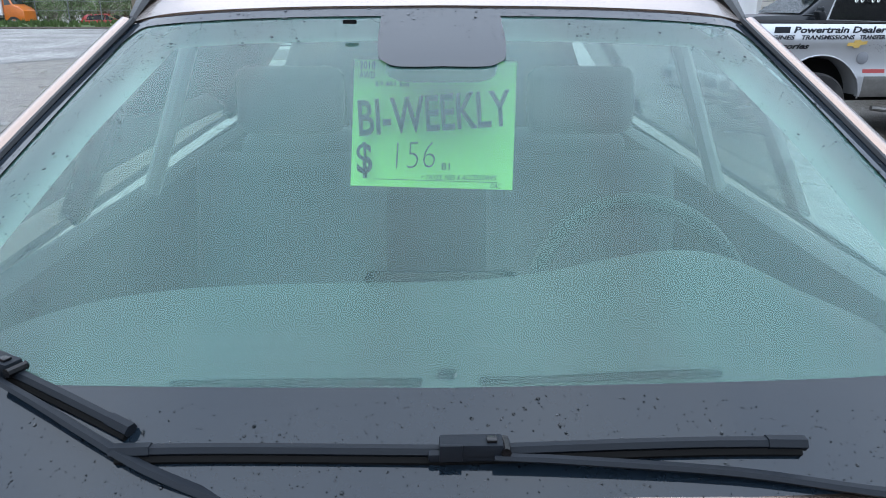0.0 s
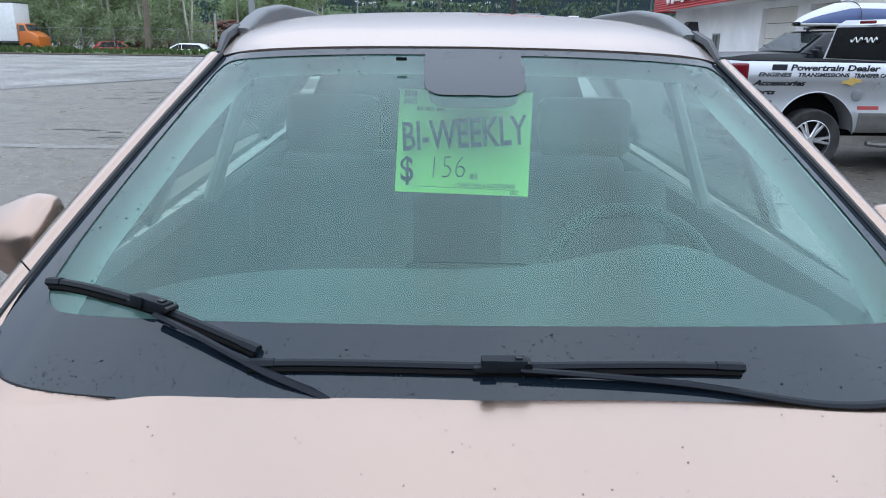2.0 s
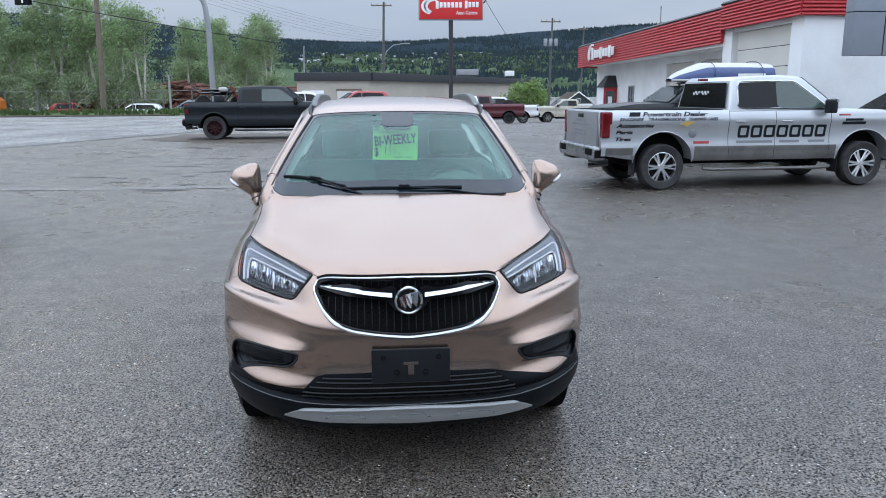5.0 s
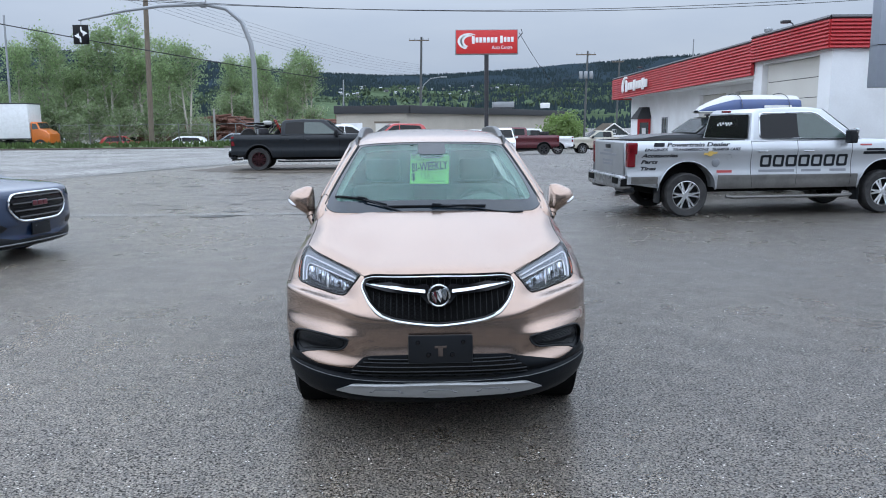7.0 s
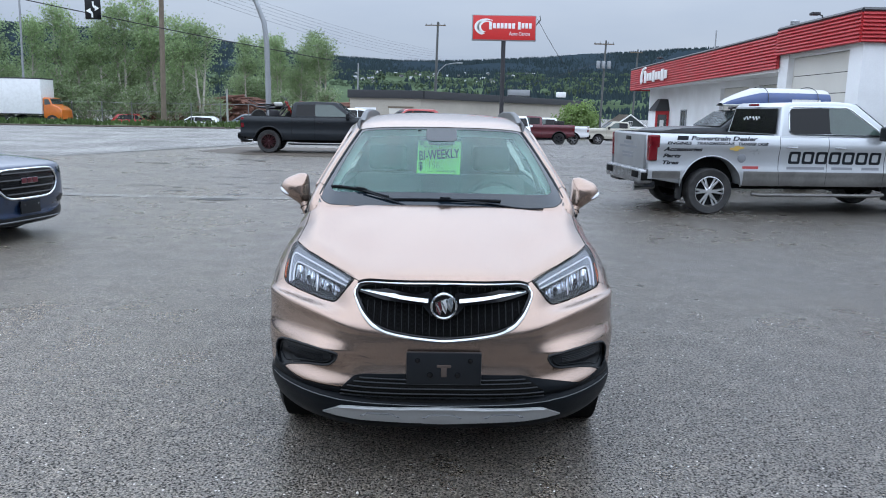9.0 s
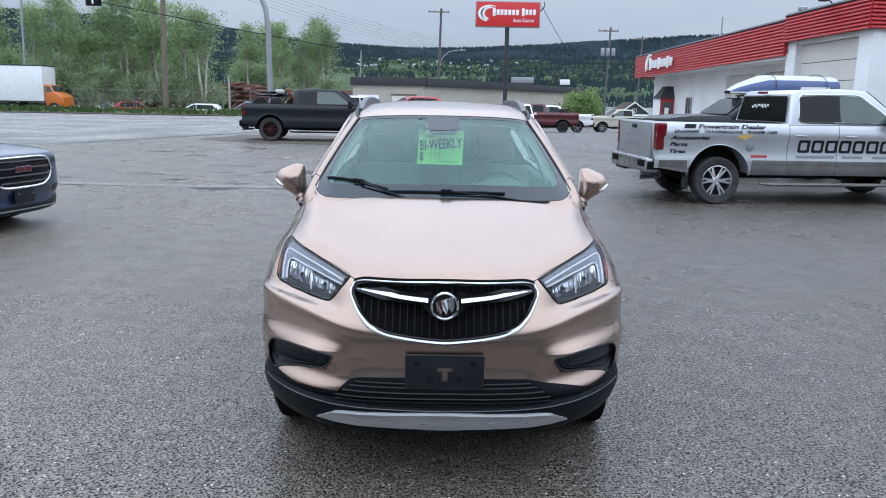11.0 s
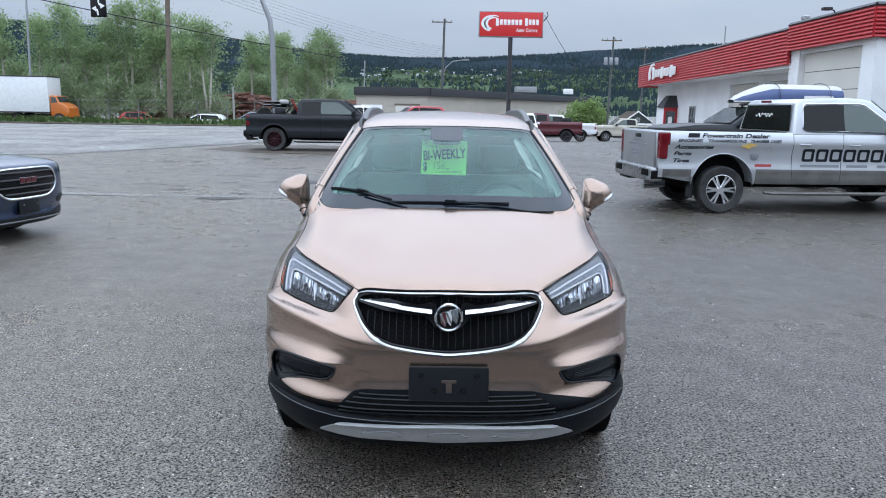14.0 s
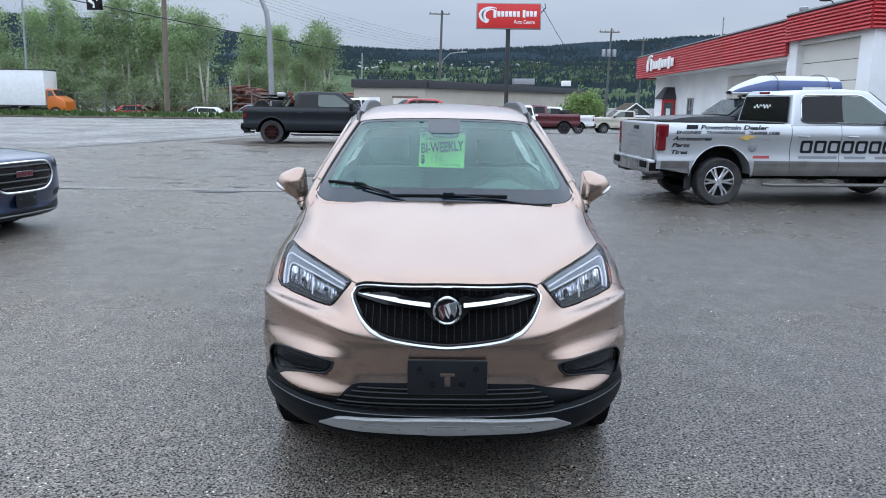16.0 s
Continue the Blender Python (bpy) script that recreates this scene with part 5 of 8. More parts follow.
xs = np.concatenate([np.array([-3000, -1200, -500, -200, -90, -50]), np.linspace(-30, 30, 121), np.array([50, 90, 200, 500, 1200, 3000])])
ys = np.concatenate([np.array([-300, -80, -30]), np.linspace(-12, 45, 115), np.array([60, 90, 200, 500, 1200, 3500])])
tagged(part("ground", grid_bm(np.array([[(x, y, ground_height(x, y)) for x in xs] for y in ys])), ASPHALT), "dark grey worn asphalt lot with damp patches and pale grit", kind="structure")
sheet_ob("road", [(-140, 30), (-32, 16.2), (-12.4, 21.2), (-9.1, 30.5), (-4, 46), (9, 70), (30, 130), (12, 140), (-9, 66), (-17.3, 56.6), (-33, 55.8), (-140, 52)], ROAD, "pale grey asphalt road beside the lot", 0.006)


def patch_bm(pts, z, rough_edge, seed, step=.25):
    """A flat patch with a ragged edge."""
    r = random.Random(seed)
    bm = bmesh.new()
    ring = []
    n = len(pts)
    for i in range(n):
        a, b = Vector((*pts[i], 0)), Vector((*pts[(i + 1) % n], 0))
        k = max(2, int((b - a).length / step))
        for q in range(k):
            p = a.lerp(b, q / k)
            ring.append(bm.verts.new((p.x + r.uniform(-rough_edge, rough_edge), p.y + r.uniform(-rough_edge, rough_edge) * .5, z)))
    bm.faces.new(ring)
    bmesh.ops.triangulate(bm, faces=bm.faces[:])
    return bm


TAR = mat("damp_dark_asphalt", (0.05, 0.049, 0.047), 0.35, var=0.3, scale=3, fine=60)
MUD = mat("brown_grit_on_asphalt", (0.085, 0.068, 0.052), 0.7, var=0.3, scale=1.2, fine=40, bump=0.004)
PALE = asphalt("pale_worn_seam", (0.27, 0.25, 0.22), 0.5, 0.32, 0.05, 1.0, 1.0)
tagged(part("worn_seam", patch_bm([(-9.5, 10.55), (-5.5, 10.3), (-1.2, 10.35), (-1.2, 10.62), (-5.5, 10.62), (-9.5, 10.95)], .008, .06, 1), PALE, None, smooth=False), "pale worn seam across the asphalt", kind="structure")
tagged(part("pothole", patch_bm([(-4.55, 10.12), (-4.1, 10.05), (-3.65, 10.12), (-3.7, 10.24), (-4.3, 10.27)], .009, .04, 2, .1), TAR, None, smooth=False), "small damp pothole in the asphalt", kind="structure")
for k, (x, y, w) in enumerate(((-6.2, 12.4, 1.6), (-3.6, 13.3, 1.3), (-5.0, 14.6, 2.2), (-7.5, 11.5, .9), (-2.7, 15.2, 1.1), (-4.5, 16.8, 1.6), (-7.6, 10.45, .5), (-6.8, 17.5, 1.4))):
    w *= .5
    tagged(part("crack", patch_bm([(x - w / 2, y), (x - w * .1, y + .09), (x + w / 2, y - .06), (x + w / 2, y + .02), (x, y + .17), (x - w / 2, y + .07)], .008, .045, 10 + k, .09), TAR, None, smooth=False), "dark damp crack in the asphalt", kind="structure")
rc = random.Random(31)
broken = bmesh.new()
for k in range(90):
    x, y = rc.uniform(-9.2, -1.2), rc.uniform(10.8, 21.5)
    if noise.noise(Vector((x * .22, y * .3, 2))) < -.05:
        continue
    w, d = rc.uniform(.10, .5), rc.uniform(.03, .12)
    ring = [broken.verts.new((x + w * math.cos(a) * rc.uniform(.6, 1), y + d * math.sin(a) * rc.uniform(.5, 1) + .05 * x * w, .0085)) for a in (q * math.pi / 6 for q in range(12))]
    broken.faces.new(ring)
tagged(part("broken_surface", broken, TAR, None, smooth=False), "dark damp hollows where the asphalt breaks up", kind="structure")
tagged(part("grit_patch", patch_bm([(-9.2, 25.2), (-7, 23.9), (-4, 23.4), (-2.5, 24.2), (-2.2, 27), (-5, 29.5), (-8.5, 29)], .008, .25, 5, .4), MUD, None, smooth=False), "brown muddy grit over the asphalt by the road", kind="structure")

lot_edge = along([(-40, 14.6), (-32, 16.25), (-12.5, 21.2), (-11.2, 25.0), (-9.1, 30.5), (-7.2, 36)], 90, False)
tagged(part("lot_edge", grid_bm(np.array([[(x + w + .08 * noise.noise(Vector((x * 2, y * 2, w))), y - w * .3, .0095) for x, y in lot_edge] for w in (-.11, .0, .14)])), TAR, None, smooth=False), "dark broken edge between the lot and the road", kind="structure")

# loose grit: small chips of stone strewn over the lot
rg = random.Random(21)
gv, gf = [], []
for k in range(9000):
    x, y = rg.uniform(-9, 9.5), -3.2 + 20 * rg.random() ** 1.3
    if noise.noise(Vector((x * .35, y * .35, 4))) < rg.uniform(-.5, .35) or (abs(x) < .95 and -.4 < y < 4):
        continue
    r = rg.uniform(.003, .0065) * (1.7 if rg.random() < .1 else 1)
    z = ground_height(x, y)
    i, a0 = len(gv), rg.uniform(0, 6.28)
    for q in range(5):
        a = a0 + q * 1.2566
        gv.append((x + r * math.cos(a) * rg.uniform(.7, 1.2), y + r * math.sin(a) * rg.uniform(.7, 1.2), z))
    gv.append((x + rg.uniform(-.3, .3) * r, y + rg.uniform(-.3, .3) * r, z + r * rg.uniform(.6, 1.1)))
    gf += [(i + q, i + (q + 1) % 5, i + 5) for q in range(5)]
grit_mesh = bpy.data.meshes.new("grit")
grit_mesh.from_pydata(gv, [], gf)
grit_mesh.materials.append(PEBBLE)
tagged(new("loose_grit", grit_mesh), "pale loose stone chips strewn over the asphalt", "grit", kind="stuff")
gv, gf = [], []
for k in range(1800):
    # coarser crumbs where the asphalt breaks up towards the street
    x, y = rg.uniform(-9.5, .5), rg.uniform(8.5, 27)
    if noise.noise(Vector((x * .3, y * .3, 8))) < rg.uniform(-.3, .4):
        continue
    r, z, i, a0 = rg.uniform(.006, .02), ground_height(x, y), len(gv), rg.uniform(0, 6.28)
    for q in range(5):
        a = a0 + q * 1.2566
        gv.append((x + r * math.cos(a) * rg.uniform(.7, 1.2), y + r * math.sin(a) * rg.uniform(.7, 1.2), z))
    gv.append((x, y, z + r * rg.uniform(.5, .9)))
    gf += [(i + q, i + (q + 1) % 5, i + 5) for q in range(5)]
crumb_mesh = bpy.data.meshes.new("crumbs")
crumb_mesh.from_pydata(gv, [], gf)
crumb_mesh.materials.append(CRUMB)
tagged(new("asphalt_crumbs", crumb_mesh), "dark asphalt crumbs where the lot breaks up", "grit", kind="stuff")
# ---- other vehicles: x forward from the rear axle, y to their left, z up ----
def side_y(z, hw, belt, top, tuck):
    """Half width of a body at a height: full below the belt, leaning in above it."""
    return hw * (1 - tuck * max(0, (z - belt) / (top - belt)))


def lean_in(bm, hw, belt, top, tuck):
    for v in bm.verts:
        s = 1 if v.co.y > 0 else -1
        if v.co.z > belt:
            v.co.y = v.co.y * (1 - tuck * (v.co.z - belt) / (top - belt))
    return bm


def panel_bm(poly, hw, belt, top, tuck, sgn, off=0.004, thick=0.004):
    bm = bmesh.new()
    f = bm.faces.new([bm.verts.new((x, sgn * (side_y(z, hw, belt, top, tuck) + off), z)) for x, z in poly])
    ext = bmesh.ops.extrude_face_region(bm, geom=[f])
    bmesh.ops.translate(bm, vec=(0, -sgn * thick, 0), verts=[v for v in ext["geom"] if isinstance(v, bmesh.types.BMVert)])
    bmesh.ops.recalc_face_normals(bm, faces=bm.faces[:])
    return bm


def across_bm(pts, hw0, hw1, bm=None):
    """A pane across the vehicle between two heights: pts is ((x0, z0), (x1, z1))."""
    bm = bm or bmesh.new()
    (x0, z0), (x1, z1) = pts
    vs = [bm.verts.new(p) for p in ((x0, -hw0, z0), (x0, hw0, z0), (x1, hw1, z1), (x1, -hw1, z1))]
    bm.faces.new(vs)
    bmesh.ops.solidify(bm, geom=bm.faces[:], thickness=0.006)
    return bm


def flank(z, hw):
    """Half width of a pickup's flank at a height: a shoulder under the rail, a waist, and a sill that tucks in."""
    return hw + .022 * math.exp(-((z - 1.16) / .07) ** 2) - .016 * math.exp(-((z - .93) / .12) ** 2) + .012 * math.exp(-((z - .72) / .05) ** 2) - .05 * max(0, (z - 1.24) / .12) ** 2 - .04 * max(0, (.62 - z) / .15) ** 2


def flank_bm(xs, low_z, top_z, hw, s, off=0.0, rows=16):
    """A flank panel between two height curves, with its rim turned in."""
    g = []
    for x in xs:
        z0, z1 = low_z(x), top_z(x)
        zs = [z0 + (z1 - z0) * k / rows for k in range(rows + 1)]
        ys = [flank(z, hw) + off for z in zs]
        g.append([(x, s * (ys[0] - .07), z0)] * (off == 0) + [(x, s * y, z) for y, z in zip(ys, zs)] + [(x, s * (ys[-1] - .07), z1)] * (off == 0))
    return grid_bm(np.array(g if s > 0 else g[::-1]))


def pickup(name, m, paint, label, rim_mat=ALLOY, rim_label="", tyre_r=0.392, wb=3.745, rear=1.08, bed_in=1.16, hw=1.015, low=None, group="", spokes=6):
    t = thing(name, m, label, "pickup truck", group)
    f = wb
    ar = tyre_r + (0.14 if low else 0.095)
    rise = .07 if low else .03
    nose_x = f + 0.95
    body = [(-rear + .03, .60), (-rear - .02, 1.0), (-rear - .03, 1.30), (-rear, 1.355), (bed_in, 1.345), (f - .62, 1.335), (f - .45, 1.36), (f + .25, 1.335), (nose_x - .22, 1.28), (nose_x - .06, 1.2), (nose_x, 1.0), (nose_x - .02, .62), (nose_x - .1, .5)]
    body += arc(f, tyre_r + rise, ar, 6, 174, 14) + arc(0, tyre_r + rise, ar, 6, 174, 14)
    def sill_z(x):
        for ax in (0, f):
            if abs(x - ax) < ar - .0005:
                return max(.50, tyre_r + rise + math.sqrt(ar * ar - (x - ax) ** 2))
        return .50 if x > -ar else .60

    def rail_z(x):
        return float(np.interp(x, [-rear - .03, -rear, bed_in, f - .62, f - .45, f + .25, nose_x - .22, nose_x - .06, nose_x], [1.31, 1.355, 1.345, 1.335, 1.36, 1.335, 1.28, 1.2, 1.02]))

    stations = sorted({round(x, 4) for ax in (0, f) for x in [ax + ar * math.cos(radians(d)) for d in range(0, 181, 6)] + [ax - ar - .002, ax + ar + .002]} | {round(x, 4) for x in np.linspace(-rear - .025, nose_x - .01, 30) if min(abs(x), abs(x - f)) > ar + .01})
    part("body", slab_bm(body, -hw + .06, hw - .06, 0.02, 2), paint, t)
    for s in (-1, 1):
        part("flank", flank_bm(stations, sill_z, rail_z, hw, s, 0, 20 if low else 12), paint, t)
    if low:
        for s in (-1, 1):
            part("dirty_sill", flank_bm(np.linspace(ar + .02, f - ar - .02, 12), lambda x: .495, lambda x: .745 - .003 * x, hw, s, .0025, 10), low, t, "lower flank covered in road grime")
            part("dirty_sill", flank_bm(np.linspace(-rear + .05, -ar - .015, 5), lambda x: .605, lambda x: .73, hw, s, .0025, 6), low, t)
            part("dirty_sill", flank_bm(np.linspace(f + ar + .02, nose_x - .06, 5), lambda x: .55, lambda x: .73, hw, s, .0025, 6), low, t)
    # the body is solid: a dark sheet paints the shaded inside of the bed
    part("bed_well", box_bm(rear + bed_in - .16, hw * 2 - .16, .02, ((bed_in - rear) / 2 - .01, 0, 1.352), .004), SEAM, t, "flat dark sheet for the shaded inside of the cargo bed")
    cab = [(bed_in - .02, 1.30), (bed_in + .06, 1.83), (bed_in + .16, 1.90), (bed_in + .9, 1.93), (f - 1.35, 1.915), (f - 1.2, 1.89), (f - .5, 1.34)]
    cb = slab_bm(cab, -hw + .01, hw - .01, 0.05, 3)
    part("cab", lean_in(cb, hw, 1.33, 1.93, 0.17), paint, t)
    for s in (-1, 1):
        part("rear_side_glass", panel_bm(rounded([(bed_in + .17, 1.38), (bed_in + .19, 1.80), (bed_in + .83, 1.82), (bed_in + .83, 1.38)], 3, .12), hw - .01, 1.33, 1.93, .17, s), GLOSS_BLACK, t)
        part("front_side_glass", panel_bm(rounded([(bed_in + .88, 1.38), (bed_in + .88, 1.82), (f - 1.36, 1.81), (f - .82, 1.42), (f - .80, 1.38)], 3, .12), hw - .01, 1.33, 1.93, .17, s), TINT_GLASS, t)
        part("middle_pillar", panel_bm([(bed_in + .80, 1.385), (bed_in + .80, 1.815), (bed_in + .91, 1.815), (bed_in + .91, 1.385)], hw - .01, 1.33, 1.93, .17, s, 0.003), GLOSS_BLACK, t)
        if name == "silver_pickup":
            wf = along(rounded([(bed_in + .15, 1.365), (bed_in + .17, 1.825), (f - 1.36, 1.835), (f - .79, 1.42), (f - .76, 1.365)], 3, .1), 60)
            part("window_trim", tube_bm([(x, s * (side_y(z, hw - .01, 1.33, 1.93, .17) + .004), z) for x, z in wf], .012, 5, closed=True), CHROME, t, "chrome window trim")
        for x in (bed_in, bed_in + .86, f - ar - .16):
            part("door_gap", tube_bm([(x + (.05 * max(0, (.75 - z) / .25) if x == bed_in else 0), s * (flank(z, hw) + .0005), z) for z in np.linspace(.52, 1.335, 14)], .0045, 4), SEAM, t)
        for x in (bed_in + .20, bed_in + 1.06):
            part("door_handle", box_bm(.19, .035, .03, (x, s * (hw + .02), 1.15), .01), CHROME if name == "silver_pickup" else paint, t)
        mirb = part("door_mirror", box_bm(.14, .2, .24, (f - .80, s * (hw + .13), 1.40), .04, 3), PLASTIC, t)
        part("mirror_cap", box_bm(.05, .21, .08, (f - .755, s * (hw + .13), 1.50), .02), CHROME if name == "silver_pickup" else paint, mirb)
        part("step_bar", tube_bm([(ar + .2, s * (hw - .02), .36), (ar + .35, s * (hw + .01), .345), (f - ar - .3, s * (hw + .01), .345), (f - ar - .12, s * (hw - .02), .36)], .045, 8, flat=.7), GRIME if name == "silver_pickup" else PLASTIC, t, "side step bar")
        tl = part("tail_light", join(box_bm(.18, .15, .21, (-rear + .06, s * (hw - .045), 1.225), .03, 3), box_bm(.14, .15, .36, (-rear + .045, s * (hw - .045), 1.08), .03, 3)) if low else box_bm(.12, .13, .36, (-rear + .05, s * (hw - .055), 1.12), .03, 3), RED_LENS, t, "red tail light")
        part("headlight", box_bm(.12, .3, .2, (nose_x - .07, s * (hw - .17), 1.02), .04), WHITE_LENS, t)
        for ax in (0, f):
            wheel(t, (ax, s * (hw - .14), tyre_r), tyre_r, .27, tyre_r * .66, s, rim_mat, spokes, rim_label=rim_label)
            part("wheel_arch_lip", tube_bm([(x, s * flank(z, hw), z) for x, z in arc(ax, tyre_r + rise, ar, 2, 178, 20)], .009 if low else .03, 6), PLASTIC if not low else paint, t)
            if low:
                part("mud_flap", box_bm(.012, .26, .34, (ax - ar + .03, s * (hw - .14), .42), .004), PLASTIC, t)
    for ax in (0, f):
        part("wheel_liner", box_bm(ar * 2 - .03, hw * 2 - .62, ar, (ax, 0, tyre_r + ar / 2)), SEAM, t)
    part("rear_window", across_bm(((bed_in - .026, 1.37), (bed_in + .03, 1.80)), hw * .86, hw * .76), GLOSS_BLACK, t)
    part("windshield", across_bm(((f - .53, 1.40), (f - 1.17, 1.895)), hw * .9, hw * .78), GLASS_CAR, t)
    part("tailgate", box_bm(.05, 1.66, .60, (-rear - .025, 0, 1.03), .02), TAILGATE if low else paint, t, "tailgate under a film of road dirt" if low else "")
    part("tailgate_handle", box_bm(.02, .28, .07, (-rear - .05, 0, 1.25), .01), PLASTIC, t)
    part("rear_bumper", box_bm(.22, hw * 2 - .06, .25, (-rear - .03, 0, .635), .06, 3), DULL_CHROME if name == "silver_pickup" else PLASTIC, t, "rear step bumper")
    for s in (-1, 1):
        part("bumper_inset", box_bm(.19, .012, .13, (-rear - .035, s * (hw - .028), .63), .004), SEAM, t, "black bumper corner pad")
        part("bumper_step", box_bm(.03, .34, .11, (-rear - .135, s * (hw - .30), .655), .012), SEAM, t, "black corner step of the bumper")
        part("bumper_skirt", box_bm(.2, .5, .1, (-rear + .04, s * (hw - .32), .50), .03), PLASTIC, t, "black bumper skirt")
    part("front_bumper", box_bm(.22, hw * 2 - .1, .26, (nose_x - .04, 0, .62), .06, 3), CHROME if low else PLASTIC, t)
    part("front_grille", box_bm(.06, 1.2, .32, (nose_x - .02, 0, 1.02), .03), PLASTIC, t)
    part("chassis", box_bm(f + 1.3, 1.3, .3, (f / 2, 0, .56), .05), SEAM, t)
    part("exhaust", tube_bm([(-rear + .3, -.45, .42), (-rear - .1, -.55, .40)], .04, 8), ALLOY, t)
    return t


def hatch(name, m, paint, label, length=4.4, hw=.88, height=1.5, category="car", group="", glass_m=GLOSS_BLACK, axle=0.3):
    """A plain hatchback or sport utility: x forward from its middle."""
    t = thing(name, m, label, category, group)
    a, b = -length / 2, length / 2
    k = height / 1.5
    ax = length * axle
    body = [(a + .05, .3), (a, .6), (a + .05, .95 * k), (a + .5, 1.0 * k), (b - 1.1, .95 * k), (b - .25, .82 * k), (b - .03, .65 * k), (b, .45), (b - .1, .28)]
    body += [(ax + .37, .28)] + arc(ax, .34, .37, 0, 180, 10) + [(ax - .37, .25), (-ax + .37, .25)] + arc(-ax, .34, .37, 0, 180, 10) + [(-ax - .37, .28)]
    part("body", slab_bm(body, -hw, hw, .07, 3), paint, t)
    cab = [(a + .08, .93 * k), (a + .45, 1.38 * k), (a + .7, 1.48 * k), (.2, 1.5 * k), (b - 1.85, 1.42 * k), (b - 1.0, .93 * k)]
    part("cabin", lean_in(slab_bm(cab, -hw + .03, hw - .03, .06, 3), hw, .93 * k, 1.5 * k, .22), paint, t)
    for s in (-1, 1):
        part("side_window", panel_bm(rounded([(a + .55, 1.0 * k), (a + .75, 1.36 * k), (-.05, 1.41 * k), (-.05, 1.0 * k)], 3, .12), hw - .03, .93 * k, 1.5 * k, .22, s), glass_m, t)
        part("side_window", panel_bm(rounded([(0, 1.0 * k), (0, 1.41 * k), (b - 1.95, 1.36 * k), (b - 1.3, 1.0 * k)], 3, .12), hw - .03, .93 * k, 1.5 * k, .22, s), glass_m, t)
        part("headlight", box_bm(.2, .34, .13, (b - .16, s * (hw - .2), .70 * k), .04), WHITE_LENS, t)
        part("tail_light", box_bm(.12, .22, .18, (a + .07, s * (hw - .12), .85 * k), .03), RED_LENS, t)
        part("door_mirror", box_bm(.12, .18, .13, (b - 1.35, s * (hw + .06), 1.0 * k), .04), paint, t)
        for q in (ax, -ax):
            wheel(t, (q, s * (hw - .12), .34), .34, .21, .22, s, ALLOY, 5)
    part("windshield", across_bm(((b - 1.06, .99 * k), (b - 1.80, 1.40 * k)), hw * .86, hw * .72), glass_m, t)
    part("rear_window", across_bm(((a + .18, 1.02 * k), (a + .45, 1.36 * k)), hw * .84, hw * .74), glass_m, t)
    part("bumper", box_bm(.12, hw * 1.9, .2, (b - .05, 0, .42), .04), PLASTIC, t)
    part("chassis", box_bm(length - .7, 1.3, .25, (0, 0, .38), .05), SEAM, t)
    return t


TINT_GLASS = mat("green_tinted_car_glass", (0.055, 0.08, 0.072), 0.05, var=0.35, scale=1.2, spec=0.8)
GLASS_CAR = mat("reflective_car_glass", (0.05, 0.062, 0.064), 0.06, var=0.1, spec=0.9)

# silver dealer pickup with decals
TRUCK = pickup("silver_pickup", pose(4.476, 10.3, 0, 0, 0, 4.7), SILVER_PAINT, "silver crew cab pickup with dark dealer lettering and grimy flanks", BRIGHT_ALLOY, low=GRIME, rim_label="bright alloy rim")


def decal(words, x0, x1, z, h, m=DECAL, slant=0.0, bold=0.0, parent=TRUCK, hw=1.015):
    bm = text_bm(words, h, x1 - x0, bold, 0.0008, slant)
    placed(bm, pose((x0 + x1) / 2, 0, z, 90, 0, 0))
    for v in bm.verts:
        v.co.y -= flank(v.co.z, hw) + .004
    part("lettering", bm, m, parent, smooth=False)


def on_flank(bm):
    """Sets a slab made about y = 0 on the truck's near flank."""
    for v in bm.verts:
        v.co.y -= flank(v.co.z, 1.015) + .004
    return bm


def bar(x0, x1, z, h, m=DECAL, name="decal_bar", lean=0.0):
    part(name, on_flank(slab_bm([(x0, z - h / 2), (x1, z - h / 2), (x1 + lean, z + h / 2), (x0 + lean, z + h / 2)], -.0015, .0015)), m, TRUCK, smooth=False)


decal("Powertrain Dealer", -.40, .76, 1.285, .075, slant=.3, bold=.0024)
bar(-.64, -.45, 1.285, .07, lean=.02)
decal("ENGINES", -.81, -.38, 1.20, .05, slant=.3, bold=.0018)
decal("TRANSMISSIONS", -.30, .36, 1.20, .05, slant=.3, bold=.0018)
decal("TRANSFER CASES", .42, .95, 1.20, .05, slant=.3, bold=.0018)
decal("Accessories", -.86, -.19, 1.10, .07, slant=.3, bold=.0024)
decal("Parts", -.86, -.55, .99, .065, slant=.3, bold=.0024)
decal("Tires", -.86, -.58, .875, .065, slant=.3, bold=.0024)
# dealer name and makes stand as plain shapes
for k in range(7):
    x = 1.33 + k * .24
    w = .205
    ring = along(rounded([(x, .875), (x + w, .875), (x + w + .01, 1.085), (x + .01, 1.085)], 4, .16), 40)
    mid = (x + w / 2 + .005, .98)
    fb = bmesh.new()
    outer = [fb.verts.new((a, 0, b)) for a, b in ring]
    inner = [fb.verts.new((mid[0] + (a - mid[0]) * (1 - .048 / (w / 2)), 0, mid[1] + (b - mid[1]) * (1 - .043 / .105))) for a, b in ring]
    for i in range(40):
        fb.faces.new((outer[i], outer[(i + 1) % 40], inner[(i + 1) % 40], inner[i]))
    part("name_block", on_flank(fb), DECAL, TRUCK, smooth=False)
for x0, x1 in ((1.31, 1.98), (2.11, 2.48), (2.65, 2.96)):
    bar(x0, x1, .805, .045, GREY_DECAL)
bar(.53, .81, .805, .045, RED_DECAL)
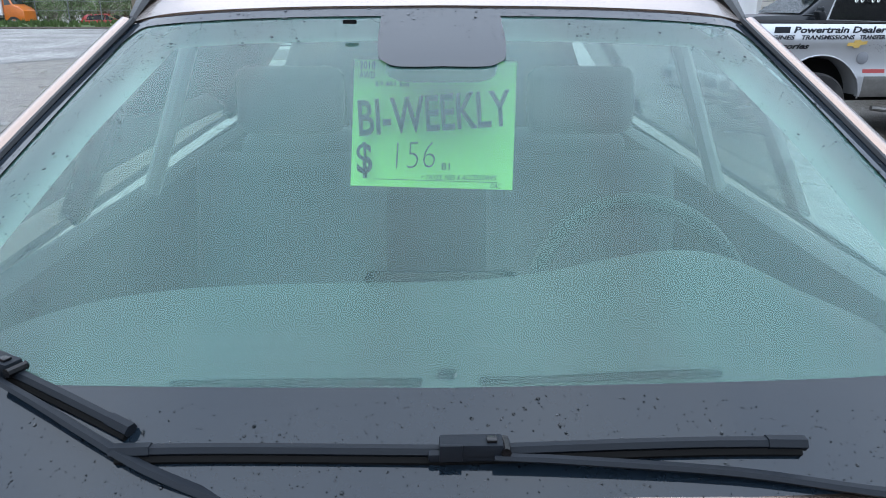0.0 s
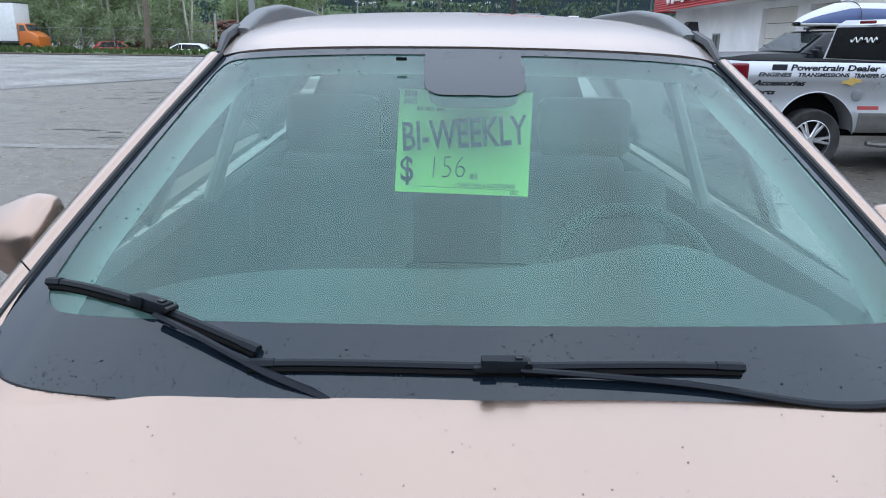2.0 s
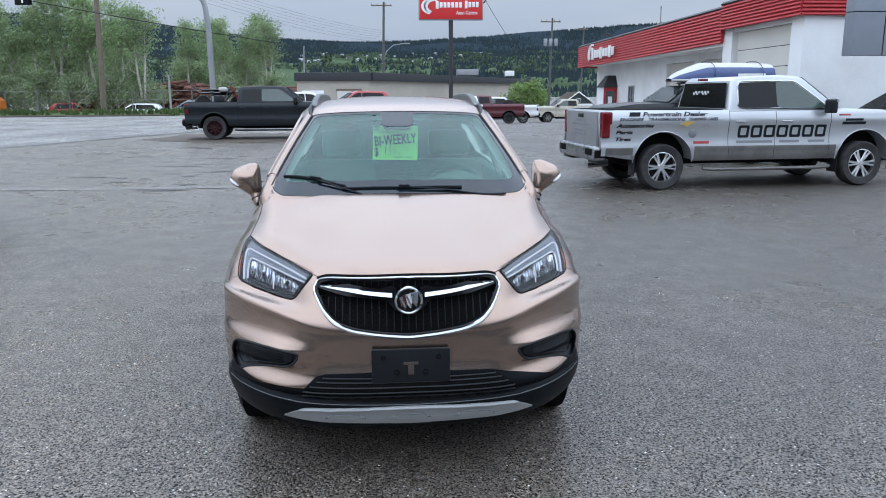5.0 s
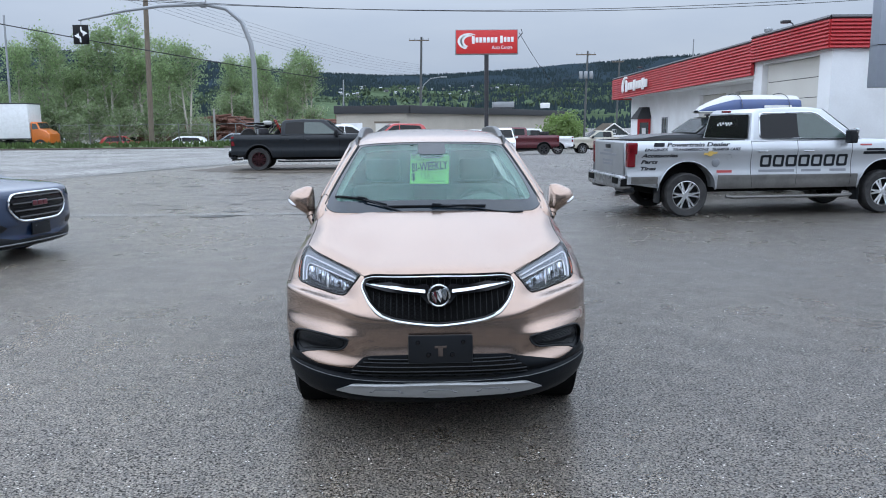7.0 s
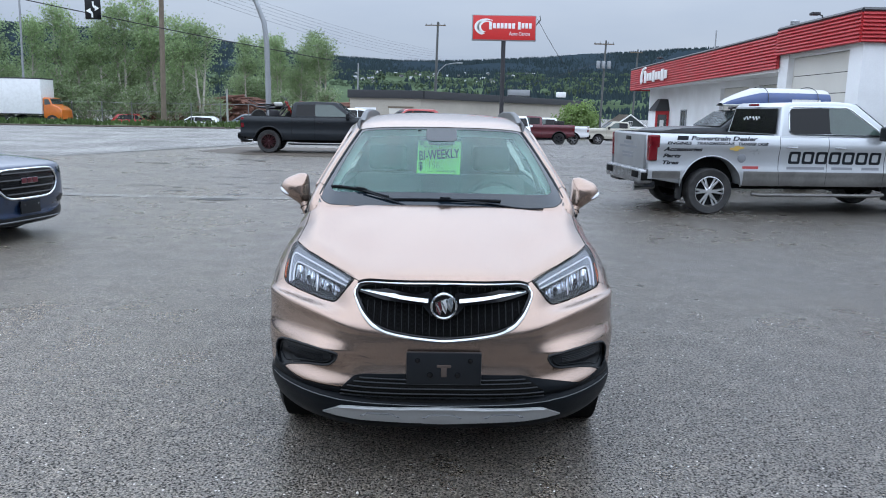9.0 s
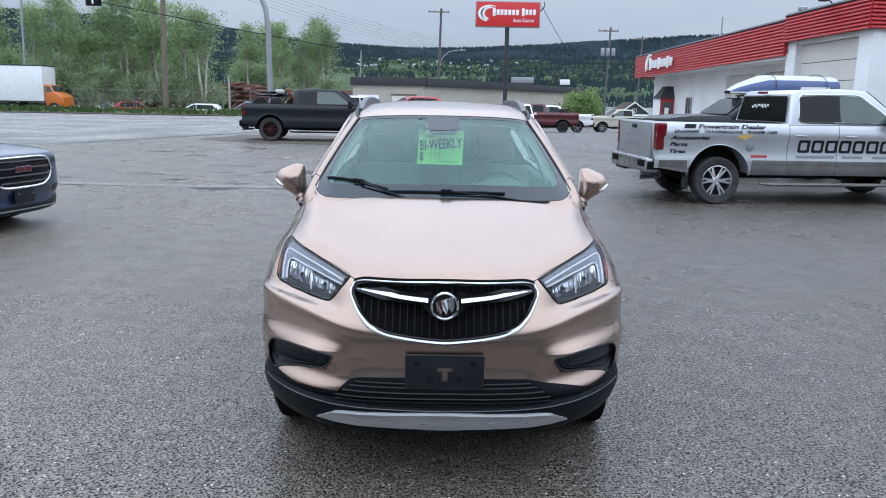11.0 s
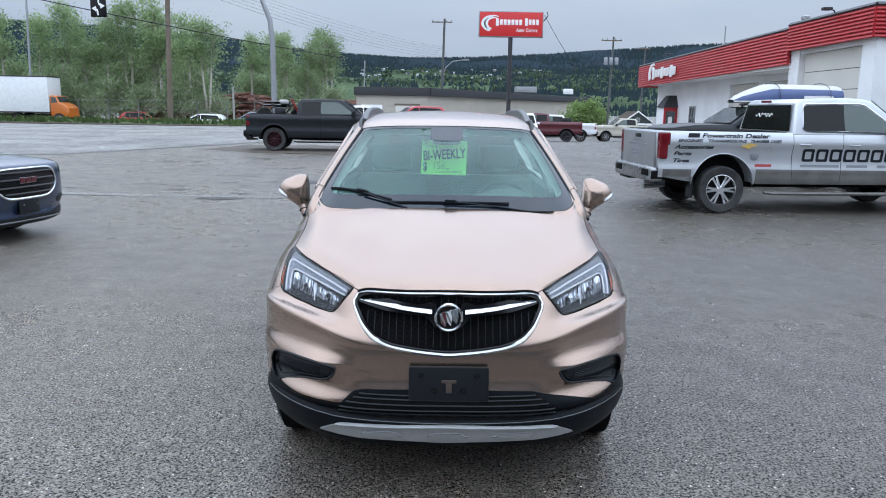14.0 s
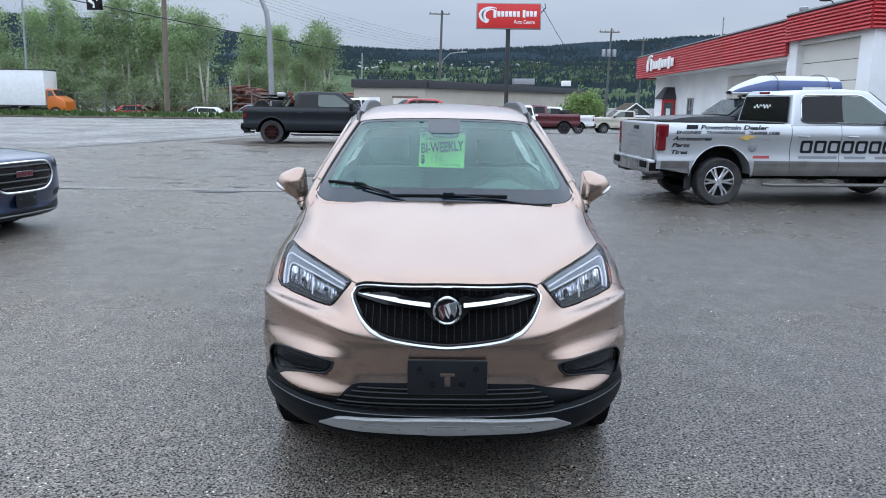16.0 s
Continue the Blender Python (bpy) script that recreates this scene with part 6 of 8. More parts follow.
part("cross_emblem", slab_bm([(.27, 1.10), (.34, 1.10), (.36, 1.08), (.42, 1.08), (.43, 1.11), (.51, 1.12), (.52, 1.155), (.45, 1.15), (.43, 1.17), (.36, 1.165), (.35, 1.14), (.28, 1.135)], -1.045, -1.035), GOLD_DECAL, TRUCK, smooth=False)
part("round_emblem", placed(lathe_bm([(.001, .003), (.07, .003), (.075, 0)], 24, "Y"), pose(.51, -1.006, .96)), GREY_DECAL, TRUCK)
bar(3.32, 3.66, 1.165, .04)
bar(3.27, 3.72, 1.105, .05)
bar(3.2, 3.42, 1.25, .03, RED_DECAL)
for z, w in ((1.17, .5), (1.10, .95), (.99, .6), (.93, .55)):
    part("tailgate_bar", box_bm(.004, w, .04, (-1.133, 0, z)), GREY_DECAL, TRUCK, smooth=False)
for y0, y1, wob in ((-.30, -.03, 5), (.02, .28, 4)):
    part("script_bar", tube_bm([(1.118 + .13 * (z2 - .02), y, 1.60 + z2) for y, z2 in ((y0 + (y1 - y0) * q / 40, .03 * math.sin(wob * math.pi * q / 40) + .03) for q in range(41))], .008, 5), WHITE_DECAL, TRUCK, "white handwriting-like bar on the rear window")
part("brake_light", box_bm(.05, .3, .04, (1.15, 0, 1.86), .01), RED_LENS, TRUCK)

# matte black pickup with motorbikes in its bed
pickup("black_pickup", pose(-6.55, 26.1, 0, 0, 0, 4), BLACK_PAINT, "matte black crew cab pickup with dark red rims", rim_mat=mat("red_wheel_rim", (0.035, 0.006, 0.009), 0.4, 0.3), tyre_r=.43, rear=1.0, bed_in=.85, spokes=8, rim_label="dark red rim")


def dirt_bike(m, tank, label):
    b = thing("dirt_bike", m, label, "motorcycle", "bikes in the pickup bed")
    for x in (0, 1.4):
        w = lathe_bm([(.27, -.03), (.32, -.05), (.34, 0), (.32, .05), (.27, .03)], 24, "Y", at=(x, 0, .34))
        part("tyre", w, RUBBER, b)
        sp = bmesh.new()
        for k in range(8):
            a = k * math.pi / 4
            tube_bm([(x, 0, .34), (x + .28 * math.cos(a), 0, .34 + .28 * math.sin(a))], .006, 4, sp)
        part("spokes", sp, ALLOY, b)
    part("fork", tube_bm([(1.4, .07, .34), (1.12, .07, 1.0)], .022, 6), RED_PAINT, b)
    part("fork", tube_bm([(1.4, -.07, .34), (1.12, -.07, 1.0)], .022, 6), RED_PAINT, b)
    part("handlebar", tube_bm([(1.05, -.4, 1.16), (1.1, -.18, 1.14), (1.12, 0, 1.05), (1.1, .18, 1.14), (1.05, .4, 1.16)], .014, 6), DARK_STEEL, b)
    part("frame", tube_bm([(1.1, 0, .92), (.75, 0, .45), (.35, 0, .4), (.3, 0, .78), (1.05, 0, .88)], .03, 6), DARK_STEEL, b)
    part("engine", box_bm(.34, .22, .34, (.62, 0, .5), .05), DARK_STEEL, b)
    part("tank", box_bm(.34, .17, .16, (.8, 0, .88), .06, 3), tank, b)
    part("seat", box_bm(.66, .13, .06, (.3, 0, .86), .025), GLOSS_BLACK, b)
    part("rear_mudguard", tube_bm([(0, 0, .86), (-.25, 0, .97), (-.5, 0, 1.12)], [.05, .045, .015], 6, flat=.3), GLOSS_BLACK, b)
    part("front_mudguard", tube_bm([(1.2, 0, .78), (1.45, 0, .80), (1.75, 0, .72)], [.06, .06, .03], 6, flat=.3), GLOSS_BLACK, b)
    return b


dirt_bike(pose(-7.0, 25.72, .93, 4, 0, 36), BOAT_WHITE, "white-tanked dirt bike with red forks in a pickup bed")
dirt_bike(pose(-7.12, 26.2, .84, 14, 0, 22), GLOSS_BLACK, "black dirt bike with red forks leaning in the pickup bed")

# black pickup with a boat on its roof, behind the silver one
LOWCAB = pickup("black_pickup", pose(9.0, 14.6, 0, 0, 0, 180), BLACK_PAINT, "black crew cab pickup carrying a small boat on its roof rack", rear=1.0, wb=3.3)
# its cab is lower and its screen steeper, its hood higher
for ob in LOWCAB.children:
    if ob.type == "MESH":
        for v in ob.data.vertices:
            x, z = v.co.x, v.co.z
            if z > 1.34:
                v.co.z = 1.34 + (z - 1.34) * .77
                if x > 1.8:
                    v.co.x = x + (z - 1.34) * .38
            if x > 2.6 and 1.1 < z < 1.42:
                v.co.z += .05
BOAT = thing("dinghy", pose(6.515, 14.6, 1.89, 0, 0, 0) @ Matrix.Diagonal((.862, 1, 1.1, 1)), "upturned blue and white dinghy strapped on a pickup roof rack", "boat")
hullb = []
for k in range(17):
    s = k / 16
    w = .62 * min(1, (.12 + s * 3.2) ** .55 if s < .3 else 1)
    hk = .37 * min(1, .12 + (s * 2.6) ** .7) - .06 * max(0, s - .7)
    hullb.append([(s * 2.66, w * math.cos(a), .02 + hk * (math.sin(a) ** .6 if math.sin(a) > 0 else 0)) for a in np.linspace(0, math.pi, 17)])
hullb = np.array(hullb)
part("hull_side", grid_bm(hullb[:, 13:]), BOAT_BLUE, BOAT, "blue hull side")
part("hull_side", grid_bm(hullb[:, :4]), BOAT_BLUE, BOAT, "blue hull side")
part("hull_bottom", grid_bm(hullb[:, 3:14]), BOAT_WHITE, BOAT, "white hull bottom")
endb = bmesh.new()
endb.faces.new([endb.verts.new(p) for p in hullb[-1]])
part("transom", endb, BOAT_BLUE, BOAT)
part("gunwale", tube_bm([p for p in hullb[:, -1]], .022, 6), BOAT_WHITE, BOAT)
part("gunwale", tube_bm([p for p in hullb[:, 0]], .022, 6), BOAT_WHITE, BOAT)
part("name_mark", box_bm(.75, .004, .06, (2.0, -.628, .12)), WHITE_DECAL, BOAT)
for x in (1.0, 2.3):
    part("strap", tube_bm([(x, .66 * math.cos(a), .03 + .385 * max(0, math.sin(a)) ** .6) for a in np.linspace(0, math.pi, 15)], .009, 4), DARK_STEEL, BOAT)
RACK = thing("roof_rack", pose(6.515, 14.6, 1.79), "black roof rack bars under a dinghy", "roof rack")
for x in (.5, 1.9):
    part("bar", tube_bm([(x, -.75, .068), (x, .75, .068)], .025, 8), DARK_STEEL, RACK)
    for y in (-.6, .6):
        part("foot", tube_bm([(x, y, -.02), (x, y, .06)], .03, 8), DARK_STEEL, RACK)

hatch("black_car", pose(13.4, 15.3, 0, 0, 0, 180), BLACK_PAINT, "black car parked beside the white garage", 4.8, .95, 1.7)

# navy sport utility, its nose towards the lot
NAVY = hatch("navy_utility", pose(-7.39, 6.169, 0, 0, 0, -12), NAVY_PAINT, "dark navy sport utility with a chrome-framed black grille", 4.0, .84, 1.72, axle=.37)
fr = pose(2.45, 0, -.03, 0, 0, 90)
# an upright face with rounded corners, and a long flat hood
across = ((0, 0), (.25, .008), (.48, .03), (.66, .085), (.79, .19), (.855, .36), (.875, .62))
rows_n = ((.22, .13), (.27, .055), (.33, .035), (.40, .045), (.46, .03), (.55, .0), (.70, .0), (.84, .012), (.92, .035), (.955, .075), (.985, .18), (1.01, .36), (1.035, .62), (1.055, .95))
nav = mirrored(spline([[(x * (1 - .03 * max(0, (z - .8) / .25) - .04 * max(0, (.4 - z) / .18)), y + dy, z - .03 * max(0, (z - .9) / .15) * (x / .8) ** 2) for x, y in across] for z, dy in rows_n], 5, 6))
nw = len(nav[0])
nav_tree = BVHTree.FromPolygons([Vector(p) for row in nav for p in row], [(i * nw + j, i * nw + j + 1, (i + 1) * nw + j + 1, (i + 1) * nw + j) for i in range(len(nav) - 1) for j in range(nw - 1)])


def on_navy(x, z, off=0.0):
    return on_front(x, z, off, nav_tree)


part("front_body", placed(grid_bm(nav), fr), NAVY_PAINT, NAVY)
hexa = rounded([(-.40, .905), (.40, .905), (.475, .84), (.50, .74), (.43, .63), (.31, .56), (-.31, .56), (-.43, .63), (-.50, .74), (-.475, .84)], 4, .3)
ng = new("grille")
ng.parent = NAVY
part("backing", placed(skin_bm(hexa, .004, 0, .05, on_navy), fr), GLOSS_BLACK, ng)
part("chrome_surround", placed(tube_bm([on_navy(x, z, .012) for x, z in along(hexa, 80)], .015, 6, closed=True), fr), CHROME, ng, "chrome grille frame")
for z, w in ((.615, .36), (.69, .43), (.78, .44), (.86, .41)):
    part("grille_slat", placed(tube_bm([on_navy(x, z, .010) for x in np.linspace(-w, w, 20)], .020, 6, flat=.8), fr), GLOSS_BLACK, ng)
for k in (-1, 0, 1):
    part("emblem_block", placed(box_bm(.075, .02, .062, on_navy(k * .09, .77, .02), .004), fr), MAROON_PAINT, ng)
    part("emblem_edge", placed(box_bm(.083, .012, .07, on_navy(k * .09, .77, .016), .004), fr), CHROME, ng)
part("lower_bumper", placed(skin_bm([(-.84, .42), (-.66, .40), (-.5, .36), (-.38, .335), (.38, .335), (.5, .36), (.66, .40), (.84, .42), (.80, .25), (0, .235), (-.80, .25)], .006, .02, .04, on_navy), fr), PLASTIC, NAVY, "black plastic lower bumper")
part("plate_bracket", placed(box_bm(.32, .02, .15, on_navy(0, .46, .03), .005), fr), PLASTIC, NAVY)
for x in (-.11, .11):
    for z in (.42, .50):
        part("bracket_bolt", placed(lathe_bm([(.001, .004), (.008, .003), (.009, 0)], 10, "Y", at=on_navy(x, z, .043)), fr), CHROME, NAVY)
part("bumper_bar", placed(tube_bm([on_navy(x, .29, .012) for x in np.linspace(-.62, .62, 24)], .012, 6), fr), RAIL, NAVY)
for s in (-1, 1):
    part("bumper_vent", placed(skin_bm([(s * x, z) for x, z in ((.52, .50), (.60, .545), (.74, .55), (.77, .50), (.70, .455), (.58, .45))][::s], .005, .01, .03, on_navy), fr), PLASTIC, NAVY)
for s in (-1, 1):
    part("headlight", placed(skin_bm([(s * .56, .885), (s * .74, .915), (s * .82, .87), (s * .80, .80), (s * .70, .80), (s * .60, .84)][::s], .006, .01, .04, on_navy), fr), GLASS_CAR, NAVY, "clear headlight")

# vehicles across the lot
pickup("maroon_pickup", pose(8.04, 49.5, ground_height(8, 49.5), 0, 0, 174), MAROON_PAINT, "maroon pickup with a spare tyre in its bed", DARK_STEEL, group="pickups at the far side of the lot", rear=1.0)
SPARE = thing("spare_tyre", pose(8.05, 49.5, 1.36 + ground_height(8, 49.5), 0, 0, 0), "black spare tyre lying in a pickup bed", "tyre")
part("tyre", lathe_bm([(.22, -.11), (.34, -.12), (.37, 0), (.34, .12), (.22, .11)], 24, "Z", at=(0, 0, .12)), RUBBER, SPARE)
pickup("white_pickup", pose(5.4, 54.5, ground_height(5.4, 54.5), 0, 0, 174), WHITE_PAINT, "white pickup parked behind a maroon one", group="pickups at the far side of the lot")
pickup("white_pickup", pose(9.7, 53.5, ground_height(9.7, 53.5), 0, 0, 173), WHITE_PAINT, "white pickup with a black bumper beside a cream pickup", group="pickups at the far side of the lot", rear=1.1)
pickup("cream_pickup", pose(16.7, 61.0, ground_height(16.7, 61), 0, 0, 180), CREAM_PAINT, "dusty cream crew cab pickup parked across the lot", group="pickups at the far side of the lot")
hatch("white_utility", pose(-5.2, 42, 0, 0, 0, 20), WHITE_PAINT, "white sport utility parked behind a black pickup", 4.8, .95, 1.75)
hatch("white_utility", pose(4.6, 45, ground_height(4.6, 45), 0, 0, 265), WHITE_PAINT, "white sport utility beside a maroon pickup", 4.6, .93, 1.75)
hatch("red_utility", pose(-2.4, 52, 0, 0, 0, 200), RED_PAINT, "red sport utility parked at the back of the lot", 4.7, .93, 1.8)
hatch("red_hatchback", pose(-27.5, 66, -.55, 0, 0, 0), RED_PAINT, "red hatchback beyond the grassy verge", 4.3, .88, 1.5, group="cars behind the verge")
hatch("white_sedan", pose(-22.3, 66, -.6, 0, 0, 185), WHITE_PAINT, "white car beyond the grassy verge", 4.5, .88, 1.45, group="cars behind the verge")
hatch("grey_utility", pose(-17.6, 66, -.5, 0, 0, 180), GREY_PAINT, "grey sport utility beyond the grassy verge", 4.5, .9, 1.6, group="cars behind the verge")
hatch("grey_utility", pose(-13.2, 67, -.5, 0, 0, 182), GREY_PAINT, "grey sport utility beyond the grassy verge", 4.5, .9, 1.6, group="cars behind the verge")

# box lorry with an orange cab
LORRY = thing("box_lorry", pose(-35.6, 60.5, -.2, 0, 0, 4), "white box trailer lorry with an orange conventional cab", "truck")
part("box", box_bm(9.9, 2.5, 2.9, (-2.15, 0, 2.45), .04), WHITE_PAINT, LORRY, "white cargo box")
for z in (1.04, 3.9):
    part("box_rail", box_bm(9.94, 2.54, .09, (-2.15, 0, z), .01), DARK_STEEL, LORRY)
part("cab", slab_bm([(2.84, .7), (2.84, 2.35), (2.94, 2.42), (3.34, 2.35), (3.55, 1.85), (4.0, 1.65), (4.27, 1.4), (4.3, .65)], -1.1, 1.1, .08, 3), ORANGE_PAINT, LORRY, "orange cab and bonnet")
for s in (-1, 1):
    part("cab_window", panel_bm([(2.96, 1.8), (2.96, 2.28), (3.3, 2.25), (3.46, 1.85)], 1.1, 9, 10, 0, s), GLASS_CAR, LORRY)
    for x in (-6.5, -5.4, 3.5, .2):
        wheel(LORRY, (x, s * .98, .5), .5, .28, .29, s, ALLOY, 6)
part("windshield", across_bm(((3.56, 1.88), (3.37, 2.32)), .98, .95), GLASS_CAR, LORRY)
part("frame", box_bm(10.5, .9, .25, (-2.2, 0, .75), .02), DARK_STEEL, LORRY)
# ---- the tyre garage: white walls under a red ribbed fascia ----
def wall_box(name, x0, x1, y0, y1, z0, z1, m, parent, label="", bevel=0.0):
    return part(name, box_bm(x1 - x0, y1 - y0, z1 - z0, ((x0 + x1) / 2, (y0 + y1) / 2, (z0 + z1) / 2), bevel), m, parent, label, smooth=False)


GARAGE = thing("tyre_garage", pose(0, 0, 0), "white single-storey tyre garage with a red ribbed fascia and beige doors", "building")
FX, S_Y, STEP_Y, N_Y = 11.42, 17.9, 23.1, 43.6
wall_box("south_wall", FX + .1, 27, S_Y + .02, S_Y + .3, -.4, 3.74, WHITE_WALL, GARAGE, "white painted block wall")
# bay wall at the street side, with a tall door
wall_box("pier", FX + .1, FX + .5, S_Y + .3, S_Y + .72, -.4, 3.74, WHITE_WALL, GARAGE)
wall_box("pier", FX + .1, FX + .5, STEP_Y - .6, STEP_Y + .1, -.4, 3.74, WHITE_WALL, GARAGE)
wall_box("lintel", FX + .14, FX + .5, S_Y + .72, STEP_Y - .6, 3.6, 3.74, WHITE_WALL, GARAGE)


def sectional_door(x, y0, y1, z1, rows, label):
    d = new("garage_door")
    d.parent = GARAGE
    h = z1 / rows
    for k in range(rows):
        wall_box("door_panel", x, x + .06, y0, y1, k * h + .01, (k + 1) * h - .01, BEIGE_DOOR, d)
    wall_box("door_backing", x + .03, x + .08, y0, y1, 0, z1, SEAM, d)
    return d


sectional_door(FX + .3, S_Y + .72, STEP_Y - .6, 3.6, 6, "")
# recessed front under the long eave
RX = 12.6
bays = [(STEP_Y + .1, 24.2, "wall"), (24.2, 27.4, "door"), (27.4, 28.4, "wall"), (28.4, 31.6, "door"), (31.6, 34.2, "wall"), (34.2, 37.2, "wall"), (37.2, N_Y, "wall")]
for y0, y1, kind in bays:
    if kind == "wall":
        wall_box("front_wall", RX, RX + .25, y0, y1, -.4, 3.3, WHITE_WALL, GARAGE)
    else:
        sectional_door(RX + .18, y0, y1, 2.9, 5, "")
        wall_box("lintel", RX, RX + .25, y0, y1, 2.9, 3.3, WHITE_WALL, GARAGE)
wall_box("end_wall", RX + .25, 27, N_Y - .25, N_Y, -.4, 3.3, WHITE_WALL, GARAGE)
wall_box("step_wall", FX + .5, RX, STEP_Y, STEP_Y + .1, -.4, 3.3, WHITE_WALL, GARAGE)
wn1 = new("window")
wn1.parent = GARAGE
wall_box("pane", RX - .03, RX - .005, 36.3, 37.0, 1.15, 1.9, GLASS_CAR, wn1)
for y0, y1, z0, z1 in ((36.2, 37.1, 1.08, 1.15), (36.2, 37.1, 1.9, 1.97), (36.2, 36.3, 1.15, 1.9), (37.0, 37.1, 1.15, 1.9), (36.62, 36.68, 1.15, 1.9)):
    wall_box("window_frame", RX - .06, RX + .01, y0, y1, z0, z1, GALV, wn1)
porch = new("porch")
porch.parent = GARAGE
hoodb = bmesh.new()
low4 = [hoodb.verts.new(p) for p in ((RX - .82, 39.2, 1.9), (RX, 39.2, 1.9), (RX, 40.7, 1.9), (RX - .82, 40.7, 1.9))]
top4 = [hoodb.verts.new(p) for p in ((RX - .42, 39.65, 2.56), (RX, 39.65, 2.56), (RX, 40.25, 2.56), (RX - .42, 40.25, 2.56))]
hoodb.faces.new(low4[::-1])
hoodb.faces.new(top4)
for k in range(4):
    hoodb.faces.new((low4[k], low4[(k + 1) % 4], top4[(k + 1) % 4], top4[k]))
part("porch_hood", hoodb, DARK_ROOF, porch, "dark shingled porch hood", smooth=False)
wall_box("porch_wall", RX - .72, RX, 39.36, 40.6, -.4, 1.9, WHITE_WALL, porch)
for x0, x1 in ((-.74, -.64), (-.12, -.02)):
    wall_box("door_post", RX + x0, RX + x1, 39.28, 39.38, -.4, 1.9, RED_CLADDING, porch, "red door post")
wall_box("door_head", RX - .64, RX - .12, 39.28, 39.38, 1.7, 1.9, RED_CLADDING, porch)
wall_box("porch_door", RX - .62, RX - .14, 39.31, 39.35, -.4, 1.7, GLASS_CAR, porch, "glazed door with a pale notice")
wall_box("notice", RX - .50, RX - .28, 39.29, 39.31, .9, 1.4, WHITE_DECAL, porch)


def fascia(name, p0, p1, b0, t0, b1, t1, n, label=""):
    """Ribbed metal cladding between two plan points; each rib is a lapped board."""
    f = new(name)
    f.parent = GARAGE
    d = Vector((p1[0] - p0[0], p1[1] - p0[1], 0)).normalized()
    nr = Vector((d.y, -d.x, 0))
    for k in range(n):
        bm = bmesh.new()
        pts = []
        for (p, b, t) in ((p0, b0, t0), (p1, b1, t1)):
            za, zb = b + (t - b) * k / n, b + (t - b) * (k + 1) / n
            base = Vector((p[0], p[1], 0))
            pts.append([base + nr * .05 + Vector((0, 0, za)), base + nr * .065 + Vector((0, 0, za + (zb - za) * .2)), base + nr * .012 + Vector((0, 0, zb)), base - nr * .06 + Vector((0, 0, zb)), base - nr * .06 + Vector((0, 0, za))])
        a, b = [[bm.verts.new(q) for q in s] for s in pts]
        for i in range(5):
            bm.faces.new((a[i], a[(i + 1) % 5], b[(i + 1) % 5], b[i]))
        bm.faces.new(a[::-1])
        bm.faces.new(b)
        bmesh.ops.recalc_face_normals(bm, faces=bm.faces[:])
        part("cladding_board", bm, RED_CLADDING, f, smooth=False)
    cap = tube_bm([(p0[0], p0[1], t0 + .03), (p1[0], p1[1], t1 + .03)], .07, 4)
    part("parapet_cap", cap, DARK_STEEL, f, "dark metal parapet cap")


fascia("fascia", (FX, N_Y), (FX, STEP_Y), 3.09, 4.29, 3.29, 4.43, 10)
fascia("fascia", (FX - .05, STEP_Y), (FX - .05, S_Y - .06), 3.72, 4.54, 3.72, 4.54, 8)
fascia("fascia", (FX - .05, S_Y - .06), (27, S_Y - .06), 3.72, 4.54, 3.72, 4.54, 8)
fascia("fascia", (27, N_Y + .05), (FX, N_Y + .05), 3.09, 4.29, 3.09, 4.29, 10)
part("soffit", slab_bm([(FX + .06, 3.18), (RX + .3, 3.18), (RX + .3, 3.34), (FX + .06, 3.34)], STEP_Y, N_Y - .02), WHITE_WALL, GARAGE, smooth=False)
wall_box("flat_roof", FX + .06, 27, S_Y + .05, STEP_Y, 4.2, 4.4, DARK_ROOF, GARAGE)
wall_box("flat_roof", FX + .06, 27, STEP_Y, N_Y - .05, 4.0, 4.2, DARK_ROOF, GARAGE)
wall_box("east_wall", 26.75, 27, S_Y, N_Y, 0, 4.0, WHITE_WALL, GARAGE)
wall_box("floor_slab", FX + .3, 27, S_Y, N_Y, .0, .03, CONCRETE, GARAGE)
# swoosh and name stand as a plain white shape
logo = new("fascia_sign")
logo.parent = GARAGE
for r0, r1, dz in ((.62, .50, 0), (.44, .36, -.03)):
    ar = arc(0, 0, r0 * 1.35, 70, 215, 14) + arc(.08, 0, r1 * 1.35, 215, 70, 14)
    bm = slab_bm([(-x, z * .7) for x, z in ar], -.05, .0)
    part("swoosh", placed(bm, pose(FX - .12, 40.2, 3.72 + dz, 0, 0, 90)), WHITE_DECAL, logo, smooth=False)
for k in range(8):
    yk = 39.9 - k * .56
    part("name_block", box_bm(.06, .42, .42 if k not in (0, 3, 6) else .6, (FX - .12, yk, 3.72), .02), WHITE_DECAL, logo)
for y, z in ((36.6, 4.55), (20.1, 4.72)):
    fl = thing("flood_light", pose(FX - .02, y, z - .19), "dark flood light on a roof-edge bracket", "lamp", "garage flood lights")
    part("bracket", tube_bm([(0, 0, 0), (-.06, 0, .15), (-.2, 0, .2)], .02, 6), DARK_STEEL, fl)
    part("head", box_bm(.26, .22, .09, (-.28, 0, .2), .03), DARK_STEEL, fl)
vent = thing("roof_vent", pose(14.2, 28.3, 4.42), "galvanised roof vent with a cap", "vent")
part("pipe", lathe_bm([(.1, 0), (.1, .95)], 16), GALV, vent)
part("cap", lathe_bm([(.17, .95), (.17, 1.07), (.04, 1.14)], 16), GALV, vent)
part("mast", tube_bm([(0, 12.5, 0), (0, 12.5, 1.6)], .03, 6), GALV, thing("roof_mast", pose(13.2, 22.0, 4.15), "thin metal mast on a flat roof", "mast"))

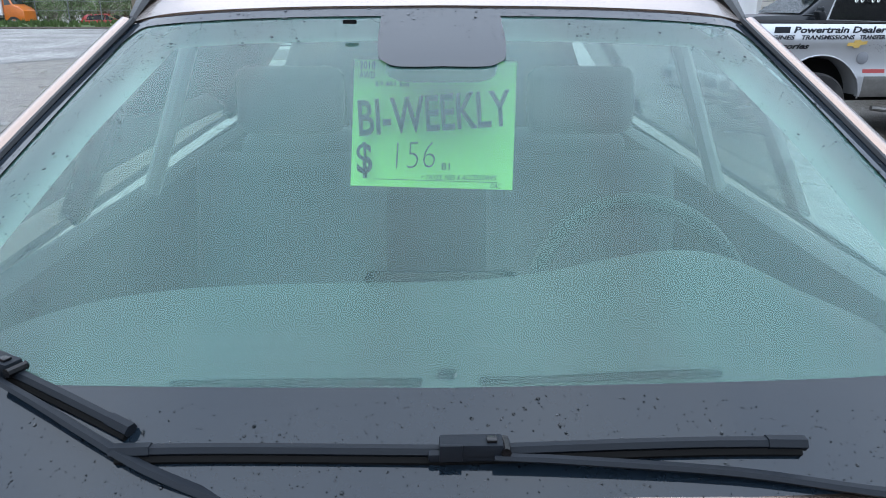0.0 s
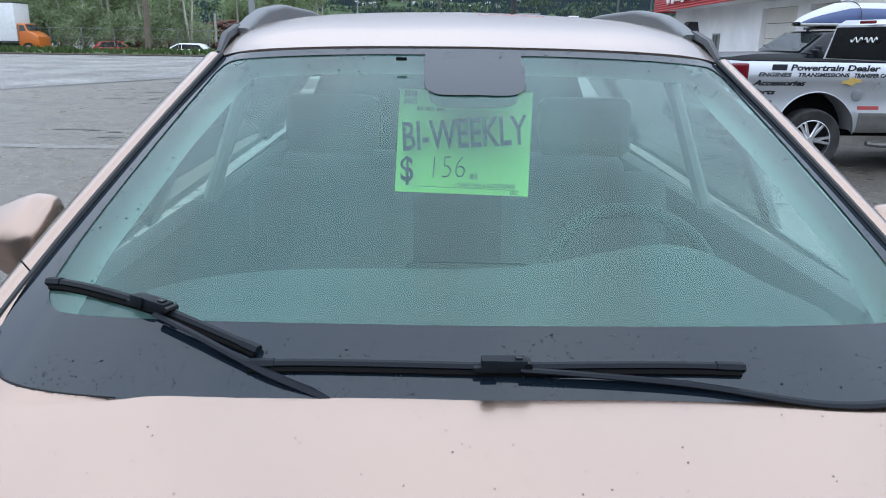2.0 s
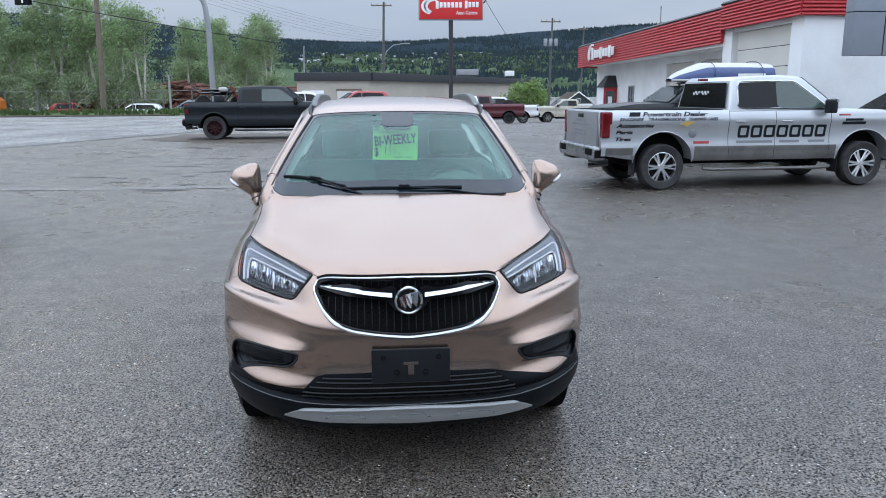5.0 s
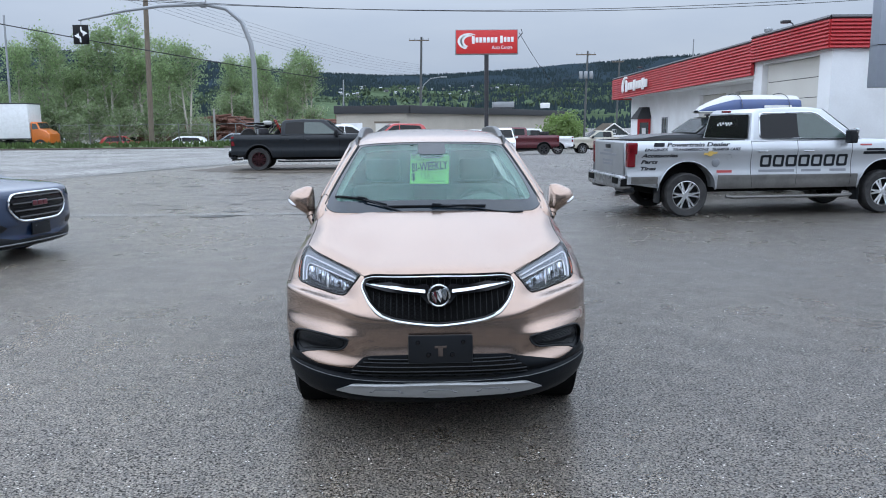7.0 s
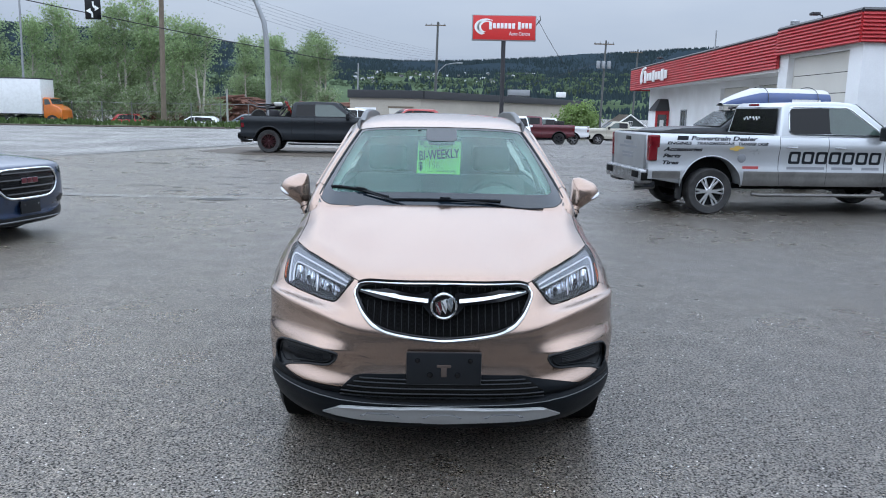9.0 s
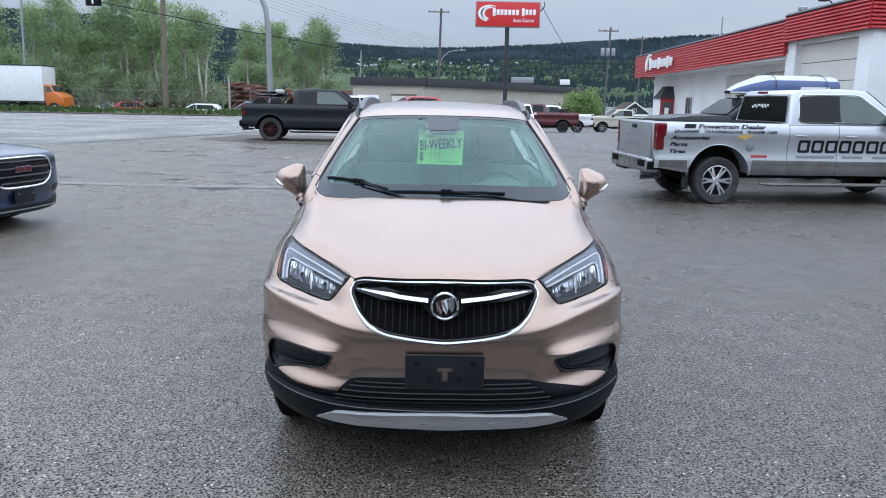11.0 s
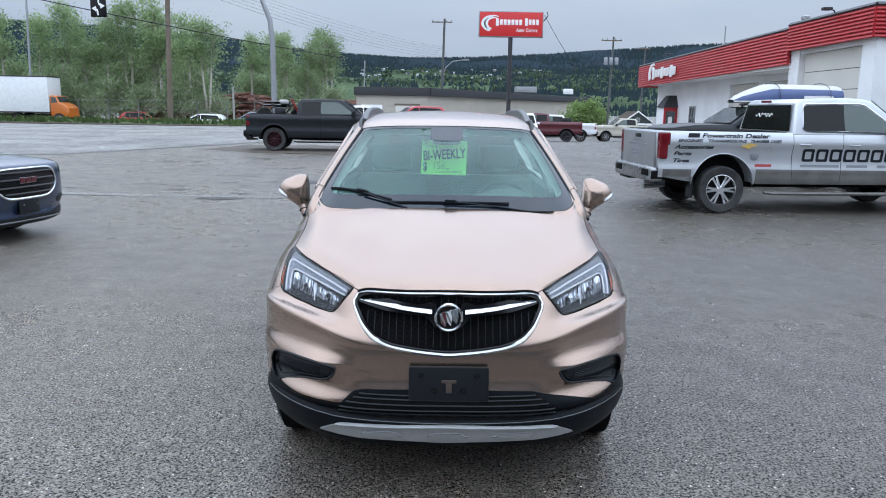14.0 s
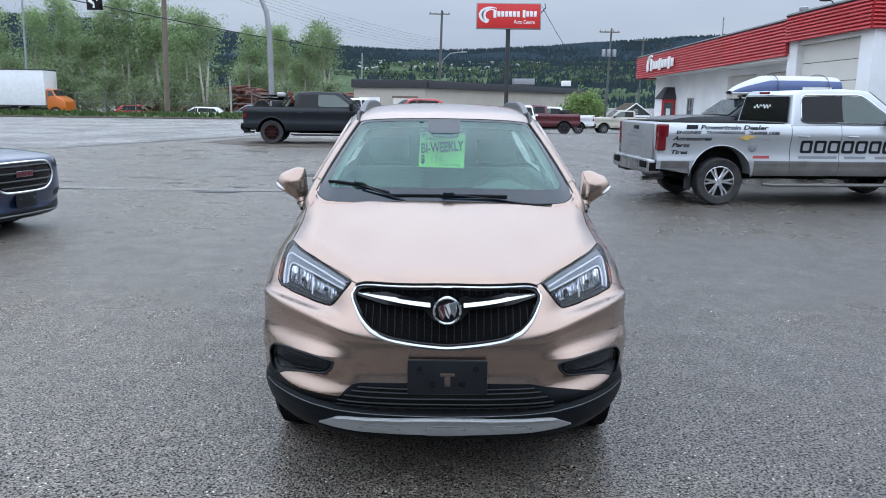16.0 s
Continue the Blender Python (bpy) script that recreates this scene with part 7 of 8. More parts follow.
# grey panel of a roadside display board
BOARD = thing("display_board", pose(10.08, 13.4, 0), "steel-blue panelled display board on a post", "sign")
part("panel", box_bm(2.4, .35, 2.6, (1.2, 0, 3.72), .02), CHIPSEAL, BOARD)
part("panel_joint", box_bm(.02, .36, 2.6, (.72, -.001, 3.72)), SEAM, BOARD)
part("panel_joint", box_bm(2.4, .36, .02, (1.2, -.001, 3.35)), SEAM, BOARD)
part("post", tube_bm([(1.9, 0, 0), (1.9, 0, 2.7)], .12, 10), GALV, BOARD)

# ---- roadside: pylon sign, signal mast, poles and cables ----
PYLON = thing("pylon_sign", pose(3.28, 39.5, -.22, 0, 0, 0), "red tyre shop sign on a tall dark pole", "sign")
part("pole", tube_bm([(0, 0, .05), (0, 0, 5.75)], .12, 12), DARK_STEEL, PYLON)
part("cabinet", box_bm(3.5, .35, 1.36, (0, 0, 6.42), .03), GALV, PYLON)
part("face", box_bm(3.4, .02, 1.26, (0, -.185, 6.42), .004), SIGN_RED, PYLON, "red sign face")
for r0, r1 in ((.52, .43), (.40, .32)):
    ar = arc(0, 0, r0, 60, 250, 16) + arc(.1, 0, r1, 250, 60, 16)
    part("swoosh", placed(slab_bm([(x * 1.2, z * .85) for x, z in ar], -.21, -.193), pose(-1.0, 0, 6.45)), WHITE_DECAL, PYLON, smooth=False)
for k in range(7):
    part("name_block", box_bm(.16, .02, .28 if k else .40, (-.75 + k * .21, -.2, 6.52), .01), WHITE_DECAL, PYLON)
for k in range(4):
    part("name_block", box_bm(.15, .02, .28 if k else .40, (.82 + k * .2, -.2, 6.54), .01), WHITE_DECAL, PYLON)
part("lettering", placed(text_bm("Auto Centre", .2, 1.15, .002, .004), pose(.85, -.2, 6.12, 90)), WHITE_DECAL, PYLON, smooth=False)
part("aerial", tube_bm([(1.75, 0, 6.6), (2.0, 0, 6.9), (1.95, 0, 7.1)], .03, 5), DARK_STEEL, PYLON)

MAST = thing("signal_mast", pose(-8.35, 33.5, 0), "galvanised curved mast arm carrying a lane-use sign over the road", "street mast")
part("post", tube_bm([(0, 0, 0), (.0, 0, 2.0), (-.02, 0, 4.6), (-.12, 0, 5.6), (-.5, 0, 6.6), (-1.2, 0, 7.2), (-2.2, 0, 7.42)], [.14, .135, .125, .12, .11, .105, .1], 12), GALV, MAST)
part("arm", tube_bm([(-2.2, 0, 7.42), (-4.3, 0, 7.35), (-6.1, 0, 7.12), (-8.2, 0, 6.72)], [.1, .085, .065, .05], 10), GALV, MAST)
part("arm_coupling", tube_bm([(-2.15, 0, 7.42), (-2.4, 0, 7.42)], .17, 12), GALV, MAST)
part("base_plate", box_bm(.5, .5, .06, (0, 0, .03), .01), GALV, MAST)
lane = new("lane_sign")
lane.parent = MAST
part("plate", box_bm(.74, .04, .9, (-8.1, -.1, 6.05), .02), GLOSS_BLACK, lane, "black lane-use sign")
for s in (-1, 1):
    part("arrow_shaft", tube_bm([(-8.1 + s * .03, -.125, 6.05 + s * .36), (-8.1 + s * .03, -.125, 6.05 + s * .2), (-8.1 + s * .06, -.125, 6.05 + s * .12), (-8.1 + s * .14, -.125, 6.05 + s * .07)], .042, 6), WHITE_DECAL, lane)
    part("arrow_head", slab_bm([(-8.1 + s * .10, 6.05 + s * .19), (-8.1 + s * .31, 6.05 + s * .06), (-8.1 + s * .10, 6.05 - s * .06)], -.135, -.12), WHITE_DECAL, lane, smooth=False)
part("hanger", tube_bm([(-8.1, -.05, 6.5), (-8.1, 0, 6.75)], .03, 6), GALV, lane)


def utility_pole(at, h, r, label, arms=(), material=POLE_WOOD):
    p = thing("utility_pole", pose(*at, 0), label, "utility pole", "power line poles")
    part("shaft", tube_bm([(0, 0, -1.3 if at[0] > 0 else 0), (h * .012, 0, h * .5), (h * .024, 0, h)], [r, r * .9, r * .75], 10), material, p)
    for z, half in arms:
        part("cross_arm", box_bm(half * 2, .1, .12, (0, -.12, z), .01), POLE_WOOD, p)
        for x in (-half * .9, -half * .4, half * .4, half * .9):
            part("insulator", lathe_bm([(.05, 0), (.06, .08), (.03, .2)], 8, at=(x, -.12, z + .06)), GALV, p)
    return p


utility_pole((-23.2, 60.5), 18, .22, "weathered brown wooden utility pole by the road")
far_pole = utility_pole((-1.0, 88), 11.9, .17, "weathered grey power pole with a cross arm and a street lamp", ((11.5, 1.2),), POLE_GREY)
part("lamp_arm", tube_bm([(0, 0, 5.0), (.5, 0, 6.4), (1.3, 0, 7.1), (2.6, 0, 7.3)], .06, 6), GALV, far_pole)
part("lamp_head", box_bm(.7, .25, .14, (2.9, 0, 7.28), .05), GALV, far_pole)
tp = utility_pole((17.5, 82), 9.6, .13, "weathered grey power pole with transformers", ((9.2, 1.1),), POLE_GREY)
for x in (-.55, 0, .6):
    part("transformer", lathe_bm([(.2, 0), (.22, .08), (.22, .7), (.17, .8)], 14, at=(x, -.3, 6.6)), GALV, tp)
utility_pole((-13.5, 118), 8.8, .13, "slim grey utility pole far along the road", (), GALV)
utility_pole((25.5, 100), 10.2, .13, "slim weathered power pole behind the garage", ((9.8, .8),), POLE_GREY)
utility_pole((-35.5, 62), 11, .1, "slim grey utility pole among the trees", (), GALV)


def cable(name, p0, p1, sag, r, label):
    pts = [Vector(p0).lerp(Vector(p1), k / 24) - Vector((0, 0, sag * 4 * (k / 24) * (1 - k / 24))) for k in range(25)]
    return tagged(part(name, tube_bm(pts, r, 5), WIRE, None, label), label, "cable", "overhead cables")


for x in (-26, 34):
    utility_pole((x, 30), 9.2, .16, "wooden power pole carrying cables across the road", ((8.2, 1.1),))
cable("overhead_cable", (-34, 41, 9.5), (-8.5, 62, 5.6), .25, .035, "thick black overhead cable beside the road")
for z, x in ((0, -.9), (-.02, .9), (.62, .2)):
    cable("overhead_cable", (-26 + x, 29.9, 8.34 + z), (34 + x, 29.9, 8.3 + z), 1.8 + .02 * x, .013, "thin overhead power cable across the road")
for k in range(6):
    cable("overhead_cable", (-22 + k * .6, 41, 11.6 - .42 * k), (-1.4 + .3 * k, 120, 11.2 - .34 * k), .9 + .05 * k, .009, "thin overhead power cable along the road")
cable("guy_cable", (5.1, 39.5, 6.7), (14, 70, 3.5), .5, .015, "thin cable from a sign to a far pole")
cable("guy_cable", (4.5, 75, 3.6), (17.3, 82, 7.4), .3, .02, "thin cable to a transformer pole")

# ---- low tan building and a small house behind the lot ----
TAN = thing("warehouse", pose(-5.0, 66.5, 0, 0, 0, 0), "long low tan block warehouse with a black flat roof", "building")
part("front_wall", box_bm(6.4, .3, 4.2, (-.2, 0, .75), .0), TAN_WALL, TAN)
part("side_wall", placed(box_bm(45, .3, 4.2, (22.5, .15, .75), .0), pose(3.0, -.15, 0, 0, 0, 61)), TAN_WALL, TAN)
part("front_roof", box_bm(6.8, .8, .72, (-.2, 0, 3.1), .03), DARK_ROOF, TAN, "black roof edge")
part("side_roof", placed(box_bm(45.4, .8, .72, (22.7, .2, 3.1), .03), pose(3.2, -.2, 0, 0, 0, 61)), DARK_ROOF, TAN, "black roof edge")
part("back_wall", placed(box_bm(45, .3, 4.2, (22.5, 0, .75)), pose(-3.3, 0, 0, 0, 0, 61)), TAN_WALL, TAN)
part("roof", slab_bm([(-3.3, 3.2), (3.0, 3.2), (3.0, 3.35), (-3.3, 3.35)], .3, 38), DARK_ROOF, TAN)
part("door", box_bm(1.9, .1, 1.9, (-2.0, -.2, .95)), WHITE_WALL, TAN, "white panel door")
part("door_head", box_bm(2.3, .12, .16, (1.2, -.2, 1.95)), POLE_WOOD, TAN)
part("door", box_bm(2.1, .1, 1.85, (1.2, -.18, .93)), BEIGE_DOOR, TAN)
RT = thing("rooftop_unit", pose(7.87, 77, 3.4), "pale grey rooftop unit on a flat roof", "ventilation unit")
part("casing", box_bm(2.2, 1.4, .6, (0, 0, .3), .03), GALV, RT)
part("rail", box_bm(2.3, 1.5, .08, (0, 0, -.02), .01), DARK_STEEL, RT)
RT2 = thing("rooftop_unit", pose(12.6, 79, 3.36), "small white rooftop vent box", "ventilation unit")
part("casing", box_bm(.95, .8, .55, (0, 0, .27), .08), WHITE_WALL, RT2)

HOUSE = thing("small_house", pose(20.4, 80, ground_height(20.4, 80) + .3, 0, 0, 0) @ Matrix.Scale(.9, 4), "small dark gabled house with white trim and brown roof", "house")
part("wall", slab_bm([(-1.7, -.6), (1.7, -.6), (1.7, 1.55), (0, 2.75), (-1.7, 1.55)], 0, 6), HOUSE_DARK, HOUSE, smooth=False)
for s in (-1, 1):
    part("gable_trim", tube_bm([(s * 1.95, -.1, 1.45), (0, -.1, 2.85)], .08, 4), WHITE_DECAL, HOUSE)
    rb = bmesh.new()
    rb.faces.new([rb.verts.new(p) for p in ((s * 1.95, -.2, 1.47), (0, -.2, 2.87), (0, 6.2, 2.87), (s * 1.95, 6.2, 1.47))])
    bmesh.ops.solidify(rb, geom=rb.faces[:], thickness=.08)
    part("roof", rb, POLE_WOOD, HOUSE, "brown shingle roof")
hw1 = part("window", box_bm(.5, .06, .5, (0, -.03, 1.85)), WHITE_DECAL, HOUSE)
for x in (-.12, .12):
    part("pane", box_bm(.2, .03, .4, (x, -.06, 1.85)), GLASS_CAR, hw1)
part("fascia_board", box_bm(3.4, .08, .3, (0, -.05, 1.3)), WHITE_DECAL, HOUSE)

# ---- verge, kerb, fence and logs beyond the road ----
KERB = [(-140, 52.5), (-33, 56.2), (-17.3, 57.0), (-9.4, 66.5), (12, 141)]
tagged(part("kerb", tube_bm([(x, y, .05) for x, y in along(KERB, 60, False)], .09, 6), MUD, None), "muddy worn kerb along the far side of the road", kind="structure")
rngv = random.Random(3)
vb = bmesh.new()
edge_pts = along(KERB, 500, False)
for i in range(5200):
    x, y = rngv.choice(edge_pts)
    if x < -62 or y > 110:
        continue
    d = abs(rngv.gauss(1.6, 1.3)) + .3
    px, py = x - d * .25 + rngv.uniform(-.5, .5), y + d
    h = rngv.uniform(.25, .7)
    a = rngv.uniform(0, math.pi)
    for q in range(3):
        aa = a + q * 1.05
        w = rngv.uniform(.12, .3)
        lean = rngv.uniform(-.15, .15)
        v0 = vb.verts.new((px - w * math.cos(aa), py - w * math.sin(aa), -.05))
        v1 = vb.verts.new((px + w * math.cos(aa), py + w * math.sin(aa), -.05))
        v2 = vb.verts.new((px + lean + .4 * w * math.cos(aa), py + lean, h))
        vb.faces.new((v0, v1, v2))
tagged(part("verge_grass", vb, GRASS, None, smooth=False), "tall green grass and weeds on the verge", "grass", kind="stuff")
bank = np.array([[(x - o * .2, y + o, z) for x, y in along(KERB, 80, False)] for o, z in ((.3, .02), (1.2, .22), (3.0, .30), (5.0, .0), (7, -.5), (60, -.6))])
tagged(part("verge", grid_bm(bank), GRASS, None), "grassy bank along the far side of the road", kind="structure")
FENCEO = thing("chain_link_fence", pose(0, 0, 0), "galvanised chain-link fence with posts behind the verge", "fence")
fence_line = along([(-62, 60.5), (-33, 62.6), (-18, 63.2), (-11, 70), (-2, 98)], 34, False)
for x, y in fence_line:
    part("post", tube_bm([(x, y, -.4), (x, y, 2.0)], .045, 6), FENCE, FENCEO)
part("top_rail", tube_bm([(x, y, 1.9 + .05 * math.sin(x)) for x, y in fence_line], .02, 5), FENCE, FENCEO)
part("middle_wire", tube_bm([(x, y, 1.2) for x, y in fence_line], .012, 4), FENCE, FENCEO)
part("gate_post", tube_bm([(-18.3, 62.0, -.3), (-18.3, 62.0, 3.2)], .09, 8), CONCRETE, FENCEO)


def log_pile(at, w, h, n, seed):
    p = thing("log_pile", pose(*at), "stack of red-brown logs behind a fence", "log pile", "log piles behind the fence")
    r = random.Random(seed)
    shared = None
    for k in range(n):
        x = r.uniform(-w / 2, w / 2)
        z = r.uniform(.2, 1) * h * (1 - (abs(x) / (w / 2)) ** 3 * .6)
        if shared is None:
            ob = part("log", tube_bm([(-1.7, 0, 0), (1.7, 0, 0)], [.17, .13], 7), LOG_BARK, p)
            shared = ob.data
        else:
            ob = new("log", shared)
            ob.parent = p
        ob.matrix_basis = pose(x, r.uniform(-1.5, 1.5), z, r.uniform(-6, 6), r.uniform(-8, 8), r.choice((0, 90)) + r.uniform(-14, 14))
    part("pile_core", box_bm(w * .9, 2.2, h * .75, (0, 0, h * .38), .3), LOG_BARK, p)


log_pile((-22.3, 79.5, -.3), 6.5, 3.1, 150, 1)
log_pile((-12.9, 81, -.3), 5, 2.8, 110, 2)
log_pile((-31, 90, -.3), 10, 3.0, 60, 3)
log_pile((-8, 96, -.3), 9, 3.4, 60, 4)

# ---- an added building behind the walk, unseen, closes the lot and darkens low reflections ----
UNSEEN_BLOCK = thing("dealership", pose(0, -17, 0), "added unseen grey building with dark glass, to darken reflections", "building")
part("wall", box_bm(60, .4, 6.5, (0, 0, 3.25)), CHIPSEAL, UNSEEN_BLOCK, smooth=False)
part("roof", box_bm(61, 10, .4, (0, -4.6, 6.7)), DARK_ROOF, UNSEEN_BLOCK, smooth=False)
for k in range(14):
    w = part("window", box_bm(3.6, .1, 4.2, (-26 + k * 4, .2, 2.4)), GLASS_CAR, UNSEEN_BLOCK, smooth=False)
    part("window_frame", box_bm(.1, .16, 4.3, (-24.1 + k * 4, .2, 2.4)), DARK_STEEL, w, smooth=False)
# ---- trees ----
def tree_meshes(seed, h, spread, leaf_m, leaves, leaf, bare=0.28):
    """A trunk with forking limbs, and a loose crown of many small leaves about the twigs."""
    r = random.Random(seed)
    tb = bmesh.new()
    tips = []
    stems = r.choice((1, 2, 2, 3))
    for s in range(stems):
        a0 = r.uniform(0, 6.28)
        out = spread * .22 * (stems > 1)
        pts, rad = [], []
        hh = h * r.uniform(.85, 1.0)
        for k in range(8):
            f = k / 7
            pts.append(Vector((math.cos(a0) * out * f * 1.6 + r.uniform(-.1, .1) * f, math.sin(a0) * out * f * 1.6 + r.uniform(-.1, .1) * f, hh * f)))
            rad.append(max(.02, .16 * (h / 11) * (1 - f) ** .8))
        tube_bm(pts, rad, 7, tb)
        for b in range(16):
            f = r.uniform(bare, .97)
            i = min(6, int(f * 7))
            base = pts[i].lerp(pts[i + 1], f * 7 - i)
            a = r.uniform(0, 6.28)
            ln = spread * (1.15 - f) * r.uniform(.5, 1.0) + .5
            up = r.uniform(.5, 1.1)
            p1 = base + Vector((math.cos(a) * ln * .5, math.sin(a) * ln * .5, ln * .5 * up))
            p2 = base + Vector((math.cos(a + .2) * ln, math.sin(a + .2) * ln, ln * up))
            tube_bm([base, p1, p2], [.05, .03, .012], 5, tb)
            tips += [(p1, .55), (p2, .7), (p1.lerp(p2, .5), .6)]
        tips += [(pts[-1], .5), (pts[-2], .6)]
    vs, fs = [], []
    for k in range(leaves):
        c, w = r.choice(tips)
        w *= spread / 3.3
        p = c + Vector((r.gauss(0, w), r.gauss(0, w), r.gauss(0, w * .8)))
        if p.z < h * .12:
            continue
        n = Vector((r.gauss(0, 1), r.gauss(0, 1), r.gauss(0, 1) + .4)).normalized()
        u = n.orthogonal().normalized()
        v = n.cross(u)
        s = leaf * r.uniform(.6, 1.4)
        i = len(vs)
        vs += [p + u * s, p + v * s * .6, p - u * s, p - v * s * .6]
        fs.append((i, i + 1, i + 2, i + 3))
    me = bpy.data.meshes.new("crown")
    me.from_pydata([tuple(q) for q in vs], [], fs)
    me.materials.append(leaf_m)
    tm = bpy.data.meshes.new("trunk")
    tb.to_mesh(tm)
    tb.free()
    tm.materials.append(BARK)
    for f in tm.polygons:
        f.use_smooth = True
    return tm, me


def plant(kind, at, scale, turn, label, group):
    t = thing("tree", pose(*at, 0, 0, turn) @ Matrix.Scale(scale, 4), label, "tree", group)
    for nm, me in zip(("trunk", "crown"), kind):
        ob = new(nm, me)
        ob.parent = t
    return t


poplars = [tree_meshes(s, 11.8, 2.5, LEAF, 3900, .11, .34) for s in (1, 2, 3, 4)]
bushy = [tree_meshes(s, 9.0, 3.6, LEAF_DARK, 4200, .15, .15) for s in (11, 12)]
shrub = [tree_meshes(s, 3.2, 1.6, LEAF_DARK, 1700, .09, .05) for s in (21, 22)]
fresh = tree_meshes(23, 3.2, 1.7, LEAF_FRESH, 4200, .12, .05)
rt = random.Random(8)
for k in range(15):
    x = -50 + k * 1.95 + rt.uniform(-.6, .6)
    plant(poplars[k % 4], (x, 68.5 + rt.uniform(-2.5, 3.5), -.4), rt.uniform(.82, 1.08) * (1.06 if k > 10 else 1), rt.uniform(0, 360), "young birch with light spring leaves behind the fence", "birches behind the fence")
for k in range(20):
    plant(bushy[k % 2], (-57 + k * 2.1 + rt.uniform(-1, 1), (76 if k < 15 else 92) + rt.uniform(-2, 6), -.4), rt.uniform(.6, .82), rt.uniform(0, 360), "broad dark green tree behind the birches", "broad trees behind the fence")
for k in range(6):
    plant(poplars[(k + 1) % 4], (-21.9 + k * 1.75 + rt.uniform(-.4, .4), 84 + rt.uniform(-2, 3), -.4), rt.uniform(.8, .98), rt.uniform(0, 360), "young birch with light spring leaves beside the road", "birches beside the road")
for x, y, s in ((-45, 64.5, .8), (-40, 65, .9), (-36, 65, .6), (-31, 64.5, .8), (-26, 68, .9), (-21.5, 68.5, .8), (-16, 72, 1.0), (-12, 78, 1.1), (15.2, 84, 1.15), (16.4, 86, 1.0)):
    plant(fresh if x > 0 else shrub[int(x) % 2], (x, y, ground_height(x, y) - .2), s, rt.uniform(0, 360), "bushy young shrub with fresh green leaves", "shrubs")

for k in range(26):
    plant(shrub[k % 2], (-56 + k * 1.3 + rt.uniform(-.5, .5), 66.5 + rt.uniform(-.8, 3), -.4), rt.uniform(.75, 1.35), rt.uniform(0, 360), "bushy young shrub with fresh green leaves", "shrubs")

# ---- hills ----
def ridge(az):
    """Height of the skyline, as a slope, by compass angle in degrees from the street's line."""
    return float(np.interp(az, [-70, -45, -25, -17, -9, -3, 2, 8, 17, 30, 45, 70], [.09, .09, .087, .08, .066, .061, .063, .069, .079, .084, .09, .09]))


def hill_z(az, d):
    sky = ridge(az) * 1500
    low = .05 * 1000
    if d < 1000:
        return max(0, (d - 260) / 740) ** 1.2 * low
    f = (d - 1000) / 500
    return low + (sky - low) * (f * f * (3 - 2 * f)) if f < 1 else sky - (d - 1500) * .05


azs = np.linspace(-70, 70, 141)
far = np.array([[(d * math.sin(radians(a)), d * math.cos(radians(a)), hill_z(a, d) + 8 * noise.noise(Vector((a * .25, d * .006, 0))) * min(1, max(0, (d - 960) / 200)) - .3) for a in azs] for d in np.linspace(960, 1900, 40)])
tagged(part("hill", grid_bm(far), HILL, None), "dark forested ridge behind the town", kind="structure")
near = np.array([[(d * math.sin(radians(a)), d * math.cos(radians(a)), hill_z(a, d) + 3 * noise.noise(Vector((a * .2, d * .01, 3))) * min(1, max(0, (d - 260) / 120)) - .5) for a in azs] for d in np.linspace(220, 1010, 36)])
tagged(part("hillside", grid_bm(near), MEADOW, None), "green lower hillside with meadows", kind="structure")
rh = random.Random(12)
cv, cf = [], []


def cone(x, y, z, h, r):
    i = len(cv)
    for k in range(5):
        a = k * 1.2566 + x
        cv.append((x + r * math.cos(a), y + r * math.sin(a), z))
    cv.append((x, y, z + h))
    for k in range(5):
        cf.append((i + k, i + (k + 1) % 5, i + 5))


for k in range(26000):
    a = rh.uniform(-50, 50)
    d = rh.uniform(990, 1560) if rh.random() < .8 else rh.uniform(1380, 1560)
    hh = rh.uniform(5, 9)
    cone(d * math.sin(radians(a)), d * math.cos(radians(a)), hill_z(a, d) - 3, hh, hh * .34)
for k in range(19000):
    a, d = rh.uniform(-45, 45), rh.uniform(262, 1010)
    if noise.noise(Vector((a * .22, d * .012, 9))) < (.05 if a < 3 else -.3):
        continue
    hh = rh.uniform(3, 7) if d > 450 else rh.uniform(2.2, 4.2)
    cone(d * math.sin(radians(a)), d * math.cos(radians(a)), hill_z(a, d) - 1.5, hh, hh * .3)
me = bpy.data.meshes.new("conifers")
me.from_pydata(cv, [], cf)
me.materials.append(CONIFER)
tagged(new("conifer_forest", me), "dense dark conifer forest on the hills", "forest", kind="stuff")
lv, lf = [], []
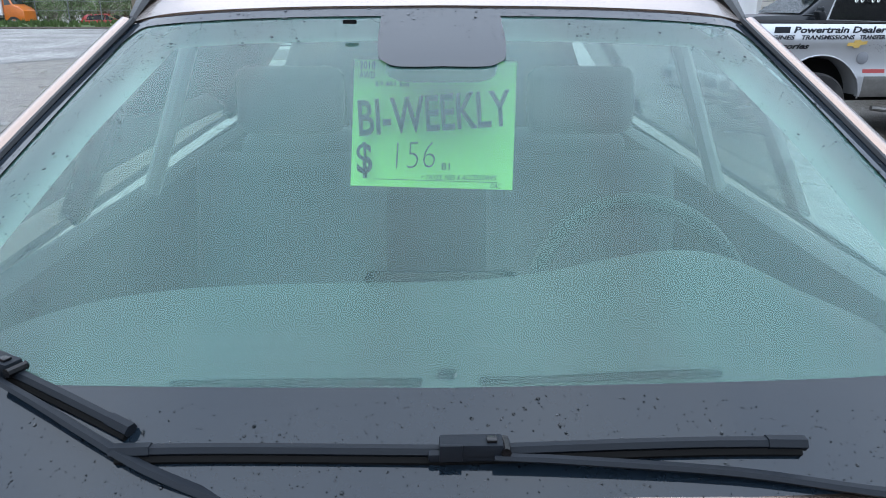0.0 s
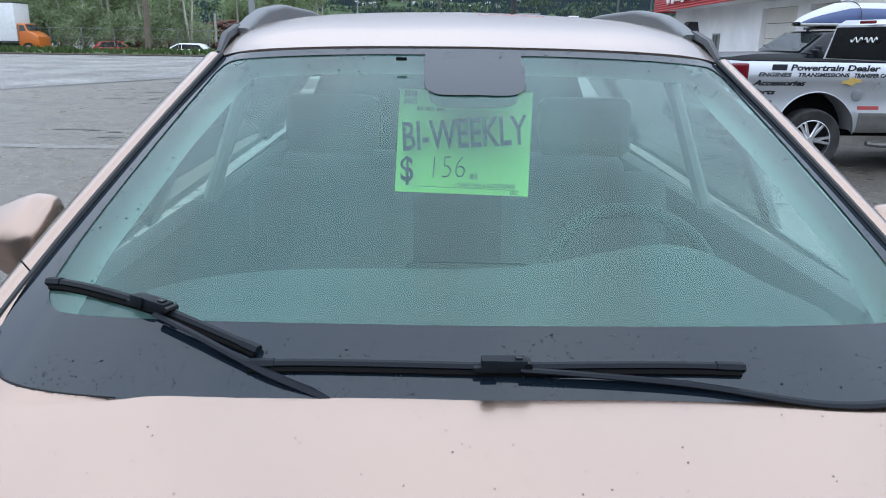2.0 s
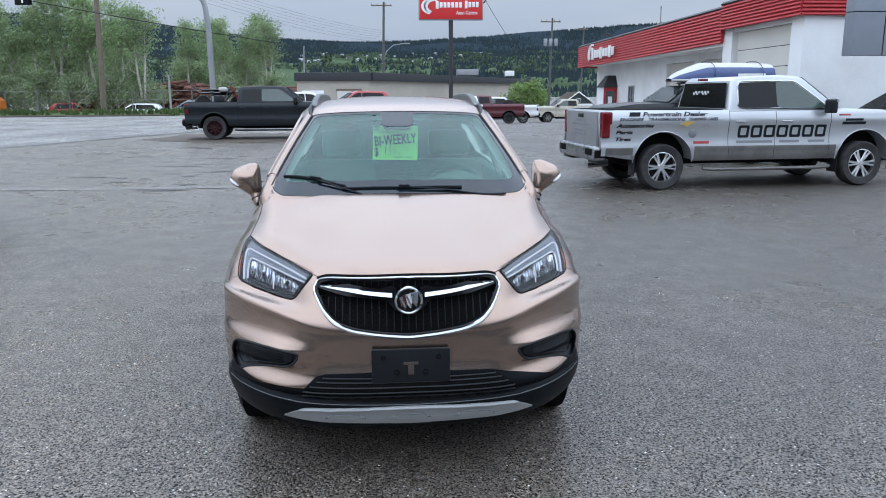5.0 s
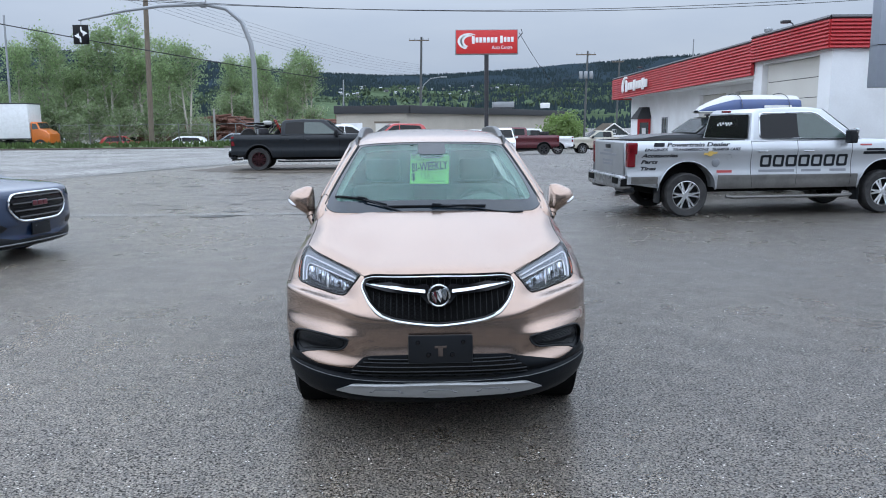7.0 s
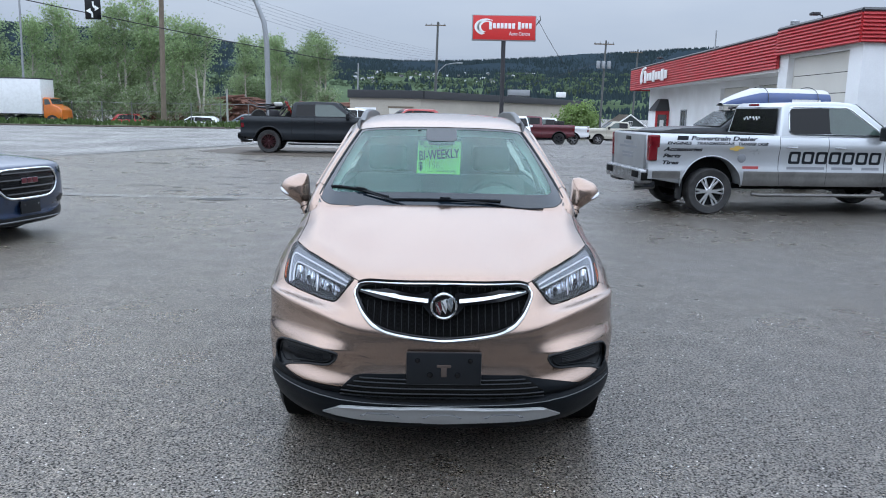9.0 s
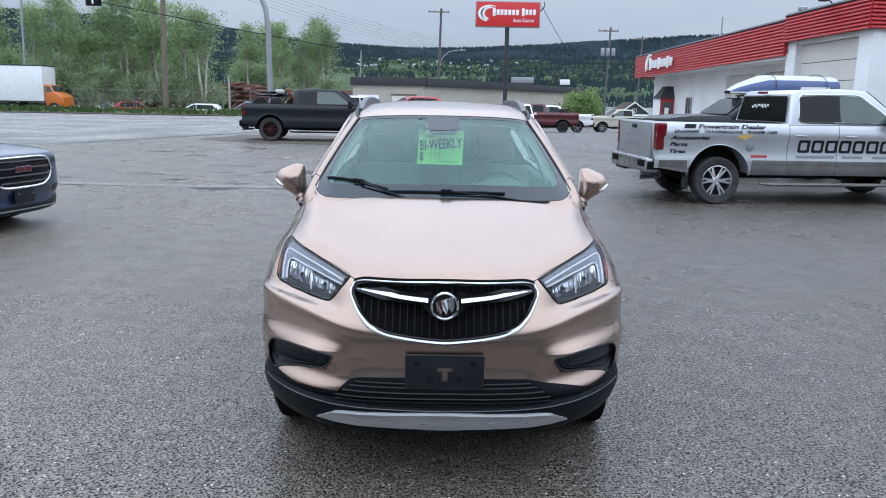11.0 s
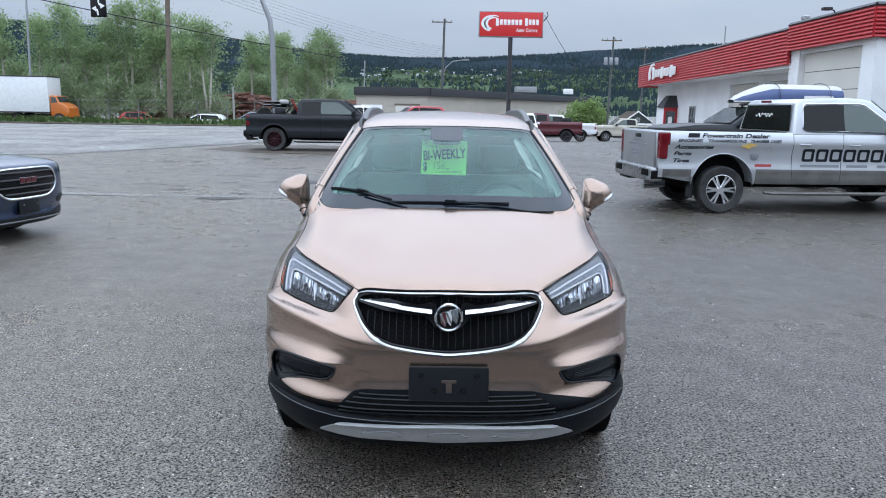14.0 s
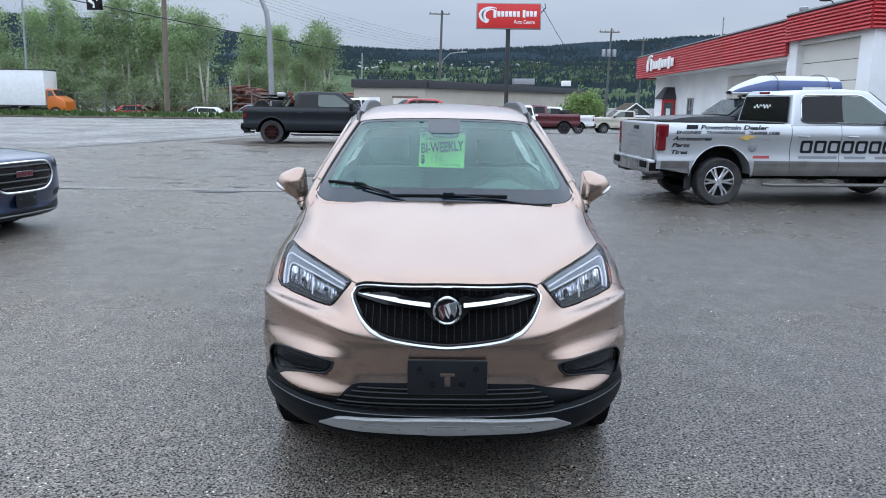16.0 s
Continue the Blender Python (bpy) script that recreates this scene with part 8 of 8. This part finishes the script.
for k in range(5200):
    a, d = rh.uniform(-40, 40), rh.uniform(480, 1000)
    if noise.noise(Vector((a * .25, d * .012, 5))) < .0:
        continue
    x, y, z = d * math.sin(radians(a)), d * math.cos(radians(a)), hill_z(a, d)
    w = rh.uniform(1.4, 2.8)
    for q in range(14):
        p = Vector((rh.gauss(0, 1), rh.gauss(0, 1), rh.gauss(0, 1))).normalized() * w * rh.uniform(.5, 1)
        i = len(lv)
        s = rh.uniform(.5, 1.0)
        c = Vector((x + p.x, y + p.y, z + w * .9 + p.z))
        n1 = Vector((rh.gauss(0, 1), rh.gauss(0, 1), rh.gauss(0, 1))).normalized()
        n2 = n1.orthogonal()
        lv += [tuple(c + n1 * s), tuple(c + n2 * s), tuple(c - n1 * s), tuple(c - n2 * s)]
        lf.append((i, i + 1, i + 2, i + 3))
me = bpy.data.meshes.new("groves")
me.from_pydata(lv, [], lf)
me.materials.append(GROVE)
tagged(new("hillside_groves", me), "scattered green broadleaf groves on the hillside", "woods", kind="stuff")
for k in range(46):
    a, d = rh.choice((rh.gauss(-4.5, 2.2), rh.gauss(-7, 3), rh.gauss(3.5, 1.6), rh.uniform(-18, 12))), rh.uniform(640, 990)
    x, y, z = d * math.sin(radians(a)), d * math.cos(radians(a)), hill_z(a, d)
    hs = thing("hillside_house", pose(x, y, z + 1.2, 0, 0, rh.uniform(-40, 40)), "small pale house on the green hillside", "house", "houses on the hillside")
    w, dd2, h = rh.uniform(1.6, 3.4), rh.uniform(2, 3), rh.uniform(.8, 1.3)
    part("wall", box_bm(w, dd2, h, (0, 0, h / 2)), rh.choice((WHITE_WALL, TAN_WALL, TAN_WALL, GREY_PAINT)), hs, smooth=False)
    part("roof", placed(slab_bm([(-dd2 / 2 - .4, h), (dd2 / 2 + .4, h), (0, h + 1.1)], -w / 2 - .3, w / 2 + .3), pose(0, 0, 0, 0, 0, 90)), rh.choice((DARK_ROOF, GALV, GREY_PAINT)), hs, smooth=False)
    part("window", box_bm(w * .5, .1, h * .5, (0, -dd2 / 2, h * .5)), GLASS_CAR, hs, smooth=False)
